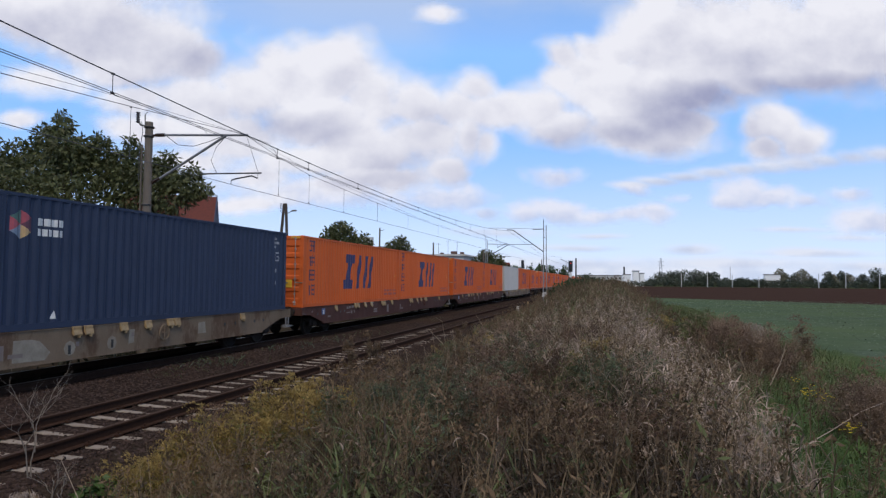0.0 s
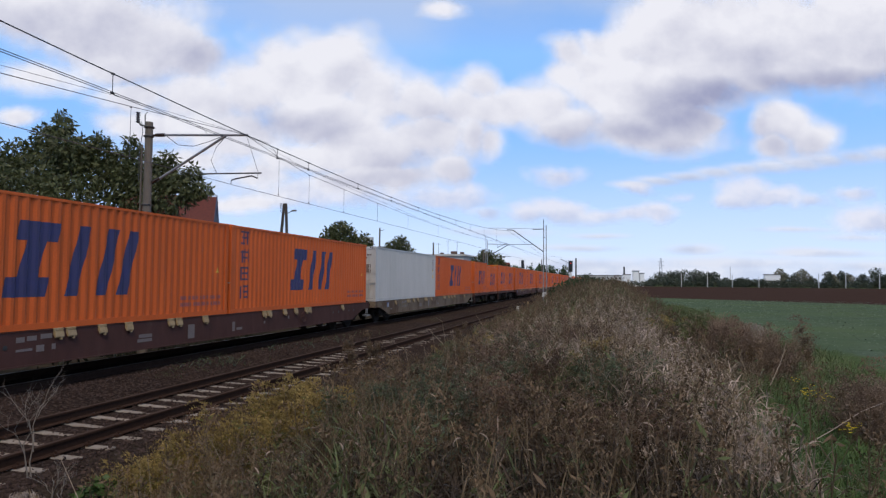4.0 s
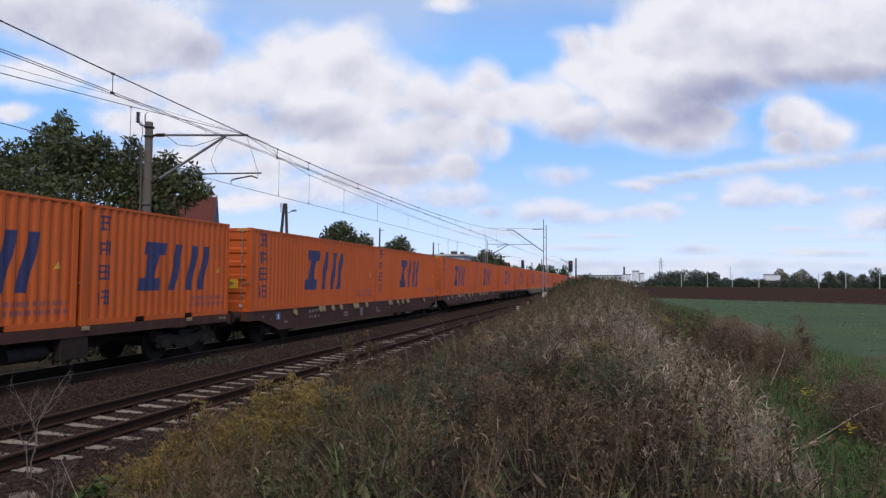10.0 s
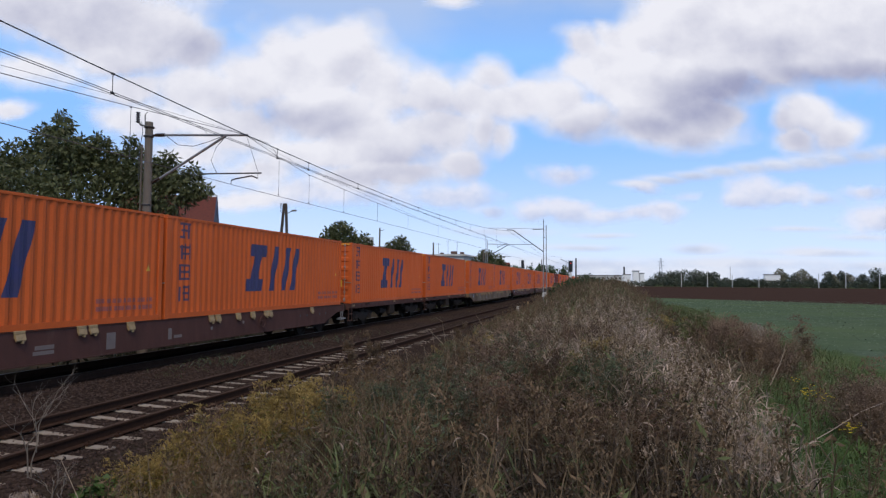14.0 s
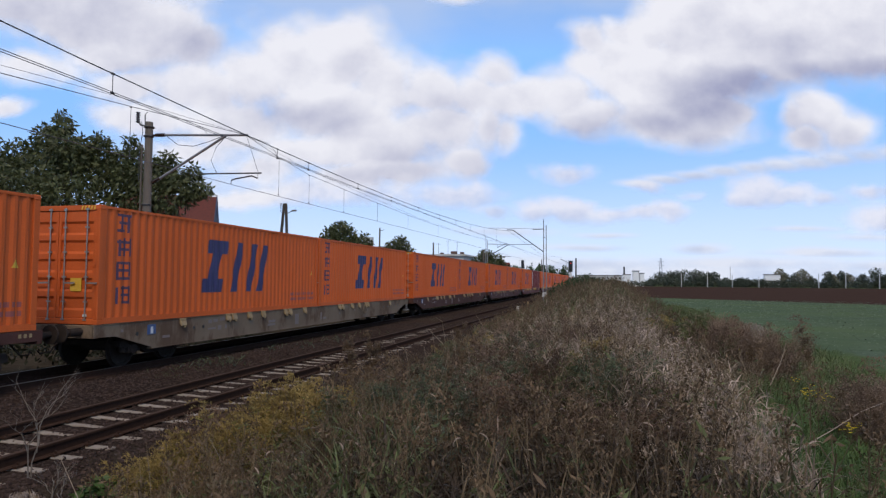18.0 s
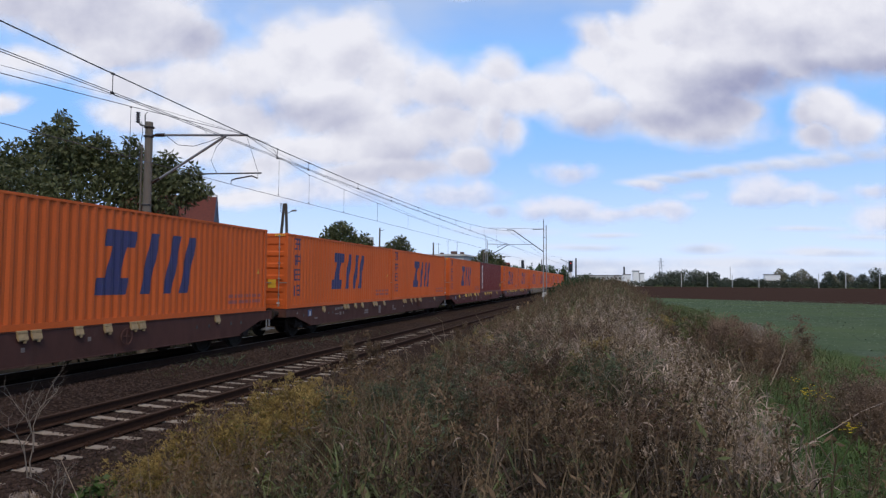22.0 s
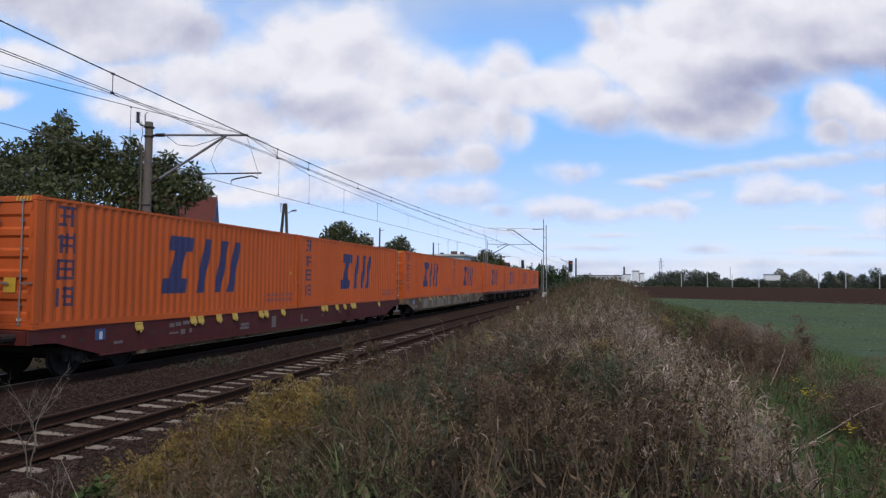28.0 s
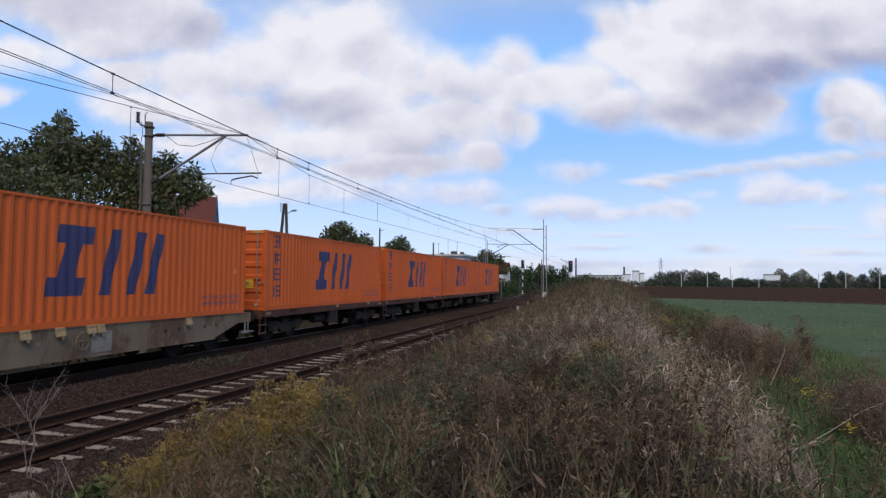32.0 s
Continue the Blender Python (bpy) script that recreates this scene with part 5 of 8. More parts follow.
def near_mast():
    w = thing("catenary_mast", "weathered round concrete catenary mast with steel bracket arm", "catenary mast", pose(-17.2, 21.5, 0))
    part("pole", Geo().tube([(0, 0, -1.1), (0, 0, 3.5), (0, 0, 8.3)], 0.19, 16, r1=0.14), MAST_CONCRETE, w, smooth=False)
    part("cable_duct", Geo().box(-0.205, -0.16, -0.17, -0.11, 0.0, 7.4), MAST_CONCRETE, w, "brown cable duct")
    for z in (5.1, 7.75, 8.1):
        n = 16
        ring = [(0.175 * math.cos(2 * math.pi * k / n), 0.175 * math.sin(2 * math.pi * k / n), z) for k in range(n + 1)]
        part("clamp", Geo().tube(ring, 0.03, 6, cap=False), DARK_STEEL, w)
    g = Geo().tube([(0.15, 0, 7.78), (0.3, 0, 7.78)], 0.04, 8)
    part("arm_insulator", insulator(g, (0.3, 0, 7.78), (0.72, 0, 7.77), 0.075), INSULATOR, w, "brown porcelain insulator")
    part("top_tube", Geo().tube([(0.72, 0, 7.77), (4.25, 0, 7.60)], 0.045, 10), GALV, w, "grey steel top tube")
    g = insulator(Geo(), (0.2, 0, 5.95), (0.55, 0, 6.1), 0.075)
    part("strut_insulator", g, INSULATOR, w)
    part("diagonal_strut", Geo().tube([(0.55, 0, 6.1), (3.35, 0, 7.62)], 0.05, 10), GALV, w, "grey steel diagonal strut")
    part("register_tube", Geo().tube([(2.3, 0, 6.22), (4.85, 0, 6.17)], 0.028, 8), DARK_STEEL, w)
    part("register_arm", Geo().tube([(4.72, 0, 6.17), (4.70, 0, 5.98), (4.45, 0, 6.08), (3.75, 0, 5.98), (3.62, 0, 5.93), (3.60, 0, 5.80)], 0.028, 8), DARK_STEEL, w)
    part("drop_wire", Geo().tube([(4.2, 0, 7.6), (4.72, 0, 6.2)], 0.008, 5), WIRE, w)
    part("drop_wire", Geo().tube([(3.35, 0, 7.6), (2.95, 0, 7.2), (2.75, 0, 6.7), (2.95, 0, 6.3), (3.05, 0, 6.2)], 0.010, 5), WIRE, w)
    part("bonding_cable", Geo().tube([(0.8, 0, 7.72), (1.3, 0, 7.36), (2.0, 0, 7.28), (2.7, 0, 7.45), (3.2, 0, 7.6)], 0.012, 5), WIRE, w)
    part("bonding_cable", Geo().tube([(-0.35, 0, 8.35), (-0.2, -0.1, 7.9), (-0.33, -0.1, 7.2), (-0.32, -0.1, 6.0)], 0.014, 5), WIRE, w)
    part("wire_bridge", Geo().tube([(2.0, 0, 8.05), (2.3, 0, 8.0), (2.6, 0, 7.7)], 0.008, 5), WIRE, w)
    g = Geo().tube([(-0.12, 0, 8.15), (-0.4, 0, 8.22)], 0.035, 8)
    part("top_bracket", g.tube([(-0.4, 0, 8.22), (-0.5, 0, 8.45)], 0.03, 8).tube([(-0.18, 0, 8.15), (-0.2, 0, 8.6), (-0.1, 0, 8.7)], 0.022, 6), DARK_STEEL, w)
    part("top_insulator", insulator(Geo(), (-0.52, 0, 8.3), (-0.52, 0, 8.75), 0.085, 5), INSULATOR, w, "dark porcelain insulator")
    return w


near_mast()


def lattice_mast(label, x, y, z0, top, arms, box=False):
    w = thing("catenary_mast", label, "catenary mast", pose(x, y, 0))
    for s in (-0.13, 0.13):
        part("leg", Geo().prism([(s * 1.15 - 0.03, z0), (s * 1.15 + 0.03, z0), (s * 0.75 + 0.03, top), (s * 0.75 - 0.03, top)], "y", -0.06, 0.06), GALV, w)
    for k in range(int((top - z0) / 0.9)):
        z = z0 + 0.3 + 0.9 * k
        part("batten", Geo().box(-0.11, 0.11, -0.05, -0.04, z, z + 0.03), GALV, w)
    for kind_p, pts, r in arms:
        part(kind_p, Geo().tube(pts, r, 8), DARK_STEEL if kind_p != "top_tube" else GALV, w)
    part("top_horn", Geo().tube([(-0.1, 0, top - 0.1), (-0.13, 0, top + 0.5)], 0.03, 6), DARK_STEEL, w)
    if box:
        part("base_plate", Geo().box(-0.19, 0.19, -0.2, -0.1, 1.0, 1.38, bev=0.02), PLASTER, w, "white number plate board")
    return w


lattice_mast("grey steel lattice mast with a bracket over the near track", -5.15, 54.5, -0.7, 6.95,
             [("bracket_strut", [(-0.1, 0, 4.72), (-2.65, 0, 6.55), (-3.15, 0, 6.58)], 0.04), ("top_tube", [(-0.1, 0, 6.62), (-1.0, 0, 6.6)], 0.04),
              ("top_wire", [(-0.1, 0, 6.62), (-4.65, 0, 6.75)], 0.012), ("register_tube", [(-0.9, 0, 5.34), (-3.95, 0, 5.36)], 0.02),
              ("register_arm", [(-3.95, 0, 5.36), (-4.0, 0, 5.1), (-3.15, 0, 5.42)], 0.018)], box=True)
lattice_mast("grey steel lattice mast beyond the train track", -16.2, 88.0, -0.9, 7.9,
             [("top_tube", [(0.2, 0, 7.3), (1.4, 0, 7.28)], 0.05), ("bracket_strut", [(0.2, 0, 5.6), (3.0, 0, 7.2)], 0.05), ("register_tube", [(1.2, 0, 5.6), (3.4, 0, 5.6)], 0.03)])


def wire(label, pts, r, name="overhead_wire"):
    ob = part(name, Geo().tube(pts, r, 5), WIRE)
    return tagged(ob, label, "overhead wire", group="overhead wires")


def sag(y):
    return 5.53 + 0.00112 * (y - 25) ** 2


NEAR_YS = [-12 + 3 * k for k in range(24)]
wire("dark messenger wire above the near track", [(NEAR_X, y, sag(min(y, 54))) for y in NEAR_YS if y <= 54] + [(-8.2, 54.5, 6.5), (-8.28, 85, 5.6), (-8.28, 120, 6.6)], 0.011)
for s in (-0.045, 0.045):
    wire("pair of dark contact wires above the near track", [(NEAR_X + s, -12, 5.50), (NEAR_X + s, 9, 5.47), (NEAR_X + s, 20, 5.39), (NEAR_X + s, 35, 5.38), (NEAR_X + s, 54, 5.36), (NEAR_X + s, 120, 5.4)], 0.007)
TRAIN_MESS = [(-12, 6.35), (0, 6.4), (11.5, 6.8), (15.6, 7.12), (21.5, 7.62), (24, 7.27), (26.8, 6.98), (33.4, 6.8), (44, 6.6), (58, 6.6), (75, 6.9), (88, 7.3), (120, 6.4)]
wire("dark messenger wire above the train track", [(-13.05, y, z) for y, z in TRAIN_MESS], 0.010)
wire("thin feeder wire above the train track", [(-13.4, -12, 6.6), (-13.3, 11.5, 7.05), (-13.2, 15, 7.3), (-13.1, 21.5, 7.64), (-13.1, 27, 7.2), (-13.1, 45, 6.7), (-13.1, 70, 6.7)], 0.006)
wire("dark contact wire above the train track", [(-13.1, -12, 5.70), (-13.1, 11.5, 5.71), (-13.5, 21.5, 5.76), (-13.1, 40, 5.72), (-13.0, 60, 5.74), (-13.0, 120, 5.7)], 0.010)
wire("thin jumper wire beside the mast", [(-13.05, 21.5, 7.62), (-11.6, 20.6, 7.05), (-9.9, 18.0, 6.2), (-8.28, 15.2, 5.43)], 0.007)


def dropper(x, y, z0, z1):
    g = Geo().tube([(x, y, z0), (x, y, z1)], 0.007, 5)
    for z in (z0, z1):
        g.tube([(x, y - 0.03, z), (x, y + 0.03, z)], 0.022, 6)
    tagged(part("dropper_wire", g, WIRE), "thin vertical dropper wire between two wires", "overhead wire", group="dropper wires")


for y in (9.4, 15.2, 17.0, 20.8, 24.3, 28.1, 31.8, 35.5, 39.5, 44, 49):
    dropper(NEAR_X, y, 5.40 if y > 12 else 5.47, sag(y))
for y, z in ((15.6, 7.12), (24.2, 7.24), (27, 6.97), (31, 6.86), (36, 6.75), (42, 6.63), (50, 6.6)):
    dropper(-13.1, y, 5.73, z)


# ---- signals, posts and poles ----
RED_LIGHT = glow("red signal lamp", (0.8, 0.03, 0.02), 0.1)


def colour_signal(label, x, y, z0, head0, head1, striped, lit):
    w = thing("railway_signal", label, "railway signal", pose(x, y, 0))
    n = 8 if striped else 1
    for k in range(n):
        a, b = z0 + (head0 - z0) * k / n, z0 + (head0 - z0) * (k + 1) / n
        part("post", Geo().tube([(0, 0, a), (0, 0, b)], 0.085, 10), (MARK_WHITE if k % 2 else MARK_BLACK) if striped else GALV, w)
    part("head", Geo().box(-0.26, 0.26, -0.12, 0.12, head0, head1, bev=0.06), MARK_BLACK, w, "black signal head")
    for k in range(3):
        z = head0 + (head1 - head0) * (0.22 + 0.28 * k)
        part("lens", Geo().tube([(0, -0.15, z), (0, -0.122, z)], 0.09, 12), RED_LIGHT if lit == k else GLASS, w)
        part("hood", Geo().tube([(0, -0.30, z + 0.1), (0, -0.12, z + 0.1)], 0.05, 8), MARK_BLACK, w)
    part("name_plate", Geo().box(-0.16, 0.16, -0.11, -0.09, head0 - 0.75, head0 - 0.15), MARK_WHITE, w, "white plate")
    part("ladder", Geo().box(-0.33, -0.29, 0.1, 0.13, z0, head1 + 0.1).box(-0.62, -0.58, 0.1, 0.13, z0, head1 + 0.1), GALV, w)
    return w


colour_signal("black colour-light signal on a black and white banded post", -16.0, 125, -0.9, 4.75, 6.3, True, -1)
colour_signal("black colour-light signal showing red beside the track", -5.05, 90, -0.5, 3.6, 5.1, False, 2)


def simple_pole(label, x, y, z0, z1, r, material, name="pole", arm=None):
    w = thing(name, label, "pole", pose(x, y, 0))
    part("shaft", Geo().tube([(0, 0, z0), (0, 0, z1)], r, 10, r1=r * 0.75), material, w)
    for pts in arm or ():
        part("arm", Geo().tube(pts, 0.04, 6), DARK_STEEL, w)
    return w


simple_pole("dark steel pole beside the signal", -4.38, 90.5, -0.4, 5.46, 0.13, DARK_STEEL)
simple_pole("thin grey pole with a short lamp arm", -5.25, 91, -0.3, 4.7, 0.04, GALV, arm=[[(0, 0, 4.7), (-0.95, 0, 5.25), (-1.25, 0, 5.32)]])
for x, y, z in ((-35.95, 100, 10.7), (-26.95, 100, 8.25), (-18.9, 100, 7.05), (-16.4, 165, 7.7)):
    simple_pole("dark grey concrete line pole", x, y, -1, z, 0.16, MAST_CONCRETE, arm=[[(0, 0, z - 0.5), (0.9, 0, z - 0.3)]] if x == -35.95 else None)


def a_frame_pole():
    w = thing("a_frame_pole", "dark tarred timber A-frame pole with a street lamp", "utility pole", pose(-25.4, 48, 0))
    part("leg", Geo().tube([(-0.85, 0, -0.9), (-0.06, 0, 8.4)], 0.15, 10, r1=0.11), TIMBER, w)
    part("leg", Geo().tube([(0.55, 0, -0.9), (0.10, 0, 8.4)], 0.15, 10, r1=0.11), TIMBER, w)
    part("crosspiece", Geo().box(-0.45, 0.45, -0.08, 0.08, 4.5, 4.7), TIMBER, w)
    part("lamp_arm", Geo().tube([(0.12, 0, 7.5), (0.5, 0, 7.72), (0.75, 0, 7.8)], 0.03, 6), GALV, w)
    part("lamp_head", Geo().box(0.62, 1.02, -0.1, 0.1, 7.74, 7.88, bev=0.04), GALV, w, "grey lamp head")
    for z in (7.7, 8.0, 8.25):
        part("insulator", insulator(Geo(), (-0.35, 0, z), (-0.35, 0, z + 0.18), 0.05, 3), INSULATOR, w)
        part("pin", Geo().tube([(0, 0, z - 0.05), (-0.35, 0, z - 0.02)], 0.02, 6), DARK_STEEL, w)
    return w


a_frame_pole()


def marker(label, x, y, h, plate, mt):
    w = thing("marker_post", label, "marker post", pose(x, y, 0))
    z = float(ground_z(x, y))
    part("shaft", Geo().tube([(0, 0, z - 0.2), (0, 0, h)], 0.04, 8), GALV, w)
    part("plate", Geo().box(-plate, plate, -0.06, -0.04, h - 0.5, h, bev=0.008), mt, w)
    return w


marker("small yellow and white trackside marker", -6.0, 50, 0.75, 0.06, CREAM)
marker("white trackside board beyond the train", -14.8, 92, 3.2, 0.3, MARK_WHITE)
marker("low pale kilometre post beside the track", -6.35, 47, 0.5, 0.10, PLASTER)


# ---- trees ----
def leaves(rnd, centres, count, size, droop=0.3, aspect=0.45):
    """Leaf cards of two triangles bent along the middle, scattered in the shells of clumps."""
    v, f = [], []
    c = np.array(centres, float)
    w = c[:, 3] ** 2
    pick = rnd.choice(len(c), count, p=w / w.sum())
    d = rnd.normal(size=(count, 3))
    d /= np.linalg.norm(d, axis=1)[:, None]
    rad = c[pick, 3:4] * (0.45 + 0.62 * rnd.random((count, 1)))
    p = c[pick, :3] + d * rad * np.array([1, 1, 0.8])
    a = rnd.normal(size=(count, 3)) + d * 0.8
    a[:, 2] -= droop * 1.5
    a /= np.linalg.norm(a, axis=1)[:, None]
    b = np.cross(a, rnd.normal(size=(count, 3)))
    b /= np.linalg.norm(b, axis=1)[:, None] + 1e-9
    s = size * (0.6 + 0.8 * rnd.random((count, 1)))
    q = [p, p + a * s * 0.5 + b * s * aspect * 0.5, p + a * s, p + a * s * 0.5 - b * s * aspect * 0.5]
    verts = np.stack(q, 1).reshape(-1, 3)
    faces = np.arange(count * 4).reshape(-1, 4)
    return verts, faces


def tree(label, x, y, z0, h, width, leaf, seed, count, size, trunk_h=0.28, clumps=16, flat=0.75, droop=0.3, group="", core=True, category="tree"):
    rnd = np.random.RandomState(seed)
    w = thing("tree", label, category, pose(x, y, z0), group)
    th = h * trunk_h
    g = Geo().tube([(0, 0, -0.3), (rnd.normal() * 0.05 * h * 0.2, 0, th), (0, 0, h * 0.7)], max(0.05, h * 0.022), 8, r1=h * 0.006)
    cs = []
    for k in range(clumps):
        ang = 2.4 * k + rnd.uniform(-0.4, 0.4)
        u = (k + 0.5) / clumps
        zz = th + (h - th) * (0.12 + 0.78 * u)
        env = math.sin(math.pi * min(1, 0.18 + 0.80 * u)) ** 0.7
        rr = width * 0.5 * env * rnd.uniform(0.45, 0.85)
        cr = width * 0.20 * rnd.uniform(0.75, 1.3) * (1.1 - 0.35 * u)
        cs.append((rr * math.cos(ang), rr * math.sin(ang), min(zz, h - cr * 0.6), cr))
        g.tube([(0, 0, th * 0.7 + (zz - th) * 0.45), (rr * 0.5 * math.cos(ang), rr * 0.5 * math.sin(ang), zz * 0.86), (rr * math.cos(ang), rr * math.sin(ang), zz)], h * 0.007, 5, r1=h * 0.002)
    cs.append((0, 0, h * 0.6, width * 0.24))
    part("trunk", g, BARK, w)
    vv, ff = leaves(rnd, cs, count, size, droop)
    vv[:, 2] = np.maximum(vv[:, 2], 0.15)
    cr = new("crown", arrays_mesh("crown", vv, ff, [leaf]))
    cr.parent = w
    return w


def big_tree():
    """The broad dark tree behind the mast, drooping compound leaves."""
    rnd = np.random.RandomState(11)
    w = thing("tree", "broad dark green walnut tree with drooping leaves", "tree", pose(-27.6, 31, -0.9))
    heads = [(-8.5, 0, 5.6, 2.3), (-8.0, 0, 7.6, 1.7), (-5.6, 1, 9.6, 1.8), (-3.9, 0, 11.2, 0.95), (-3.4, 0.5, 12.1, 0.5), (-3.2, 0, 10.2, 1.6), (-1.8, -1, 10.4, 1.3), (-0.9, 0, 9.2, 1.5),
             (-5.5, -2, 7.2, 2.3), (-3.0, -2, 7.6, 2.4), (-0.6, -2, 7.2, 2.0), (0.7, 0, 8.4, 1.4), (1.6, 0.4, 10.0, 0.7), (1.4, 0, 9.2, 0.8), (2.2, 0, 7.6, 1.5), (3.4, 0, 8.9, 1.2), (4.2, 0, 7.8, 1.5), (5.2, 0, 8.2, 1.1), (1.9, 0, 8.6, 1.2),
             (5.9, -0.3, 7.9, 0.6), (2.4, -1, 5.6, 1.6), (0, -2, 5.2, 2.3), (-3.5, -2, 5.0, 2.5), (-6.5, -1, 5.2, 2.4), (1.5, -1, 3.4, 2.0), (-2, -1, 3.2, 2.3), (-6, 0, 3.0, 2.4),
             (-6.1, 0, 10.4, 1.2), (-7.1, 0.3, 9.9, 1.0), (-2.6, 0, 10.0, 1.4), (-1.5, 0, 10.1, 1.1), (-0.5, 0, 10.3, 1.0), (0.5, 0, 9.4, 0.9), (1.0, 0, 9.9, 0.7), (3.8, 0, 8.9, 0.8), (-10.6, 0, 6.3, 1.5), (-10.8, 0, 4.5, 1.8), (-12.4, 0.5, 4.0, 2.0), (-12.6, 1, 6.6, 1.6), (-9.6, 0, 8.2, 1.0)]
    g = Geo().tube([(-1, 0.5, -0.3), (-0.8, 0.4, 2.0), (-1.5, 0.2, 5.0), (-3.0, 0, 9.0)], 0.32, 10, r1=0.06)
    for cx, cy, cz, r in heads:
        g.tube([(-0.9, 0.4, 1.8 + 0.15 * cz), (0.5 * cx - 0.4, 0.5 * cy, 0.65 * cz + 0.6), (cx, cy, cz)], 0.10, 6, r1=0.015)
        for k in range(3):
            d = rnd.normal(size=3)
            d /= np.linalg.norm(d)
            g.tube([(cx, cy, cz), (cx + d[0] * r * 0.9, cy + d[1] * r * 0.9, cz + abs(d[2]) * r * 0.9)], 0.025, 4, r1=0.006)
    part("trunk", g, BARK, w)
    vv, ff = leaves(rnd, heads, 52000, 0.29, 0.6, 0.38)
    cr = new("crown", arrays_mesh("crown", vv, ff, [TREE_LEAF]))
    cr.parent = w
    # sprigs that break the outline
    sv, sf = leaves(rnd, [(-3.3, 0.3, 12.5, 0.45), (-4.1, 0.2, 11.8, 0.5), (-9.0, 0, 9.0, 0.7), (1.6, 0.4, 10.5, 0.5), (6.5, -0.3, 7.9, 0.5), (4.0, 0, 9.7, 0.6), (-2.0, -1, 11.6, 0.5), (-7, 0, 9.6, 0.8), (-8.6, 0, 9.4, 0.6), (-0.4, 0, 11.0, 0.5), (5.6, 0, 9.0, 0.5), (1.2, 0.4, 11.0, 0.35)], 2600, 0.30, 0.6, 0.36)
    cr = tagged(new("sprig", arrays_mesh("sprig", sv, sf, [TREE_LEAF])), kind="stuff")
    cr.parent = w
    return w


big_tree()
tree("round dark green garden tree", -36.6, 85, -0.9, 11.2, 8.2, TREE_LEAF, 3, 9000, 0.45, clumps=20)
tree("round dark green garden tree", -33.6, 86, -0.9, 10.2, 5.0, TREE_LEAF, 33, 4000, 0.45, clumps=14)
tree("round dark green garden tree", -31.2, 95, -0.9, 9.9, 6.2, TREE_LEAF, 4, 6000, 0.45, clumps=20)
tree("mid green tree beside the tracks", -20.2, 110, -0.9, 8.6, 5.8, TREE_LEAF, 5, 5000, 0.45, clumps=18)
tree("mid green shrub tree behind the rails", -25.0, 105, -0.9, 6.5, 5.0, TREE_LEAF, 6, 2500, 0.45, clumps=12)
rt = random.Random(9)
for k in range(18):   # woods beyond the signals
    x = -44 + 1.75 * k + rt.uniform(-0.8, 0.8)
    y = 185 + rt.uniform(-10, 40)
    h = rt.uniform(6.0, 8.0) if k < 14 else rt.uniform(6.5, 9.0)
    tree("dark green tree in the woods beyond the signals", x, y, -0.9, h, rt.uniform(4, 6), TREE_LEAF_FAR, 40 + k, 900, 0.7, clumps=10, group="woods beyond the signals")
for k in range(12):   # shrubs close beyond the train track
    tree("low olive shrub beside the train track", -17.6 - rt.uniform(0, 2.0), 62 + 7.0 * k, -0.9, rt.uniform(2.4, 4.2), rt.uniform(3, 4.5), TREE_LEAF_FAR, 70 + k, 900, 0.35, trunk_h=0.12, clumps=9, group="lineside shrubs", category="shrub")


for k, (x, y, h, wd) in enumerate(((-4.6, 60, 1.5, 2.2), (-3.4, 63, 1.7, 2.6), (-2.3, 58, 1.2, 2.2), (-1.2, 64, 1.2, 2.4), (-4.2, 72, 2.0, 3.0), (-2.6, 76, 1.9, 3.0), (0.2, 66, 0.9, 2.0))):
    tree("low dark green shrub on the crest of the bank", x, y, float(ground_z(x, y)), h, wd, TREE_LEAF_FAR, 150 + k, 1100, 0.22, trunk_h=0.10, clumps=9, group="shrubs on the bank", category="shrub")


def conifer(x, y, h, seed):
    rnd = np.random.RandomState(seed)
    w = thing("conifer", "dark pointed conifer among the far woods", "tree", pose(x, y, -0.9), "far conifers")
    part("trunk", Geo().tube([(0, 0, 0), (0, 0, h * 0.9)], 0.16, 6, r1=0.04), BARK, w)
    cs = [(rnd.normal() * 0.3, rnd.normal() * 0.3, h * (0.15 + 0.8 * k / 7), (1 - k / 7.6) * h * 0.17 + 0.25) for k in range(8)]
    vv, ff = leaves(rnd, cs, 900, 0.6, 0.5)
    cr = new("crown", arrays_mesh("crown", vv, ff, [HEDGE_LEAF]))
    cr.parent = w


for k in range(22):
    x = -50 + 1.25 * k + rt.uniform(-0.6, 0.6)
    conifer(x, 230 + rt.uniform(-8, 25), rt.uniform(6.8, 9.8) if k > 6 else rt.uniform(8, 11), 100 + k)

# the long row of trees across the fields
FAR_ROW = [(27, 5.0, 6), (33, 10.0, 12), (38, 10.5, 12), (43, 11.0, 12), (48, 11.5, 13), (53, 11.5, 13), (58, 11, 12), (62, 10, 9), (66, 10.5, 8), (73, 6, 9), (80, 6.0, 9), (86, 5.5, 9), (93, 5.0, 10), (99, 5.0, 9),
           (104, 12.0, 10), (109, 9.5, 9), (115, 9.0, 9), (119, 12.2, 10), (125, 8, 8), (130, 10.5, 8), (136, 9, 8), (141, 11.0, 7), (145, 9.5, 8), (151, 9, 9), (156, 13.6, 10), (161, 9, 9), (168, 10, 11), (176, 9, 11), (185, 10, 12)]
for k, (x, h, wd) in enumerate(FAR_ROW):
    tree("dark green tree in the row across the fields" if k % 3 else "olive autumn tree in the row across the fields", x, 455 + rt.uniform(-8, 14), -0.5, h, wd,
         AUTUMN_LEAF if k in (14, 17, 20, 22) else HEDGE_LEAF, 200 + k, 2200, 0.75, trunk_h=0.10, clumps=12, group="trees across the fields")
rnd_h = np.random.RandomState(77)
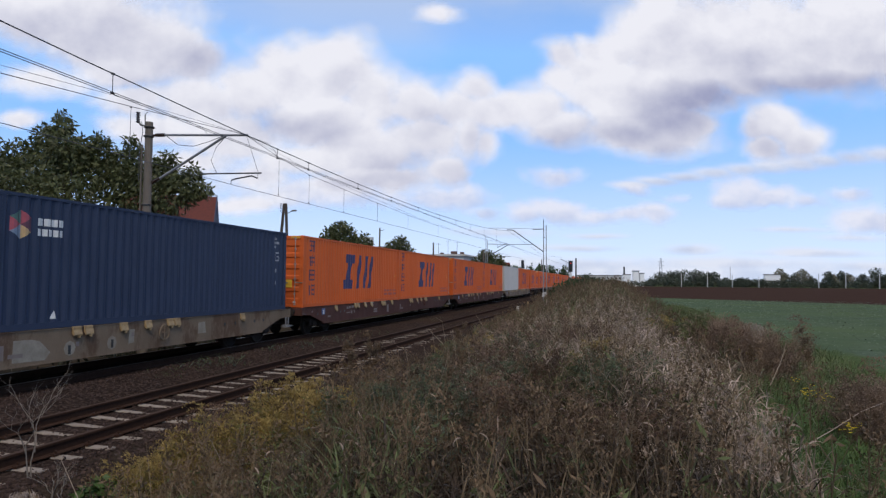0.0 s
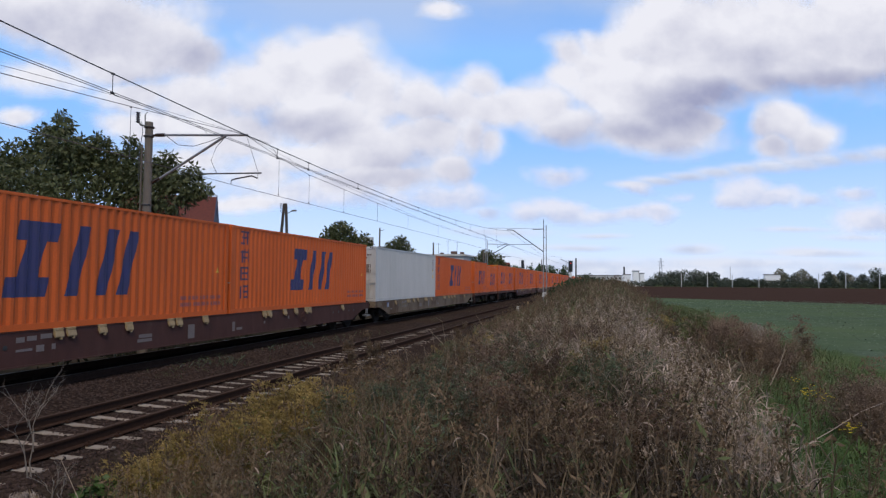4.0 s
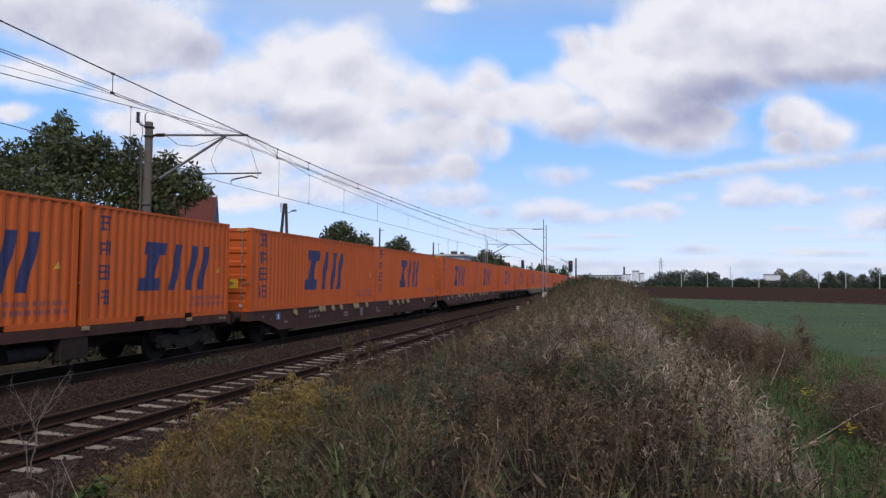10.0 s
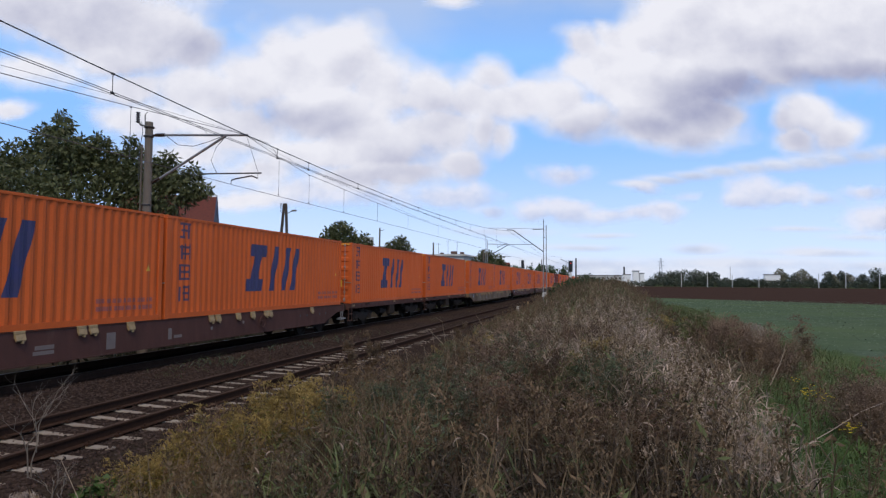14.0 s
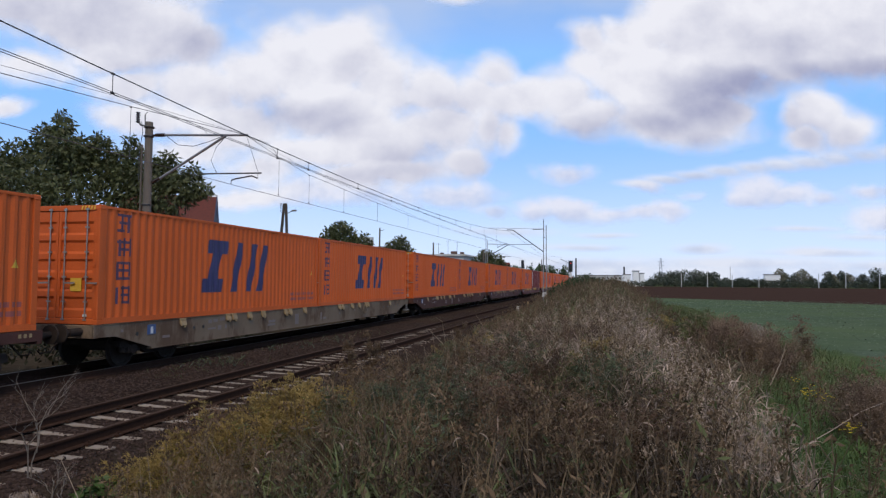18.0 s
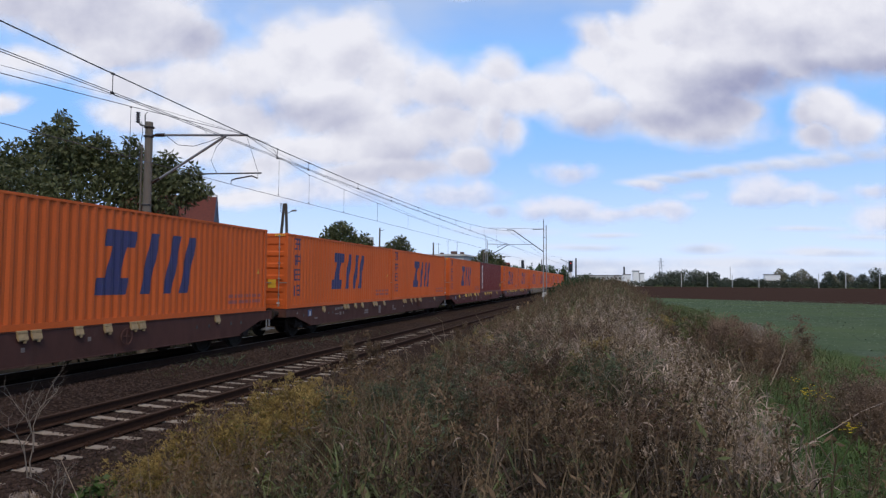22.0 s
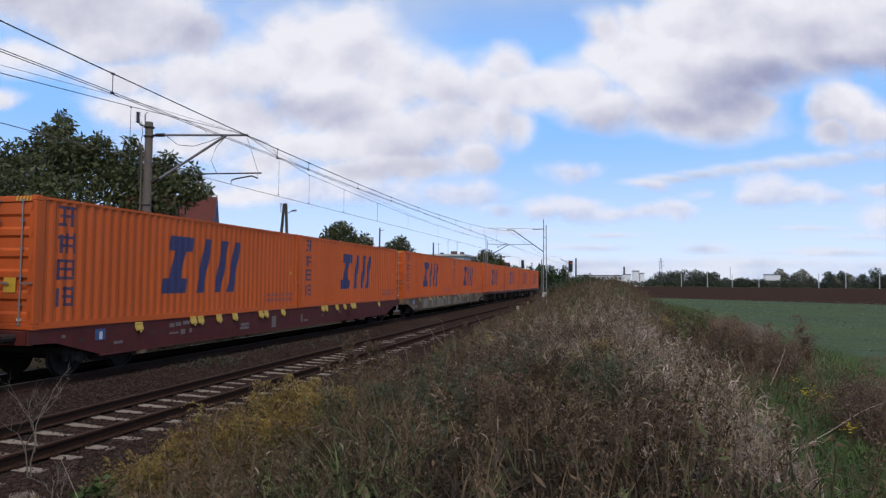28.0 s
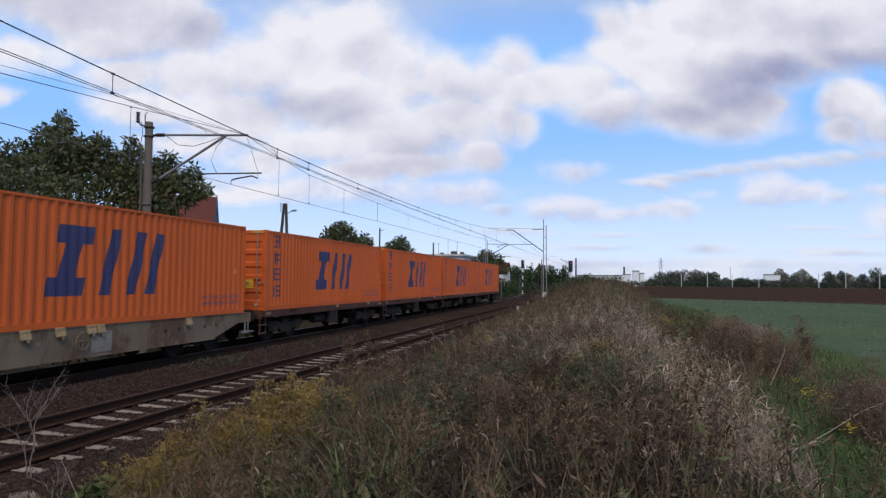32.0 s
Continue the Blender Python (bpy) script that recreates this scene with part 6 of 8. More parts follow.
hedge_c = [(24 + 1.6 * k, 448 + rnd_h.uniform(-3, 3), 0.9 + rnd_h.uniform(0, 1.9), 2.4) for k in range(112)]
hedge_c += [(-26 + 1.3 * k, 433 + rnd_h.uniform(-1, 1), 0.6 + rnd_h.uniform(0, 1.2), 1.7) for k in range(40)]
hedge_c += [(90 + 1.2 * k, 439 + rnd_h.uniform(-1, 1), 2.0 + rnd_h.uniform(0, 1.0), 2.2) for k in range(13)]
hedge_c += [(90 + 1.2 * k, 437 + rnd_h.uniform(-1, 1), 0.4, 1.6) for k in range(13)]
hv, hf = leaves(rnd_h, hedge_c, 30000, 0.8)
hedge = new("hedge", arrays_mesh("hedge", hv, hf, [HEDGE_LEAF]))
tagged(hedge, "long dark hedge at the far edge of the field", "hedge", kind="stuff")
low_c = [(-34 + 0.55 * k, 300 + rnd_h.uniform(-20, 60), 1.0 + rnd_h.uniform(0, 2.0), 2.4) for k in range(38)]
lv, lf = leaves(rnd_h, low_c, 5000, 0.9)
tagged(new("scrub", arrays_mesh("scrub", lv, lf, [HEDGE_LEAF])), "dull green scrub beyond the bank", "scrub", kind="stuff")
side_c = [(-18.5 - rnd_h.uniform(0, 8), 26 + 1.3 * k, -0.2 + rnd_h.uniform(0, 1.3), 1.2) for k in range(70)] + [(-17.6 - rnd_h.uniform(0, 2.5), 2 + 0.5 * k, -0.4 + rnd_h.uniform(0, 0.8), 0.9) for k in range(60)]
# near-black leaf colour stands in for the shade seen beneath the wagons
BRAMBLE_LEAF = leaf_mat("dark bramble leaves", (0.012, 0.014, 0.007), (0.028, 0.03, 0.014), trans=0.1)
sv2, sf2 = leaves(rnd_h, side_c, 34000, 0.19)
tagged(new("undergrowth", arrays_mesh("undergrowth", sv2, sf2, [BRAMBLE_LEAF])), "green undergrowth coloured shade-dark beyond the train track", "undergrowth", kind="stuff")

# ---- poles along the far line ----
for x, z in ((43.2, 7.6), (58.3, 9.4), (72.4, 7.1), (87.3, 6.2), (119.8, 8.0), (134.0, 7.5), (151.5, 7.5), (78, 13.0)):
    simple_pole("grey concrete mast along the far line", x, 430 if x != 78 else 470, -0.6, z, 0.26 if x != 78 else 0.2, PLASTER, name="line_mast")


# ---- buildings ----
def house(label, x, y, wx, dy, eave, ridge, wall_m, roof_m, ridge_axis="x", gable_m=None, chimney=True, turn=0):
    w = thing("house", label, "house", pose(x, y, -0.9, 0, 0, turn))
    g = Geo().box(-wx / 2, wx / 2, -dy / 2, dy / 2, 0, eave)
    part("wall", g, wall_m, w)
    o = 0.35
    if ridge_axis == "x":
        for s in (-1, 1):
            g = Geo().prism([(s * (dy / 2 + o), eave - 0.15), (0, ridge), (0, ridge + 0.18), (s * (dy / 2 + o), eave + 0.05)], "x", -wx / 2 - o, wx / 2 + o)
            part("roof", g, roof_m, w)
        gb = Geo().prism([(-dy / 2, eave), (dy / 2, eave), (0, ridge - 0.03)], "x", -wx / 2, -wx / 2 + 0.2).prism([(-dy / 2, eave), (dy / 2, eave), (0, ridge - 0.03)], "x", wx / 2 - 0.2, wx / 2)
        part("gable", gb, gable_m or wall_m, w)
    else:
        for s in (-1, 1):
            g = Geo().prism([(s * (wx / 2 + o), eave - 0.15), (0, ridge), (0, ridge + 0.18), (s * (wx / 2 + o), eave + 0.05)], "y", -dy / 2 - o, dy / 2 + o)
            part("roof", g, roof_m, w)
        gb = Geo().prism([(-wx / 2, eave), (wx / 2, eave), (0, ridge - 0.03)], "y", -dy / 2, -dy / 2 + 0.2).prism([(-wx / 2, eave), (wx / 2, eave), (0, ridge - 0.03)], "y", dy / 2 - 0.2, dy / 2)
        part("gable", gb, gable_m or wall_m, w)
    if chimney:
        part("chimney", Geo().box(wx * 0.12, wx * 0.12 + 0.55, -0.3, 0.3, ridge - 1.0, ridge + 0.9), PLASTER, w)
    for k in range(max(2, int(wx / 3))):
        xx = -wx / 2 + (k + 0.5) * wx / max(2, int(wx / 3))
        win = part("window", Geo().box(xx - 0.55, xx + 0.55, -dy / 2 - 0.03, -dy / 2 + 0.02, eave * 0.35, eave * 0.35 + 1.3), PLASTER_WHITE, w)
        part("pane", Geo().box(xx - 0.47, xx + 0.47, -dy / 2 - 0.045, -dy / 2 - 0.031, eave * 0.35 + 0.08, eave * 0.35 + 1.22), GLASS, win)
    return w


def red_house():
    """Steep red roof with a dark blue gable edge, partly behind the tree."""
    w = house("house with a steep red tiled roof and dark blue gable", -49.4, 65.7, 9.5, 9.0, 6.3, 12.65, PLASTER, ROOF_RED, "x", GABLE_BLUE, chimney=False, turn=27)
    part("gable_boards", Geo().prism([(-4.95, 6.3), (4.95, 6.3), (0.0, 12.98)], "x", 5.11, 5.2), GABLE_BLUE, w, "dark blue boarded gable")
    part("chimney", Geo().box(3.2, 3.7, -0.3, 0.3, 12.0, 13.6), ROOF_RED, w)
    part("chimney_cowl", Geo().tube([(3.45, 0, 13.6), (3.45, 0, 14.6)], 0.14, 8, r1=0.04), DARK_STEEL, w)
    return w


red_house()


def flat_block(label, x0, x1, y0, y1, z1, bits, plain=False):
    w = thing("building", label, "building", pose(0, 0, 0))
    part("wall", Geo().box(x0, x1, y0, y1, -1.0, z1), PLASTER_WHITE if plain else PLASTER, w)
    part("roof", Geo().box(x0 - 0.3, x1 + 0.3, y0 - 0.3, y1 + 0.3, z1, z1 + 0.35), PLASTER if len(bits) > 2 else MAST_CONCRETE, w)
    for a, b, h in bits:
        part("chimney", Geo().box(a, b, y0 + 1, y0 + 2.2, z1 + 0.35, z1 + h), PLASTER if h > 1.5 else BRICK_DARK, w)
    n = 0 if plain else int((x1 - x0) / 2.5)
    for k in range(n):
        xx = x0 + (k + 0.5) * (x1 - x0) / n
        win = part("window", Geo().box(xx - 0.7, xx + 0.7, y0 - 0.04, y0 + 0.02, z1 - 2.2, z1 - 0.8), PLASTER_WHITE, w)
        part("pane", Geo().box(xx - 0.6, xx + 0.6, y0 - 0.055, y0 - 0.041, z1 - 2.1, z1 - 0.9), GLASS, win)
    return w


flat_block("pale flat-roofed house behind the train", -47.3, -40.5, 120, 130, 8.4, [(-46.9, -45.2, 2.3)])
blk = flat_block("long pale flat-roofed block with aerials", -35.6, -26.4, 120, 132, 6.9, [(-31.3, -30.8, 0.7), (-29.2, -28.2, 0.95), (-27.4, -26.8, 0.8)])
for x, h in ((-32.1, 2.3), (-30.2, 2.9), (-28.4, 2.6)):
    part("aerial", Geo().tube([(x, 123, 7.2), (x, 123, 7.2 + h)], 0.035, 5).tube([(x - 0.5, 123, 7.0 + h), (x + 0.5, 123, 7.0 + h)], 0.02, 4), DARK_STEEL, blk)
house("distant house with a dull red roof", -26.6, 162, 4.6, 6.0, 5.0, 7.6, PLASTER, ROOF_RED, "x")
house("distant house with an orange red roof", -36.0, 175, 8.0, 7.0, 4.4, 7.0, PLASTER, ROOF_FAR, "x")
flat_block("long low grey industrial hall far away", -21, 8.0, 440, 470, 6.3, [])
flat_block("white industrial building far across the fields", 8.4, 13.3, 438, 439.5, 6.9, [], True)
flat_block("white silo building far across the fields", 14.9, 18.8, 446, 455, 9.4, [], True)
flat_block("small white building far across the fields", 19.2, 22.0, 446, 455, 7.9, [], True)
flat_block("bright white warehouse beyond the trees", 93.2, 102.2, 443.0, 445.5, 7.5, [], True)
simple_pole("dark factory chimney far away", 9.4, 445, 0, 12.3, 0.7, DARK_STEEL, name="factory_chimney")


def pylon():
    w = thing("pylon", "grey steel lattice pylon on the horizon", "pylon", pose(55, 760, -1))
    for sx in (-1, 1):
        for sy in (-1, 1):
            part("leg", Geo().tube([(sx * 2.4, sy * 2.4, 0), (sx * 0.4, sy * 0.4, 30)], 0.22, 5), GALV, w)
    for z in (6, 12, 18, 23, 27):
        k = 2.4 - z / 15
        part("brace", Geo().tube([(-k, -k, z), (k, -k, z + 3)], 0.12, 4).tube([(k, -k, z), (-k, -k, z + 3)], 0.12, 4), GALV, w)
    for z in (22, 26):
        part("cross_arm", Geo().tube([(-4, 0, z), (4, 0, z)], 0.18, 5), GALV, w)


pylon()


# ---- vegetation on the bank ----
rv = np.random.RandomState(21)


def patch(x, y, s, ph):
    """Slow variation over the bank, 0 to 1."""
    return 0.5 + 0.25 * np.sin(x * s + ph + 0.6 * np.sin(y * s * 0.7 + ph)) + 0.25 * np.sin(y * s * 0.8 - ph * 1.7 + 0.8 * np.sin(x * s * 1.3))


def blades(x, y, h, w, lean, curl):
    """Bent tapering blades, three quads each."""
    n = len(x)
    z = ground_z(x, y) - 0.03
    a = rv.uniform(0, 2 * np.pi, n)
    d = np.stack([np.cos(a), np.sin(a), 0 * a], 1)
    s = np.stack([-np.sin(a), np.cos(a), 0 * a], 1)
    base = np.stack([x, y, z], 1)
    rows = []
    for t, ww in ((0, 1.0), (0.4, 0.85), (0.75, 0.6), (1.0, 0.12)):
        out = (lean * t + curl * t * t)[:, None] * d * h[:, None]
        up = (h * (t - 0.55 * np.clip(curl, 0, 1.2) * t * t * t))[:, None] * np.array([0, 0, 1.0])
        c = base + out + up
        rows += [c - s * (w * ww)[:, None] * 0.5, c + s * (w * ww)[:, None] * 0.5]
    v = np.stack(rows, 1).reshape(-1, 3)
    o = np.arange(n)[:, None] * 8
    f = np.concatenate([o + np.array([[0, 1, 3, 2]]), o + np.array([[2, 3, 5, 4]]), o + np.array([[4, 5, 7, 6]])], 1).reshape(-1, 4)
    return v, f


def scatter(n, x0, x1, y0, y1, power=1.0):
    """Places on the bank, denser towards the viewer."""
    x = rv.uniform(x0, x1, n)
    y = y0 + (y1 - y0) * rv.random(n) ** power
    return x, y


def keep(x, y, mask):
    far = np.hypot(x, y) > 3.4
    m = mask & far
    return x[m], y[m]


def edge_left(y):
    """Where the weeds meet the ballast."""
    return -5.75 - 0.6 * np.clip((y - 17) / 18, 0, 1) + 0.25 * np.sin(0.7 * y) + 0.2 * np.sin(1.9 * y)


def edge_right(y):
    return 1.05 + 0.13 * np.clip(y - 5, 0, 9) + 0.02 * np.clip(y - 14, 0, 60) + 0.25 * np.sin(0.9 * y + 1) + 0.18 * np.sin(2.3 * y)


def reed_band(x, y):
    """Where the bleached reeds stand on the bank."""
    core = np.exp(-((x - 1.75 + 0.085 * np.minimum(y, 22)) / (0.8 + 0.02 * y)) ** 2)
    wide = 0.9 * np.exp(-((x + 0.1) / 1.8) ** 2) * np.clip((y - 8) / 3, 0, 1) * np.clip((26 - y) / 8, 0.3, 1)
    return np.maximum(core * np.clip((24 - y) / 10, 0.25, 1), wide) * np.clip((y - 4.8) / 1.4, 0.0, 1)


def grass_layer(name, label, material, n, spec, where, power=1.6, y1=75):
    x, y = scatter(n, -6.9, 3.6, 2.6, y1, power)
    x, y = keep(x, y, (rv.random(n) < where(x, y) * (0.25 + 0.95 * patch(x, y, 3.4, 1.3 * len(name)))) & (x > edge_left(y)) & (x < edge_right(y) + 0.3))
    m = len(x)
    hmul = 0.55 + 0.9 * patch(x, y, 2.6, 0.9 + len(name)) * patch(x, y, 1.2, 2.2) ** 0.5 + 0.3 * (rv.random(m) - 0.5)
    near_foot = np.clip((x - edge_left(y)) / 1.0, 0.35 + 0.4 * np.clip((y - 17) / 18, 0, 1), 1)
    h = rv.uniform(spec[0], spec[1], m) * hmul * near_foot
    wide = rv.uniform(spec[2], spec[3], m) * (1 + np.clip(y - 12, 0, 60) / 22)
    v, f = blades(x, y, h, wide, rv.uniform(-0.1, spec[4], m), rv.uniform(0, spec[5], m))
    ob = new(name, arrays_mesh(name, v, f, [material]))
    return tagged(ob, label, "grass", kind="stuff")


grass_layer("dry_grass", "dense dry brown grass on the bank", GRASS_DRY, 80000, (0.30, 0.80, 0.010, 0.020, 0.5, 0.9), lambda x, y: (0.25 + 0.6 * patch(x, y, 1.1, 0.4)) * (0.06 + 0.94 * np.clip(np.clip((x - 0.2) / 0.8, 0, 1) * np.clip((y - 5.5) / 3, 0.1, 1) + np.clip((y - 8) / 9, 0, 1), 0, 1)))
grass_layer("brown_stalks", "thin dark brown weed stalks on the bank", STEM_BROWN, 50000, (0.35, 0.95, 0.006, 0.014, 0.45, 0.6), lambda x, y: (0.5 + 0.5 * patch(x, y, 0.9, 2.0)) * (1.0 - 0.5 * reed_band(x, y)) * (0.55 + 0.3 * np.clip((y - 6) / 6, 0, 1)))
grass_layer("olive_weeds", "olive green grass among the dry weeds", GRASS_OLIVE, 85000, (0.25, 0.65, 0.012, 0.026, 0.55, 1.0), lambda x, y: 0.12 + 0.8 * np.clip((y - 13) / 10, 0, 1) + 0.7 * patch(x, y, 0.8, 4.1) ** 1.3 * np.where(x > -1.5, np.clip((y - 5) / 4, 0.15, 1), 1) + 0.35 * np.clip((-1.2 - x) / 2, 0, 1) * np.clip((16 - y) / 8, 0, 1) + 0.9 * np.clip((edge_left(y) + 3.0 - x) / 1.5, 0, 1) * np.clip((y - 11) / 5, 0, 1))
grass_layer("bleached_reed_grass", "bleached curled reed grass leaves", GRASS_PALE, 130000, (0.40, 0.85, 0.011, 0.022, 0.35, 1.0),
            lambda x, y: (reed_band(x, y) * 1.05 * (0.2 + 0.8 * np.clip((20 - y) / 8, -0.22, 1)) + 0.02 * patch(x, y, 1.5, 1.0) * np.clip((y - 6) / 3, 0, 1)) * np.clip(patch(x, y, 2.2, 5.1) * 2 - 0.1, 0.25, 1))
grass_layer("withered_leaves", "brown withered weeds coloured shade-dark in the foreground", STEM_DARK, 70000, (0.25, 0.60, 0.010, 0.026, 0.6, 1.0), lambda x, y: np.clip((10 - y) / 4, 0.08, 1) * np.clip((1.2 - x) / 0.8, 0.12, 1), y1=40)
grass_layer("green_tufts", "dull green grass blades in the foreground", GRASS_BLADE, 30000, (0.30, 0.62, 0.008, 0.016, 0.5, 0.9), lambda x, y: np.clip((9 - y) / 3, 0.06, 1) * np.clip((-0.9 - x) / 0.8, 0.08, 1) * np.clip(patch(x, y, 1.9, 0.6) * 2 - 0.6, 0, 1))


grass_layer("straw_blades", "thin pale upright straw on the bank", STRAW, 48000, (0.55, 0.98, 0.007, 0.013, 0.3, 0.5), lambda x, y: np.clip((y - 7) / 5, 0.03, 1) * np.clip((22 - y) / 8, 0.08, 1) * 0.7 * np.clip((x + 4.6) / 1.5, 0, 1) * np.clip(1.8 * patch(x, y, 1.6, 2.9) - 0.3, 0.05, 1), y1=60)


grass_layer("edge_grass", "grey green grass along the foot of the bank", GRASS_BLADE, 60000, (0.30, 0.70, 0.009, 0.018, 0.4, 0.9),
            lambda x, y: np.clip((y - 10) / 4, 0, 1) * np.clip((edge_left(y) + 2.8 - x) / 1.6, 0, 1) * np.clip(1.7 * patch(x, y, 0.9, 1.1), 0.35, 1), power=1.2, y1=62)


def curled_leaves(name, label, material, n, where, lo, hi, wide, y1=30):
    """Withered ribbons that rise from the weeds, arch over and hang."""
    x, y = scatter(n, -5.2, 3.4, 4.6, y1, 1.5)
    x, y = keep(x, y, (rv.random(n) < where(x, y)) & (x > edge_left(y) + 0.4) & (x < edge_right(y) + 0.2))
    k = len(x)
    ln = rv.uniform(lo, hi, k) * np.clip(y / 10, 0.55, 1)
    a = rv.uniform(0, 2 * np.pi, k)
    d = np.stack([np.cos(a), np.sin(a), 0 * a], 1)
    sd = np.stack([-np.sin(a), np.cos(a), 0 * a], 1)
    up = np.array([0, 0, 1.0])
    p = np.stack([x, y, ground_z(x, y) + rv.uniform(0.05, 0.62, k)], 1)
    pitch = rv.uniform(0.9, 1.6, k)
    bend = rv.uniform(0.05, 0.75, k)
    w = rv.uniform(*wide, k) * (1 + np.clip(y - 12, 0, 60) / 25)
    rows, segs = [], 6
    for i in range(segs + 1):
        t = i / segs
        tw = (a * 3 + 2.2 * t)[:, None]
        q = sd * np.cos(tw) + up * np.sin(tw) * 0.8
        ww = (w * (0.45 + 2.0 * t * (1 - t)) * (1 - t ** 4) + 0.001)[:, None] * 0.5
        rows += [p - q * ww, p + q * ww]
        p = p + (d * np.cos(pitch)[:, None] + up * np.sin(pitch)[:, None]) * (ln / segs)[:, None]
        pitch = pitch - bend
    v = np.stack(rows, 1).reshape(-1, 3)
    o = np.arange(k)[:, None] * (2 * segs + 2)
    f = np.concatenate([o + np.array([[2 * i, 2 * i + 1, 2 * i + 3, 2 * i + 2]]) for i in range(segs)], 1).reshape(-1, 4)
    return tagged(new(name, arrays_mesh(name, v, f, [material])), label, "dry leaves", kind="stuff")


curled_leaves("curled_reed_leaves", "bleached curled leaves hanging among the weeds", GRASS_PALE, 42000,
              lambda x, y: np.clip(reed_band(x, y) * (0.3 + 0.9 * patch(x, y, 2.1, 0.8)) + 0.03, 0, 1), 0.16, 0.40, (0.009, 0.022))
curled_leaves("brown_curled_leaves", "brown curled leaves hanging among the weeds", GRASS_DRY, 26000,
              lambda x, y: np.clip(0.8 * reed_band(x, y) + 0.22 * patch(x, y, 1.7, 2.8) * np.clip((y - 6.5) / 2, 0, 1), 0, 1), 0.14, 0.36, (0.009, 0.022))


def short_grass(n):
    """Low grass where the viewer stands."""
    x, y = rv.uniform(-5.4, 3.2, n), rv.uniform(-12, 4.6, n)
    m = x < 1.4 + 0.5 * patch(x, y, 1.1, 0.3)
    x, y = x[m], y[m]
    k = len(x)
    v, f = blades(x, y, rv.uniform(0.05, 0.20, k), rv.uniform(0.008, 0.016, k), rv.uniform(0, 0.7, k), rv.uniform(0, 1.0, k))
    mi = np.repeat((rv.random(k) < patch(x, y, 1.6, 1.9)).astype(np.int32), 3)
    tagged(new("short_grass", arrays_mesh("short_grass", v, f, [GRASS_OLIVE, GRASS_DRY], mi)), "short trodden olive and dry grass", "grass", kind="stuff")


short_grass(42000)


def green_strip():
    n = 150000
    x = 1.0 + 7.1 * rv.random(n) ** 1.3
    y = 5 + 70 * rv.random(n) ** 1.8
    m = (rv.random(n) < np.clip((x - edge_right(y) + 0.3) / 0.5, 0, 1) * np.clip(1.6 * patch(x, y, 0.9, 3.3), 0.3, 1) * np.clip((8.6 - x) / 2.5, 0.06, 1)) & (x < 8.3 + 0.5 * np.sin(y))
    x, y = x[m], y[m]
    k = len(x)
    v, f = blades(x, y, rv.uniform(0.14, 0.42, k) * (0.6 + 0.8 * patch(x, y, 1.7, 2.0)), rv.uniform(0.007, 0.014, k) * (1 + np.clip(y - 12, 0, 60) / 20), rv.uniform(0, 0.5, k), rv.uniform(0, 0.9, k))
    mi = np.repeat((rv.random(k) < np.clip((y - 10) / 7, 0.05, 0.85)).astype(np.int32), 3)
    tagged(new("green_grass", arrays_mesh("green_grass", v, f, [GRASS_GREEN, GRASS_OLIVE], mi)), "fresh green grass strip beside the field", "grass", kind="stuff")


green_strip()


def crop_rows():
    """Young leafy crop near the bank."""
    n = 22000
    x = 5.2 + 37 * rv.random(n) ** 1.3
    y = 8 + 105 * rv.random(n) ** 1.2
    m = (x + 0.06 * y > 10.2 + 0.6 * np.sin(0.8 * y)) & (rv.random(n) < 0.25 + 0.75 * patch(x, y, 0.9, 1.1))
    x, y = x[m], y[m]
    k = len(x)
    v, f = blades(x, y, rv.uniform(0.04, 0.09, k), rv.uniform(0.05, 0.12, k) * (1 + y / 60), rv.uniform(0.8, 2.0, k), rv.uniform(0.2, 1.0, k))
    cm = leaf_mat("blue green crop leaves", (0.10, 0.135, 0.088), (0.145, 0.185, 0.118), trans=0.4)
    tagged(new("crop_plants", arrays_mesh("crop_plants", v, f, [cm])), "low blue green crop plants in the field", "crop", kind="stuff")


crop_rows()


class Sprout:
    """A plant template: strips for stems and small cards for leaves or seeds."""

    def __init__(self):
        self.v, self.f, self.m = [], [], []

    def strip(self, pts, w0, w1, mi):
        n = len(self.v)
        d = Vector(pts[-1]) - Vector(pts[0])
        s = d.cross(Vector((0.3, 0.7, 0.2))).normalized()
        t = d.cross(s).normalized()
        for q in (s, t):
            n = len(self.v)
            for i, p in enumerate(pts):
                w = w0 + (w1 - w0) * i / (len(pts) - 1)
                self.v += [tuple(Vector(p) - q * w * 0.5), tuple(Vector(p) + q * w * 0.5)]
            for i in range(len(pts) - 1):
                self.f.append((n + 2 * i, n + 2 * i + 1, n + 2 * i + 3, n + 2 * i + 2))
                self.m.append(mi)

    def card(self, p, d, w, mi, rnd):
        d = Vector(d)
        s = d.cross(Vector((rnd.gauss(0, 1), rnd.gauss(0, 1), rnd.gauss(0, 1)))).normalized() * w * 0.5
        n = len(self.v)
        p = Vector(p)
        self.v += [tuple(p), tuple(p + d * 0.5 + s), tuple(p + d), tuple(p + d * 0.5 - s)]
        self.f.append((n, n + 1, n + 2, n + 3))
        self.m.append(mi)

    def arrays(self):
        return np.array(self.v), np.array(self.f), np.array(self.m)


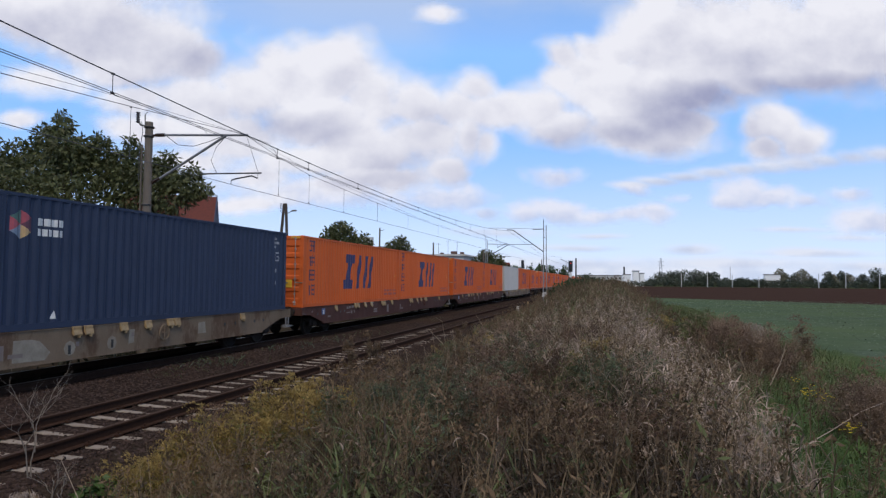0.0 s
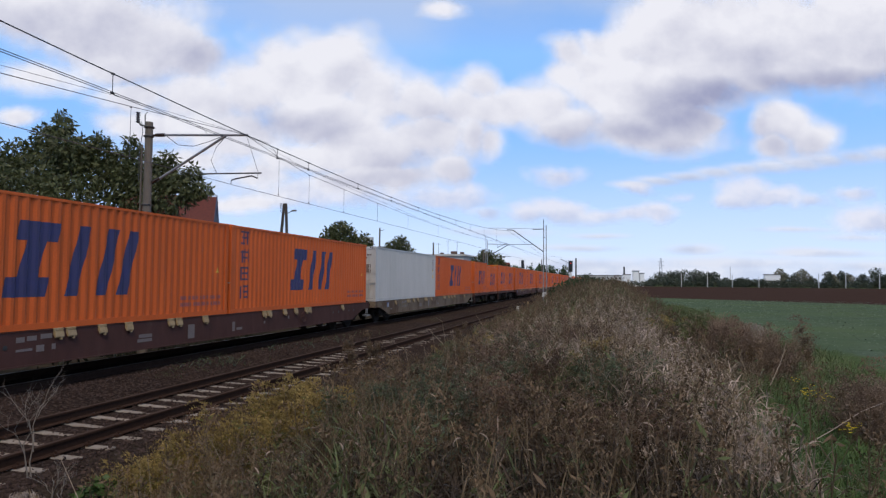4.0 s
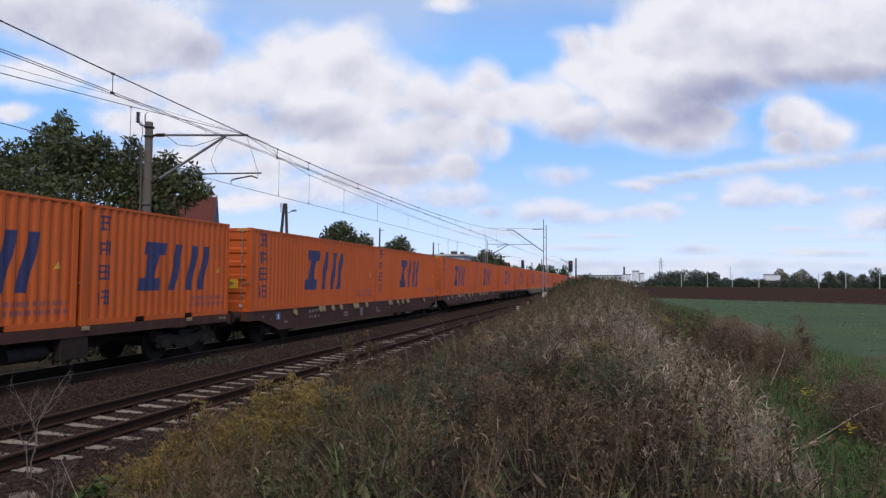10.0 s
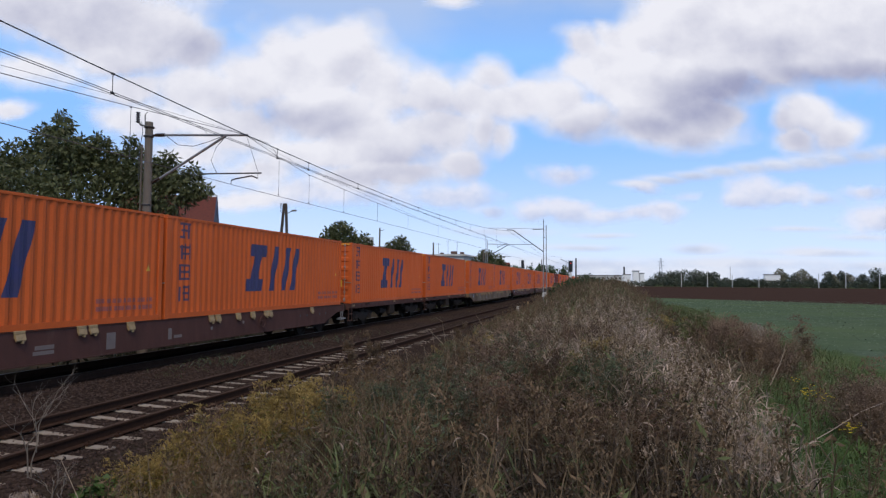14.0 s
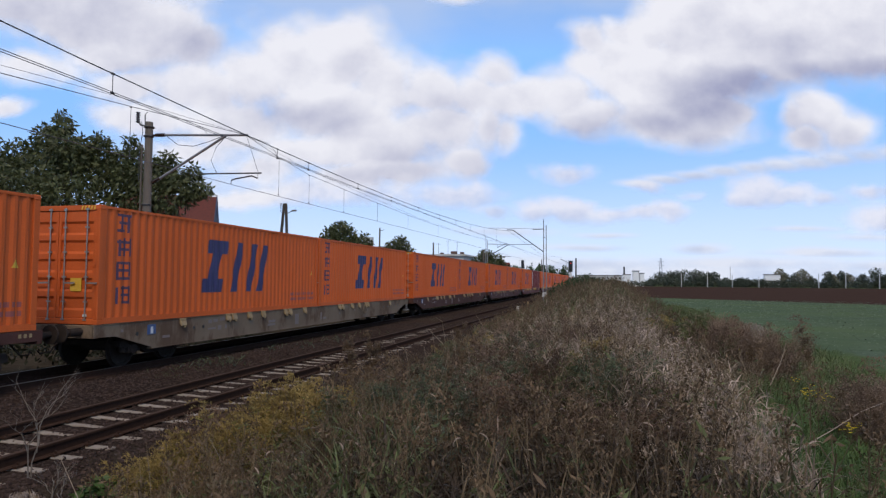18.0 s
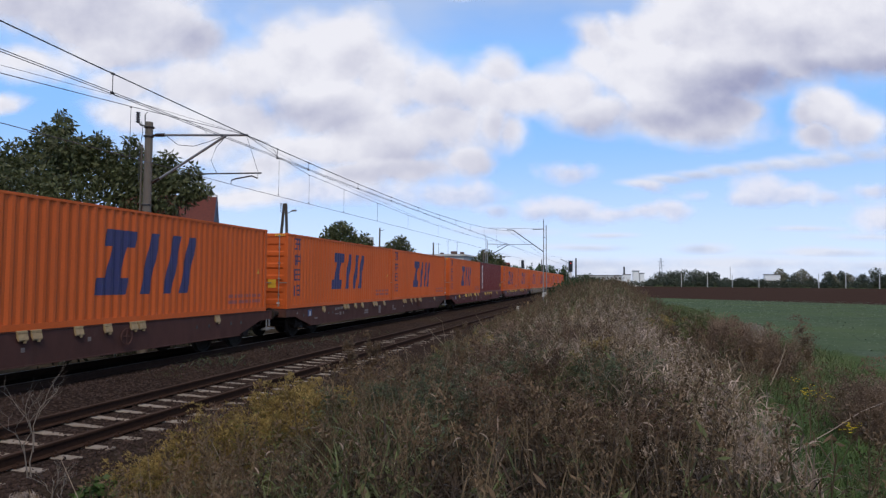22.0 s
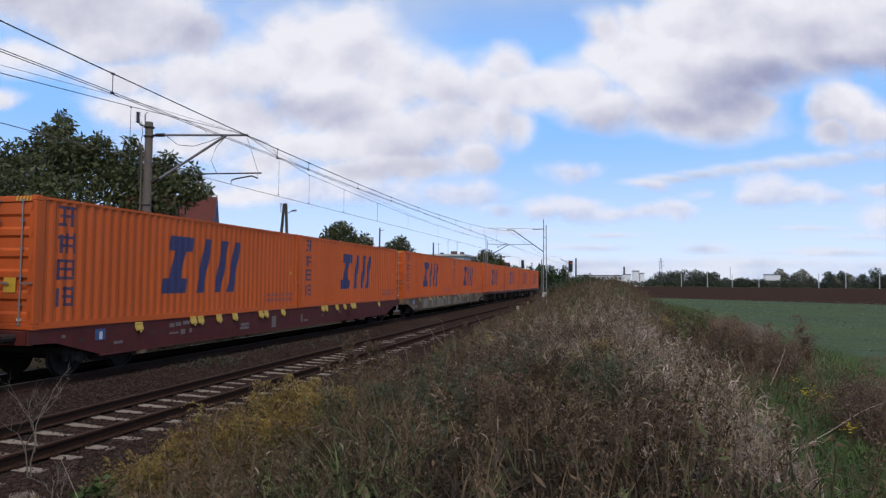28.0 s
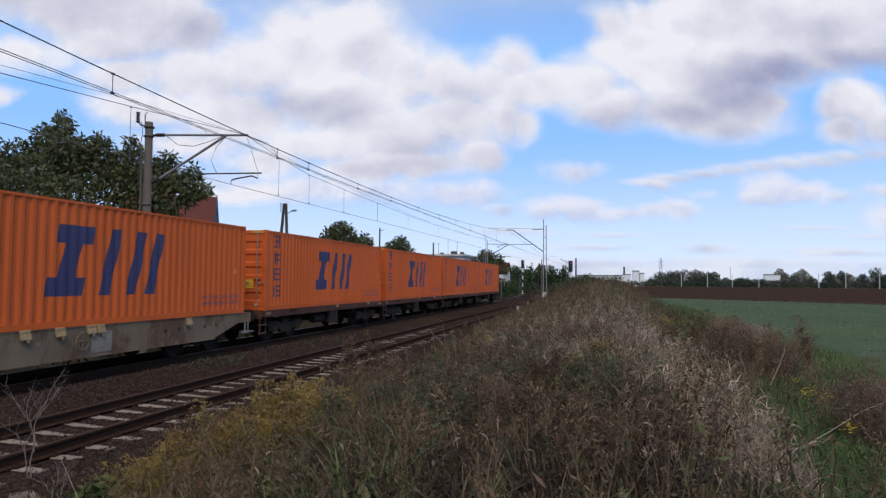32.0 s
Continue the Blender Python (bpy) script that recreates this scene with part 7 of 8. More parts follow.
def weed(seed, h, branches, seeds, leafy):
    """A dead umbel or dock: a stem, side branches, clusters of seeds, a few hanging leaves."""
    rnd = random.Random(seed)
    s = Sprout()
    bend = (rnd.uniform(-0.12, 0.12), rnd.uniform(-0.12, 0.12))

    def at(t):
        return Vector((bend[0] * t * t * h, bend[1] * t * t * h, h * t))
    s.strip([at(t) for t in (0, 0.3, 0.6, 0.85, 1)], 0.012, 0.005, 0)
    for k in range(branches):
        t = rnd.uniform(0.35, 1.0)
        a = rnd.uniform(0, 6.28)
        ln = rnd.uniform(0.10, 0.30) * (1.25 - t * 0.6)
        p0 = at(t)
        p1 = p0 + Vector((math.cos(a) * ln * 0.6, math.sin(a) * ln * 0.6, ln * 0.75))
        s.strip([p0, p0.lerp(p1, 0.5) + Vector((0, 0, -0.01)), p1], 0.005, 0.003, 0)
        for q in range(seeds):
            u = rnd.uniform(0.35, 1.05)
            o = p0.lerp(p1, u) + Vector((rnd.gauss(0, 0.018), rnd.gauss(0, 0.018), rnd.gauss(0, 0.018)))
            s.card(o, (rnd.gauss(0, 0.015), rnd.gauss(0, 0.015), rnd.gauss(0.01, 0.015)), 0.016, 1, rnd)
    for k in range(leafy):
        t = rnd.uniform(0.05, 0.8)
        a = rnd.uniform(0, 6.28)
        ln = rnd.uniform(0.06, 0.16)
        s.card(at(t), (math.cos(a) * ln * 0.7, math.sin(a) * ln * 0.7, rnd.uniform(-0.12, 0.06)), ln * 0.2, 2, rnd)
    return s.arrays()


def goldenrod(seed, h):
    """A goldenrod stem: narrow leaves all the way up and an arching feathery plume."""
    rnd = random.Random(seed)
    s = Sprout()
    bend = (rnd.uniform(-0.25, 0.25), rnd.uniform(-0.25, 0.25))

    def at(t):
        return Vector((bend[0] * t * t * h, bend[1] * t * t * h, h * t))
    s.strip([at(t) for t in (0, 0.3, 0.6, 0.85, 1)], 0.010, 0.005, 0)
    for k in range(170):
        t = 0.10 + 0.76 * k / 170
        a = 2.4 * k + rnd.uniform(-0.3, 0.3)
        ln = rnd.uniform(0.06, 0.14)
        s.card(at(t), (math.cos(a) * ln, math.sin(a) * ln, rnd.uniform(-0.07, 0.07)), ln * 0.11, 2 if rnd.random() < 0.85 else 1, rnd)
    for k in range(20):
        t = 0.66 + 0.34 * k / 20
        a = rnd.uniform(0, 6.28)
        ln = rnd.uniform(0.10, 0.24) * (1.4 - t)
        p0 = at(t)
        for q in range(12):
            u = (q + 1) / 12
            p = p0 + Vector((math.cos(a) * ln * u * 1.8, math.sin(a) * ln * u * 1.8, ln * (u - u * u) * 1.5))
            s.card(p, (rnd.gauss(0, 0.02), rnd.gauss(0, 0.02), rnd.gauss(0.024, 0.012)), 0.013, 1, rnd)
    return s.arrays()


def plant_out(name, templates, x, y, size, mats, label, category="weeds", kind="stuff", sink=0.03, tilt=0.12):
    vs, fs, ms = [], [], []
    base = 0
    z = ground_z(x, y) - sink
    for i in range(len(x)):
        v, f, m = templates[rv.randint(len(templates))]
        a = rv.uniform(0, 6.283)
        ca, sa = math.cos(a) * size[i], math.sin(a) * size[i]
        tx, ty = rv.normal(0, tilt), rv.normal(0, tilt)
        q = np.stack([v[:, 0] * ca - v[:, 1] * sa + tx * v[:, 2] + x[i], v[:, 0] * sa + v[:, 1] * ca + ty * v[:, 2] + y[i], v[:, 2] * size[i] + z[i]], 1)
        vs.append(q)
        fs.append(f + base)
        ms.append(m)
        base += len(v)
    ob = new(name, arrays_mesh(name, np.concatenate(vs), np.concatenate(fs), mats, np.concatenate(ms)))
    return tagged(ob, label, category, kind=kind)


WEEDS = [weed(k, 0.95 + 0.07 * (k % 4), 9 + k % 5, 5, 8) for k in range(8)]
DOCKS = [weed(50 + k, 0.9, 10, 14, 6) for k in range(4)]
RODS = [goldenrod(80 + k, 1.0) for k in range(6)]
BUSHY = [weed(120 + k, 0.6, 6, 3, 34) for k in range(6)]

n = 1500
x, y = scatter(n, -6, 3.4, 3.0, 72, 1.5)
x, y = keep(x, y, (x > edge_left(y)) & (x < edge_right(y)) & (rv.random(n) > 0.75 * reed_band(x, y)))
plant_out("dead_weeds", WEEDS, x, y, rv.uniform(0.55, 1.05, len(x)) * np.clip((x - edge_left(y)) / 1.2, 0.45, 1) * (1 + np.clip(y - 30, 0, 40) / 120), [STEM_BROWN, SEED_BROWN, SEED_BROWN],
          "dead brown branching weeds with seed heads")
x, y = scatter(1500, -5.6, 2.8, 3.2, 60, 1.6)
x, y = keep(x, y, (x > edge_left(y)) & (rv.random(1500) < patch(x, y, 0.8, 4.1) * (1 - 0.75 * reed_band(x, y))))
plant_out("olive_herbs", BUSHY, x, y, rv.uniform(0.6, 1.2, len(x)), [STEM_BROWN, SEED_BROWN, GRASS_OLIVE], "olive green leafy herbs among the dry weeds", tilt=0.2)
x, y = scatter(520, -5.2, 3.0, 4.5, 60, 1.4)
x, y = keep(x, y, (x > edge_left(y) + 0.3) & (rv.random(520) > 0.5 * reed_band(x, y)))
cl = [(2.5, 16.2, 0.4), (2.8, 16.8, 0.45), (3.2, 17.4, 0.5), (3.5, 17.8, 0.5), (3.9, 18.0, 0.5), (2.7, 18.0, 0.5), (2.5, 17.2, 0.4), (3.0, 20.0, 0.7), (3.45, 10.3, 0.22), (3.7, 10.6, 0.28), (4.0, 10.8, 0.35), (4.35, 11.2, 0.35)]
ci = rv.randint(len(cl), size=1900)
ca = np.array(cl)
xr = ca[ci, 0] + ca[ci, 2] * 0.5 * rv.normal(size=1900)
yr = ca[ci, 1] + ca[ci, 2] * 0.8 * rv.normal(size=1900)
mk = xr > 1.6
plant_out("red_brown_weeds", WEEDS, xr[mk], yr[mk], rv.uniform(0.45, 1.05, int(mk.sum())) * np.where(yr[mk] < 13, 0.95, 1.15), [REDDISH, REDDISH, REDDISH], "low reddish brown weeds at the field edge", tilt=0.25)
plant_out("dock_stems", DOCKS, x, y, rv.uniform(0.8, 1.25, len(x)), [STEM_BROWN, SEED_BROWN, GRASS_OLIVE], "dark brown dock stems with seed clusters")


RUST_AT = [(-0.7, 6.3, 0.45), (-0.1, 5.8, 0.4), (0.25, 6.3, 0.3), (-1.3, 7.4, 0.4), (-1.9, 10.2, 0.5), (-2.5, 8.6, 0.3), (-1.0, 9.0, 0.35), (-3.1, 11.5, 0.4), (-1.9, 14.5, 0.7), (-3.4, 16.5, 0.7), (-0.6, 15.0, 0.6)]
ra = np.array(RUST_AT)
ri = rv.randint(len(ra), size=300)
x, y = ra[ri, 0] + ra[ri, 2] * 0.6 * rv.normal(size=300), ra[ri, 1] + ra[ri, 2] * 0.8 * rv.normal(size=300)
x, y = keep(x, y, x > edge_left(y) + 0.4)
plant_out("rusty_weeds", RODS, x, y, rv.uniform(0.4, 0.85, len(x)), [STEM_DARK, RUST, RUST], "rust brown withered goldenrod in patches on the bank", tilt=0.24)
GREEN_AT = [(-3.0, 7.6, 0.5), (-2.3, 8.6, 0.6), (-2.7, 9.9, 0.6), (-1.7, 7.0, 0.4), (-3.3, 10.8, 0.5), (-1.2, 9.2, 0.4), (-2.0, 12.4, 0.7), (-3.6, 14.0, 0.7), (-0.1, 8.3, 0.4), (0.1, 11.0, 0.5)]
ra = np.array(GREEN_AT)
ri = rv.randint(len(ra), size=470)
x, y = ra[ri, 0] + ra[ri, 2] * 0.55 * rv.normal(size=470), ra[ri, 1] + ra[ri, 2] * 0.8 * rv.normal(size=470)
x, y = keep(x, y, x > edge_left(y) + 0.4)
MUGWORT = leaf_mat("grey green mugwort leaves", (0.052, 0.065, 0.035), (0.125, 0.142, 0.083))
plant_out("mugwort", RODS, x, y, rv.uniform(0.4, 0.8, len(x)), [STEM_BROWN, MUGWORT, MUGWORT], "grey green mugwort in patches on the bank", tilt=0.24)


x, y = scatter(420, -3.2, 1.0, 4.0, 9.0, 1.1)
x, y = keep(x, y, x < 2)
plant_out("dark_herbs", BUSHY, x, y, rv.uniform(0.6, 1.05, len(x)), [STEM_DARK, STEM_DARK, STEM_DARK], "withered leafy herbs coloured shade-dark in the foreground", tilt=0.25)
x, y = scatter(260, -4.2, 0.9, 4.6, 13.0, 1.1)
x, y = keep(x, y, rv.random(260) < np.clip(2.2 * patch(x, y, 1.3, 0.2) - 0.7, 0, 1))
plant_out("green_herbs", BUSHY, x, y, rv.uniform(0.7, 1.2, len(x)), [STEM_BROWN, HERB_GREEN, HERB_GREEN], "yellow green leafy herbs on the bank", tilt=0.25)
def herb_patch(label, cx, cy, r, n, leaf, lo, hi):
    x, y = cx + r * rv.normal(size=n), cy + 1.3 * r * rv.normal(size=n)
    plant_out("herb_patch", BUSHY, x, y, rv.uniform(lo, hi, n), [STEM_BROWN, leaf, leaf], label, tilt=0.25)


HERB_DARK = leaf_mat("dark green herb leaves", (0.028, 0.04, 0.014), (0.085, 0.10, 0.035))
HERB_BLUE = leaf_mat("grey green herb leaves", (0.05, 0.068, 0.048), (0.11, 0.135, 0.095))
herb_patch("dark green leafy herbs on the bank", -0.2, 8.4, 0.42, 70, HERB_DARK, 0.8, 1.25)
herb_patch("dark green leafy herbs on the bank", -2.6, 7.2, 0.4, 40, HERB_DARK, 0.7, 1.1)
herb_patch("grey green leafy herbs on the bank", -1.3, 6.3, 0.28, 34, HERB_BLUE, 0.7, 1.1)
herb_patch("grey green leafy herbs on the bank", -3.3, 9.4, 0.4, 34, HERB_BLUE, 0.8, 1.2)
herb_patch("yellow green leafy herbs on the bank", -0.9, 9.4, 0.4, 34, HERB_GREEN, 0.8, 1.15)
herb_patch("dark green leafy herbs on the bank", 0.35, 7.0, 0.3, 30, HERB_DARK, 0.7, 1.1)
herb_patch("grey green leafy herbs on the bank", -3.8, 12.0, 0.5, 34, HERB_BLUE, 0.8, 1.2)
herb_patch("dark green leafy herbs on the bank", -2.2, 9.0, 0.4, 34, HERB_DARK, 0.8, 1.2)
herb_patch("yellow green leafy herbs on the bank", 0.2, 12.5, 0.5, 30, HERB_GREEN, 0.7, 1.0)
herb_patch("yellow green leafy herbs on the bank", -3.3, 6.9, 0.35, 34, HERB_GREEN, 0.7, 1.1)
herb_patch("grey green leafy herbs on the bank", -2.9, 7.6, 0.4, 34, HERB_BLUE, 0.7, 1.1)
herb_patch("yellow green leafy herbs on the bank", -2.9, 6.3, 0.3, 26, HERB_GREEN, 0.7, 1.0)
for cx, cy, r, n in ((-10.95, 16.1, 0.22, 16), (-10.55, 16.3, 0.22, 18), (-10.6, 17.0, 0.2, 14), (-11.0, 20.1, 0.25, 14), (-10.64, 21.8, 0.3, 22), (-10.45, 23.8, 0.3, 18)):
    x, y = cx + r * rv.normal(size=n), cy + 1.6 * r * rv.normal(size=n)
    plant_out("track_herbs", BUSHY, x, y, rv.uniform(0.22, 0.42, n), [GRASS_OLIVE, HERB_DARK, HERB_BLUE], "low green weeds in a clump between the tracks", tilt=0.3)
bushes = []


def rod_bush(label, cx, cy, r, n, lo, hi, leaf=None, plume=None):
    a, q = rv.uniform(0, 6.28, n), np.sqrt(rv.random(n)) * r
    x, y = cx + q * np.cos(a), cy + q * np.sin(a) * 1.1
    tmp = plant_out("goldenrod_bush", RODS, x, y, (lo * 0.7 + (hi - lo * 0.7) * rv.random(n) ** 1.2) * (1.12 - 0.45 * (q / r) ** 2), [STEM_BROWN], label, "bush", kind="", tilt=0.24)
    me = tmp.data
    v = np.empty(len(me.vertices) * 3)
    me.vertices.foreach_get("co", v)
    f = np.empty(len(me.polygons) * 4, np.int32)
    me.polygons.foreach_get("vertices", f)
    m = np.empty(len(me.polygons), np.int32)
    me.polygons.foreach_get("material_index", m)
    bpy.data.objects.remove(tmp)
    z = float(ground_z(cx, cy))
    v = v.reshape(-1, 3) - np.array([cx, cy, z])
    f = f.reshape(-1, 4)
    w = thing("goldenrod_bush", label, "bush", pose(cx, cy, z), "goldenrod bushes")
    for k, (name, mt) in enumerate((("stem", STEM_BROWN), ("plume", plume or GOLD_BROWN), ("foliage", leaf or GOLDENROD))):
        fk = f[m == k]
        if len(fk):
            used_v, inv = np.unique(fk, return_inverse=True)
            ob = tagged(new(name, arrays_mesh(name, v[used_v], inv.reshape(-1, 4), [mt])), kind="stuff")
            ob.parent = w
    bushes.append(w)
    return w


rod_bush("yellowing goldenrod bush beside the ballast", -5.1, 7.1, 0.5, 140, 0.8, 1.05)
rod_bush("dusky goldenrod bush with withered reddish plumes", -4.95, 7.75, 0.42, 100, 0.95, 1.25, plume=PLUME_DUSKY)
rod_bush("tall yellow green goldenrod bush", -4.2, 8.3, 0.42, 130, 1.0, 1.3)
rod_bush("yellowing goldenrod bush with brown plumes", -4.55, 7.4, 0.55, 150, 0.85, 1.15)
rod_bush("dull green goldenrod bush among dry weeds", -4.0, 7.5, 0.45, 90, 0.6, 1.0, GRASS_OLIVE)
rod_bush("fading goldenrod bush among dry weeds", -4.5, 6.6, 0.5, 65, 0.5, 0.8, GRASS_OLIVE, PLUME_DUSKY)
rod_bush("withered goldenrod bush with reddish plumes", -4.55, 8.1, 0.32, 40, 1.0, 1.3, plume=PLUME_DUSKY)
rod_bush("yellow green goldenrod bush among grey weeds", -3.65, 7.9, 0.42, 95, 0.65, 0.95, HERB_GREEN)
rod_bush("small yellow green goldenrod bush", -0.3, 10.6, 0.5, 45, 0.6, 0.85, HERB_GREEN)
rod_bush("small orange brown goldenrod bush", -2.35, 11.0, 0.3, 16, 0.6, 0.85, plume=PLUME_DUSKY)
rod_bush("small yellow green goldenrod bush", -2.9, 15.0, 0.5, 25, 0.8, 1.0)
rod_bush("small yellow green goldenrod bush", 1.9, 19.0, 0.8, 30, 0.7, 1.0, GRASS_OLIVE)
rod_bush("withered reed clump with dusky plumes", 2.3, 16.0, 0.3, 12, 1.0, 1.35, GRASS_OLIVE, PLUME_DUSKY)
rod_bush("thin withered weeds at the field edge", 3.2, 18.5, 0.8, 16, 1.0, 1.5, STEM_BROWN, PLUME_DUSKY)
rod_bush("thin withered weeds at the field edge", 4.8, 20.5, 0.9, 12, 1.1, 1.6, STEM_BROWN, PLUME_DUSKY)
rod_bush("thin withered weeds at the field edge", 4.3, 13.2, 0.6, 10, 0.8, 1.2, STEM_BROWN, PLUME_DUSKY)


rod_bush("tall fresh green weeds at the foot of the bank", 2.05, 17.0, 0.35, 26, 0.9, 1.25, HERB_GREEN, GRASS_OLIVE)
rod_bush("tall fresh green weeds at the foot of the bank", 1.75, 19.5, 0.45, 26, 0.8, 1.15, HERB_GREEN, GRASS_OLIVE)
rod_bush("pale green weeds on the shoulder of the bank", 2.2, 27.0, 0.9, 34, 0.6, 0.95, GRASS_OLIVE, GRASS_OLIVE)
rod_bush("pale green weeds on the shoulder of the bank", 2.6, 34.0, 1.2, 40, 0.6, 1.0, GRASS_OLIVE, GRASS_OLIVE)
rod_bush("pale green weeds on the shoulder of the bank", 3.4, 43.0, 1.4, 40, 0.7, 1.1, GRASS_OLIVE, GRASS_OLIVE)
rod_bush("thin green weeds at the field edge", 5.6, 30.0, 1.0, 14, 0.9, 1.4, GRASS_OLIVE, GRASS_OLIVE)


def flower_plant(x, y, h, seed):
    rnd = random.Random(seed)
    s = Sprout()
    s.strip([(0, 0, 0), (0.03, 0, h * 0.5), (0.08, 0.02, h)], 0.008, 0.005, 0)
    for k in range(7):
        a = rnd.uniform(0, 6.28)
        r = rnd.uniform(0.02, 0.12)
        p = Vector((0.07 + r * math.cos(a), r * math.sin(a), h + rnd.uniform(-0.06, 0.05)))
        s.strip([(0.05, 0.01, h * 0.8), p], 0.004, 0.003, 0)
        for q in range(9):
            b = 0.7 * q
            s.card(p, (0.02 * math.cos(b), 0.02 * math.sin(b), 0.008), 0.014, 1, rnd)
    for k in range(14):
        a = rnd.uniform(0, 6.28)
        s.card((0.02, 0, rnd.uniform(0.05, h * 0.7)), (0.07 * math.cos(a), 0.07 * math.sin(a), 0.02), 0.02, 2, rnd)
    v, f, m = s.arrays()
    ob = new("yellow_flower", arrays_mesh("yellow_flower", v, f, [GRASS_OLIVE, YELLOW_FLOWER, GRASS_GREEN], m))
    ob.location = (x, y, float(ground_z(x, y)) - 0.02)
    tagged(ob, "small yellow tansy flowers on green stems", "flower", group="yellow flowers")


for k, (x, y, h) in enumerate(((2.75, 16.2, 0.7), (2.95, 16.4, 0.65), (3.1, 16.3, 0.65), (3.0, 12.4, 0.65), (3.15, 12.2, 0.6), (3.05, 11.3, 0.65), (3.2, 11.2, 0.6), (3.1, 11.6, 0.6), (2.75, 10.4, 0.66), (2.92, 10.6, 0.62), (2.6, 10.2, 0.66), (2.68, 10.5, 0.6), (2.62, 8.5, 0.6), (2.55, 8.35, 0.56))):
    flower_plant(x, y, h, k)


def bare_shrub(x, y, h, seed, label):
    """A dead leafless shoot that forks into thin twigs."""
    rnd = random.Random(seed)
    g = Geo()

    def grow(p, d, ln, r, depth):
        q = p + d * ln
        g.tube([p, p.lerp(q, 0.5) + Vector((rnd.gauss(0, 0.02), rnd.gauss(0, 0.02), 0)), q], r, 5, r1=r * 0.6, cap=False)
        if depth:
            for k in range(rnd.choice((2, 2, 3))):
                grow(q if k else p.lerp(q, 0.75), (d + Vector((rnd.gauss(0, 0.38), rnd.gauss(0, 0.38), rnd.uniform(-0.1, 0.25)))).normalized(), ln * rnd.uniform(0.6, 0.9), r * 0.6, depth - 1)
    for k in range(2):
        grow(Vector((rnd.gauss(0, 0.02), rnd.gauss(0, 0.02), -0.05)), Vector((rnd.gauss(0, 0.08), rnd.gauss(0, 0.08), 1)).normalized(), h * rnd.uniform(0.22, 0.30), 0.011, 4)
    ob = part("bare_shrub", g, GREYWOOD)
    ob.location = (x, y, float(ground_z(x, y)))
    return tagged(ob, label, "shrub")


GREYWOOD = mat("bleached grey twigs", (0.13, 0.105, 0.085), (0.19, 0.16, 0.13), rough=0.9, scale=20, bump=0.2)
SHRUB = bare_shrub(-6.95, 6.75, 1.75, 5, "bare bleached dead shoot beside the ballast")
bare_shrub(-6.35, 6.5, 0.8, 8, "bare bleached dead shoot beside the ballast")


def tall_dock(x, y, h, seed, label):
    v, f, m = weed(seed, h, 18, 70, 10)
    ob = new("tall_weed", arrays_mesh("tall_weed", v, f, [STEM_BROWN, SEED_BROWN, GOLD_BROWN], m))
    ob.location = (x, y, float(ground_z(x, y)) - 0.03)
    return tagged(ob, label, "weed", group="tall weeds")


for k, (x, y, h) in enumerate(((-3.95, 9.6, 1.55), (-3.7, 9.9, 1.5), (-3.55, 9.4, 1.35), (-4.1, 10.2, 1.6), (4.6, 17.5, 1.6), (2.6, 13.0, 1.0), (1.3, 14.5, 1.1), (-2.35, 10.4, 1.2))):
    tall_dock(x, y, h, 300 + k, "tall dry reddish brown weed with seed clusters")


def reed_leaf(x, y, ln, width, az, rise, label):
    """One long bleached leaf that arches over and twists."""
    g = Geo()
    vs = []
    n = 9
    for i in range(n + 1):
        t = i / n
        p = Vector((math.cos(az) * ln * 0.6 * t, math.sin(az) * ln * 0.6 * t, rise * math.sin(min(1, t * 1.15) * 2.3) * 0.9))
        tw = 1.5 * t
        s = Vector((-math.sin(az) * math.cos(tw), math.cos(az) * math.cos(tw), math.sin(tw))) * width * (0.35 + 1.3 * t * (1 - t) + 0.02) * 0.5
        vs += [p - s, p + s]
    g.add(vs, [(2 * i, 2 * i + 1, 2 * i + 3, 2 * i + 2) for i in range(n)])
    ob = part("reed_leaf", g, GRASS_PALE, smooth=True)
    ob.location = (x, y, float(ground_z(x, y)) + 0.25)
    return tagged(ob, label, "dry leaf", group="bleached reed leaves")


rl = random.Random(31)
for k in range(26):
    y = rl.uniform(6.5, 11)
    x = 0.2 + 0.10 * y + rl.gauss(0, 0.45)
    reed_leaf(x, y, rl.uniform(0.18, 0.36), rl.uniform(0.010, 0.018), rl.uniform(0, 6.28), rl.uniform(0.15, 0.36), "long bleached curled reed leaf")


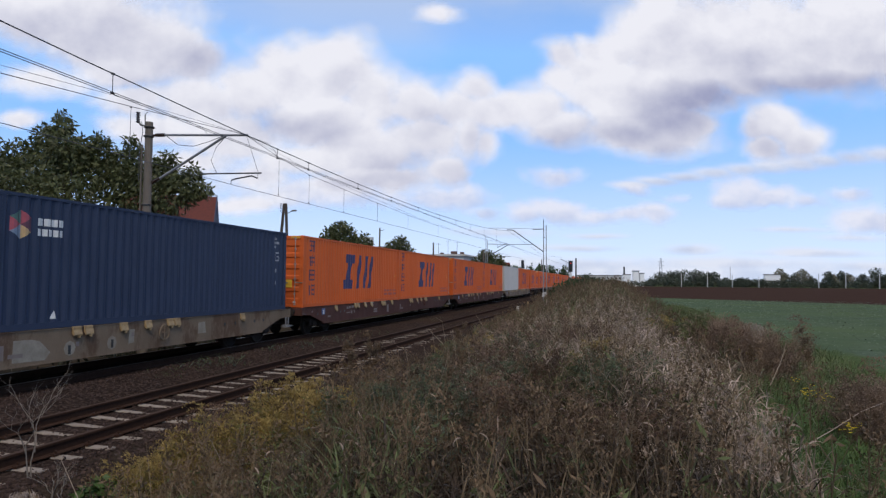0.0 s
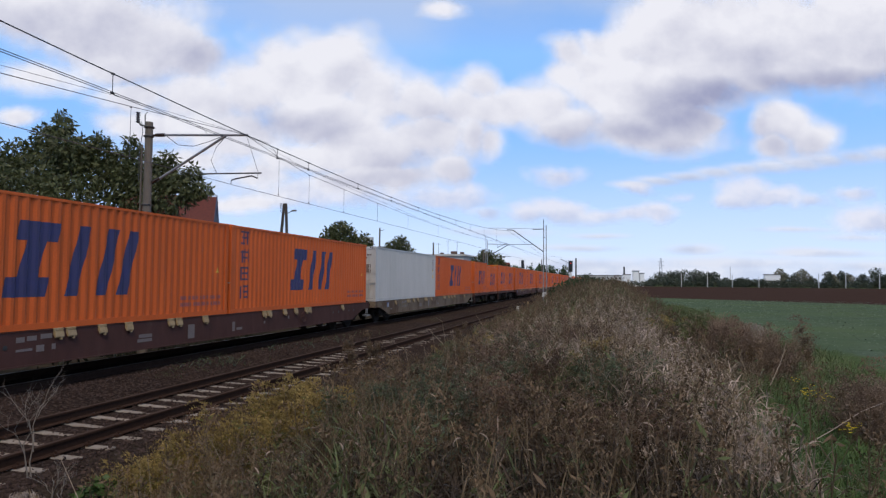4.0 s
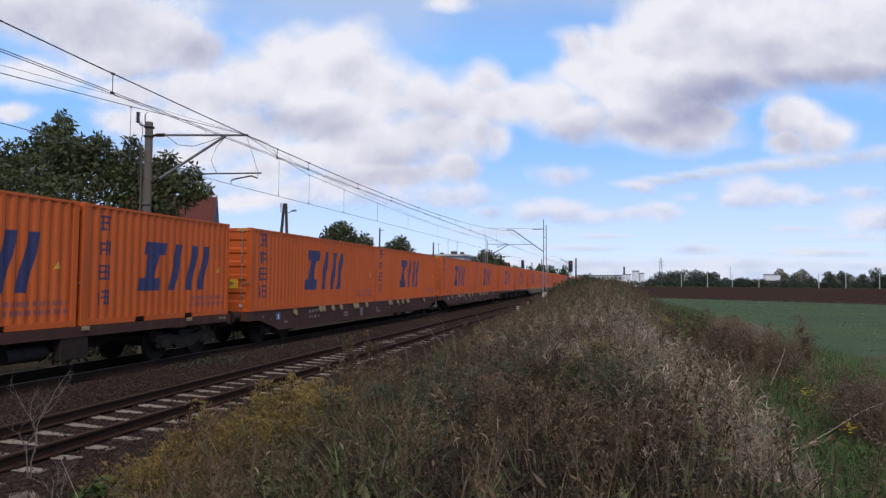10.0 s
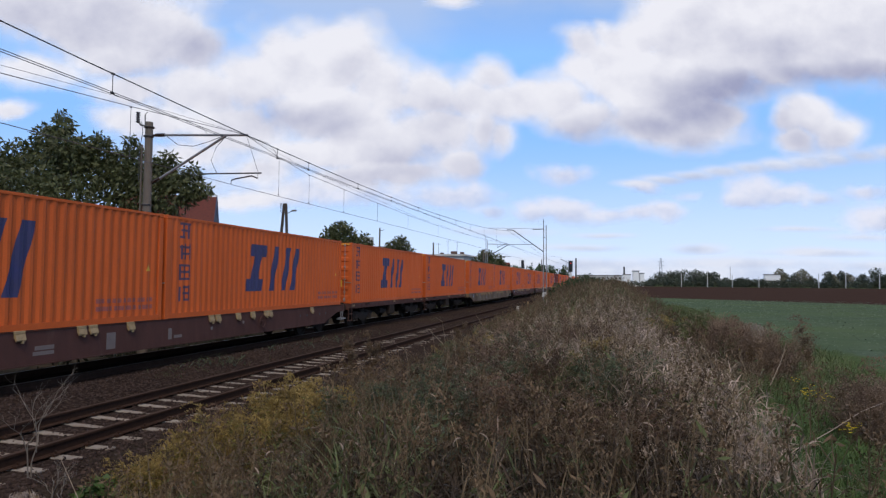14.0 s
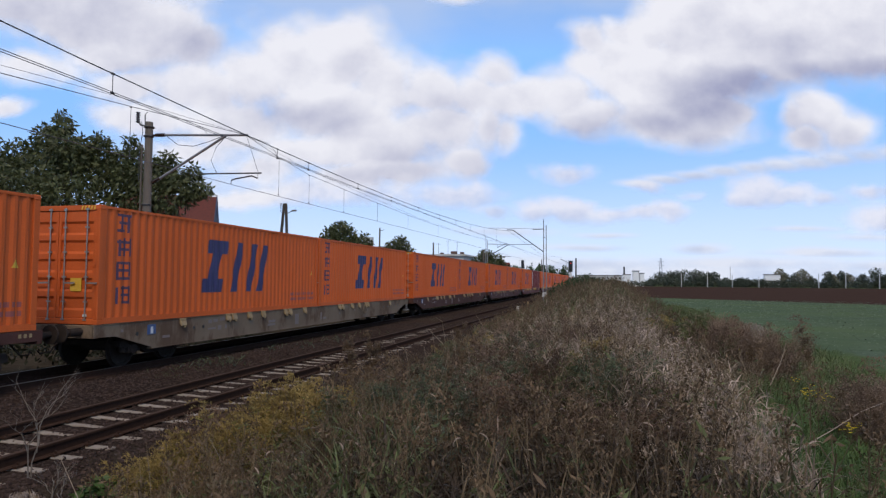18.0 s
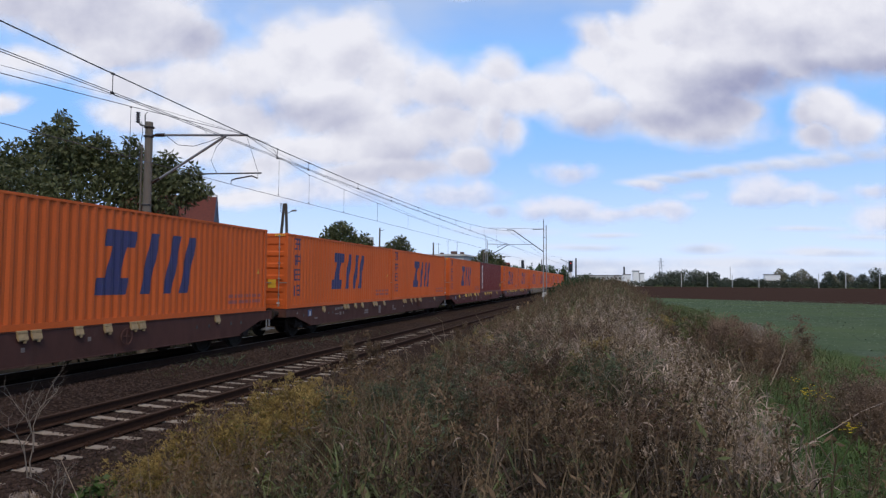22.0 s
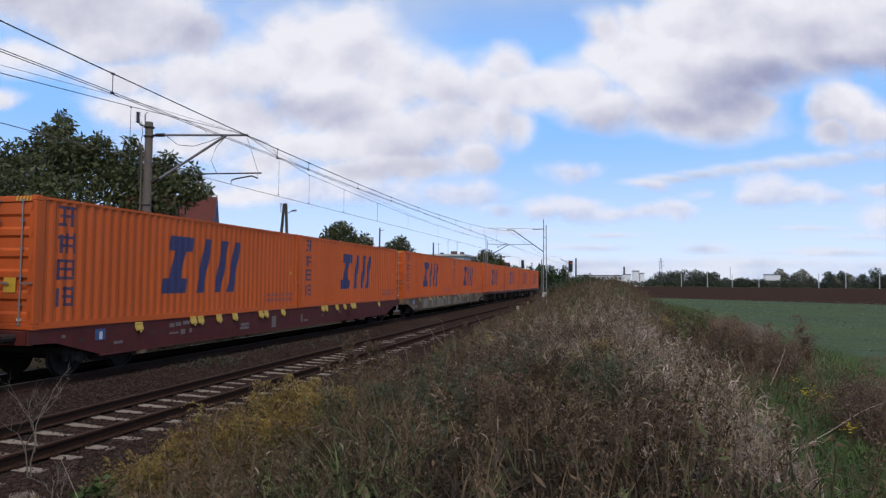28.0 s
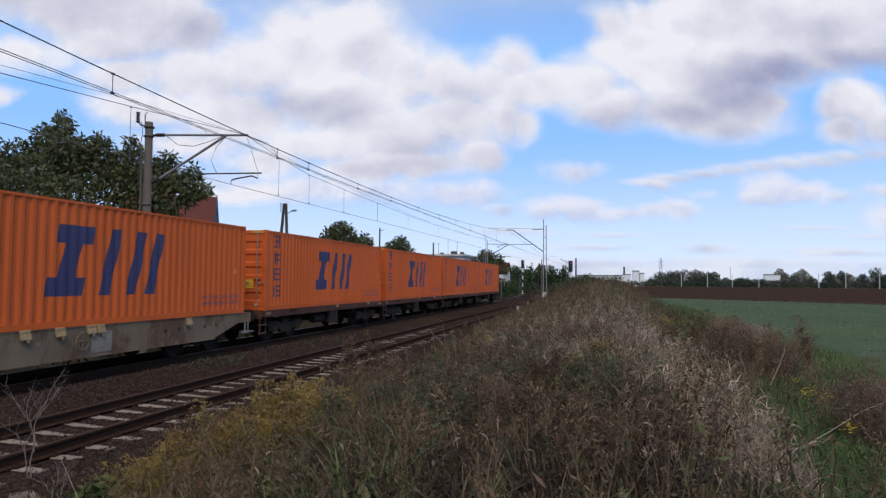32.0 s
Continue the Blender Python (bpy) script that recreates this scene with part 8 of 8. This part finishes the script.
def reed_plume(x, y, top, wide, drop, n, seed, label):
    """A bleached reed panicle bent over its stalk, its strands hanging side by side."""
    rnd = random.Random(seed)
    z = float(ground_z(x, y))
    w = thing("reed_plume", label, "reed plume", pose(x, y, z), "bent reed plumes")
    spine = [Vector((-wide * 0.5 + wide * t, 0.05 * math.sin(6 * t), top - 0.12 * wide * (2 * t - 1) ** 2)) for t in (0, 0.2, 0.4, 0.6, 0.8, 1.0)]
    part("stalk", Geo().tube([Vector((-wide * 0.6, 0.1, -0.05)), Vector((-wide * 0.58, 0.05, top * 0.7))] + spine, 0.006, 5, r1=0.003), PALE_STALK, w)
    g = Geo()
    for k in range(n):
        u = rnd.random()
        p = spine[0].lerp(spine[-1], u) + Vector((0, rnd.gauss(0, 0.035), top - spine[0].z - 0.12 * wide * (2 * u - 1) ** 2 + rnd.gauss(0, 0.02)))
        ln, wd = drop * rnd.uniform(0.5, 1.1), rnd.uniform(0.006, 0.014)
        out = Vector((rnd.gauss(0.12, 0.14), rnd.gauss(-0.05, 0.12), 0))
        az = rnd.uniform(0, 3.14)
        q = Vector((math.cos(az), math.sin(az), 0)) * wd * 0.5
        vs = []
        for i in range(5):
            t = i / 4
            c = p + out * ln * (1 - (1 - t) ** 2) + Vector((0, 0, 0.18 * ln * t - 1.1 * ln * t * t))
            vs += [c - q * (1.05 - t * 0.9), c + q * (1.05 - t * 0.9)]
        g.add(vs, [(2 * i, 2 * i + 1, 2 * i + 3, 2 * i + 2) for i in range(4)])
    tagged(part("panicle", g, PLUME_PALE, w, "bleached hanging strands"), kind="stuff")
    return w


PALE_STALK = mat("pale dry stalk", (0.25, 0.19, 0.135), (0.17, 0.13, 0.09), rough=0.9, scale=20, bump=0.2)
PLUME_PALE = leaf_mat("bleached reed strands", (0.26, 0.205, 0.165), (0.46, 0.375, 0.315))
reed_plume(-2.86, 5.55, 0.30, 0.26, 0.26, 110, 41, "bleached reed plume bent over among the weeds")
reed_plume(-2.6, 5.3, 0.16, 0.2, 0.2, 60, 42, "bleached reed plume bent over among the weeds")
reed_plume(-6.42, 6.2, 0.22, 0.45, 0.2, 120, 43, "bleached reed plume bent over beside the ballast")
reed_plume(-6.15, 6.55, 0.2, 0.35, 0.18, 80, 44, "bleached reed plume bent over beside the ballast")
reed_plume(3.25, 17.0, 1.35, 0.5, 0.45, 70, 45, "pale feathery reed plume above the reddish weeds")


def reed_clump(x, y, seed, n, tall, label):
    """A young reed: broad ribbon leaves that rise, arch over and curl at the tip."""
    rnd = random.Random(seed)
    w = thing("reed_clump", label, "reed", pose(x, y, float(ground_z(x, y)) - 0.02), "reed clumps")
    for k in range(n):
        az, ln = rnd.uniform(0, 6.28), tall * rnd.uniform(0.7, 1.1)
        pitch, curl = rnd.uniform(1.1, 1.5), rnd.uniform(0.5, 2.6)
        p = Vector((rnd.gauss(0, 0.05), rnd.gauss(0, 0.05), 0))
        wd = rnd.uniform(0.018, 0.032)
        d, sd = Vector((math.cos(az), math.sin(az), 0)), Vector((-math.sin(az), math.cos(az), 0))
        vs, m = [], 10
        for i in range(m + 1):
            t = i / m
            q = (sd + Vector((0, 0, 0.4 * math.sin(3 * t + az)))) * wd * (0.5 + 0.9 * t * (1 - t) * 2) * (1.02 - t ** 3) * 0.5
            vs += [p - q, p + q]
            p = p + (d * math.cos(pitch) + Vector((0, 0, math.sin(pitch)))) * ln / m
            pitch -= curl * (0.25 + 1.6 * t * t) / m * 1.6
        part("leaf", Geo().add(vs, [(2 * i, 2 * i + 1, 2 * i + 3, 2 * i + 2) for i in range(m)]), REED_GREEN if k % 4 else GRASS_PALE, w, smooth=True)
    return w


reed_clump(-1.75, 5.6, 5, 16, 0.95, "grey green reed with broad arching leaves")
reed_clump(-2.05, 5.75, 6, 10, 0.8, "grey green reed with broad arching leaves")
reed_clump(-0.55, 5.3, 7, 7, 0.6, "low reed with broad arching leaves")


def leafy_plant(x, y, seed, label):
    rnd = random.Random(seed)
    s = Sprout()
    for k in range(26):
        a = rnd.uniform(0, 6.28)
        ln = rnd.uniform(0.12, 0.26)
        s.card((rnd.gauss(0, 0.06), rnd.gauss(0, 0.06), rnd.uniform(0.1, 0.42)), (math.cos(a) * ln, math.sin(a) * ln, rnd.uniform(-0.05, 0.1)), ln * 0.45, 0, rnd)
    s.strip([(0, 0, 0), (0, 0, 0.45)], 0.012, 0.006, 0)
    v, f, m = s.arrays()
    ob = new("leafy_plant", arrays_mesh("leafy_plant", v, f, [GRASS_GREEN], m))
    ob.location = (x, y, float(ground_z(x, y)) - 0.02)
    return tagged(ob, label, "plant", group="broad leaved plants")


for k, (x, y) in enumerate(((-6.0, 6.95), (-5.88, 7.05), (-6.12, 6.88))):
    leafy_plant(x, y, 400 + k, "fresh green broad-leaved weed beside the ballast")
# low growth between the tracks
x = -10.55 + 0.45 * rv.normal(size=700)
y = 10 + 60 * rv.random(700) ** 1.4
m = (patch(x, y, 0.7, 0.7) > 0.60) & (np.abs(x + 10.55) < 1.0)
plant_out("track_weeds", BUSHY, x[m], y[m], rv.uniform(0.12, 0.30, int(m.sum())), [GRASS_OLIVE, HERB_DARK, HERB_DARK], "low green weeds between the two tracks", tilt=0.3)


# ---- single stalks that stand out ----
def stalk(pts, r, label, material=None):
    g = Geo().tube(pts, r, 5, r1=r * 0.45)
    ob = part("dry_stalk", g, material or PALE_STALK)
    return tagged(ob, label, "stalk", group="dry stalks")


rs = random.Random(61)
for k in range(46):
    y = rs.uniform(5.2, 15)
    x = rs.uniform(-3.9, 1.2) if k % 3 else rs.uniform(-3.4, -1.4)
    z = float(ground_z(x, y))
    h = rs.uniform(0.8, 1.25)
    a, b = rs.gauss(0, 0.28), rs.gauss(0, 0.2)
    stalk([(x, y, z), (x + a * 0.3 * h, y + b * 0.3 * h, z + h * 0.45), (x + a * 0.7 * h, y + b * 0.7 * h, z + h * 0.8), (x + a * 1.2 * h, y + b * h, z + h)], rs.uniform(0.003, 0.006), "tall thin pale dry stalk")
for x, y, h in ((-5.2, 19.5, 1.5), (-4.75, 19.0, 1.75), (-4.6, 16.5, 1.2), (-4.0, 13.0, 1.3)):
    z = float(ground_z(x, y))
    stalk([(x, y, z), (x + 0.02, y, z + h * 0.6), (x - 0.08, y, z + h * 0.95), (x - 0.28, y, z + h)], 0.007, "tall thin pale arching stalk")
stalk([(1.75, 6.9, 0.75), (2.2, 7.6, 0.78), (2.75, 8.4, 0.86), (3.6, 9.4, 0.95)], 0.006, "long pale broken stalk lying over the grass")
stalk([(2.65, 12.3, 0.55), (2.9, 12.6, 0.95), (3.05, 12.9, 1.25)], 0.009, "pale leaning dead stalk")
for x, y, h in ((-2.0, 13.2, 0.95), (-1.7, 12.6, 0.9), (-1.4, 14.0, 1.0), (-1.9, 11.4, 0.95), (-1.2, 12.9, 0.9), (-2.3, 12.2, 0.9), (-0.9, 14.8, 0.95), (-1.1, 11.2, 0.85)):
    v, f, m = weed(int(900 + 10 * y), h, 24, 46, 3)
    ob = new("tall_weed", arrays_mesh("tall_weed", v, f, [STEM_BROWN, REDDISH, REDDISH], m))
    ob.location = (x, y, float(ground_z(x, y)) - 0.03)
    tagged(ob, "reddish brown dead weed with clustered seed heads", "weed", group="tall weeds")
stalk([(-4.99, 5.4, -0.72), (-5.0, 5.4, 0.16), (-5.19, 5.5, 0.28), (-5.53, 5.7, 0.46)], 0.006, "bent pale stalk beside the ballast")


# ---- what moves ----
def run(t):
    """Metres that the train has gone at t seconds."""
    return 10.714 * t - 0.0059 * (t - 16) ** 2


def motions():
    for ob, y, z in train:
        walk(ob, [(t, pose(TRAIN_X, y - run(t), z)) for t in range(0, 33, 2)])
    # wheels roll: one turning front axle and one rear axle, shared by all bogies
    fronts = [o for o in bpy.data.objects if o.name.startswith("wheelset") and o.location.y < 0]
    rears = [o for o in bpy.data.objects if o.name.startswith("wheelset") and o.location.y > 0]
    for group, dy in ((fronts, -0.9), (rears, 0.9)):
        rows = []
        for f in range(0, 961):
            t = f / 30
            rows.append((t, Matrix.Translation((0, dy, WHEEL_R)) @ Matrix.Rotation(run(t) / WHEEL_R, 4, "X")))
        walk(group[0], rows)
        lead = group[0].animation_data
        for o in group[1:]:
            o.rotation_mode = "QUATERNION"
            ad = o.animation_data_create()
            ad.action = lead.action
            ad.action_slot = lead.action_slot
    # the dead shoot and the goldenrod nod in the train's wind
    lean = [(0, 88), (1, 72), (2, 92), (3, 58), (4.5, 85), (6, 93), (7, 93), (8, 62), (9, 35), (10, 92), (11, 103), (12, 103), (13, 117), (14, 99), (15.5, 80), (17, 95),
            (18, 104), (19, 108), (20, 120), (21, 80), (22, 76), (23, 43), (24, 25), (25, 40), (26.5, 70), (28, 87), (29, 65), (30, 53), (30.5, 77), (31, 55), (32, 80)]
    sx, sy, sz = SHRUB.location
    walk(SHRUB, [(t, pose(sx, sy, sz, 0, (a - 85) * 0.33, 0)) for t, a in lean])
    for k, w in enumerate(bushes[:4]):
        bx, by, bz = w.location
        walk(w, [(t, pose(bx, by, bz, 1.2 * math.sin(1.7 * t + k), 1.6 * math.sin(2.3 * t + 1.3 * k) - 0.5, 0)) for t in [0.5 * i for i in range(65)]])
    # clouds drift towards the viewer and to one side
    for ob, dist, near, side in ((clouds_dome, 3000.0, 0.125, 0.044), (clouds_bank, 3060.0, 0.125, 0.044), (clouds_low, 3400.0, 0.05, 0.020), (clouds_thin, 3500.0, 0.03, 0.015)):
        walk(ob, [(t, VIEW @ Matrix.Translation((side * dist * t / 32, dist * (1 - near * t / 32), 2.3))) for t in (0, 8, 16, 24, 32)])


motions()
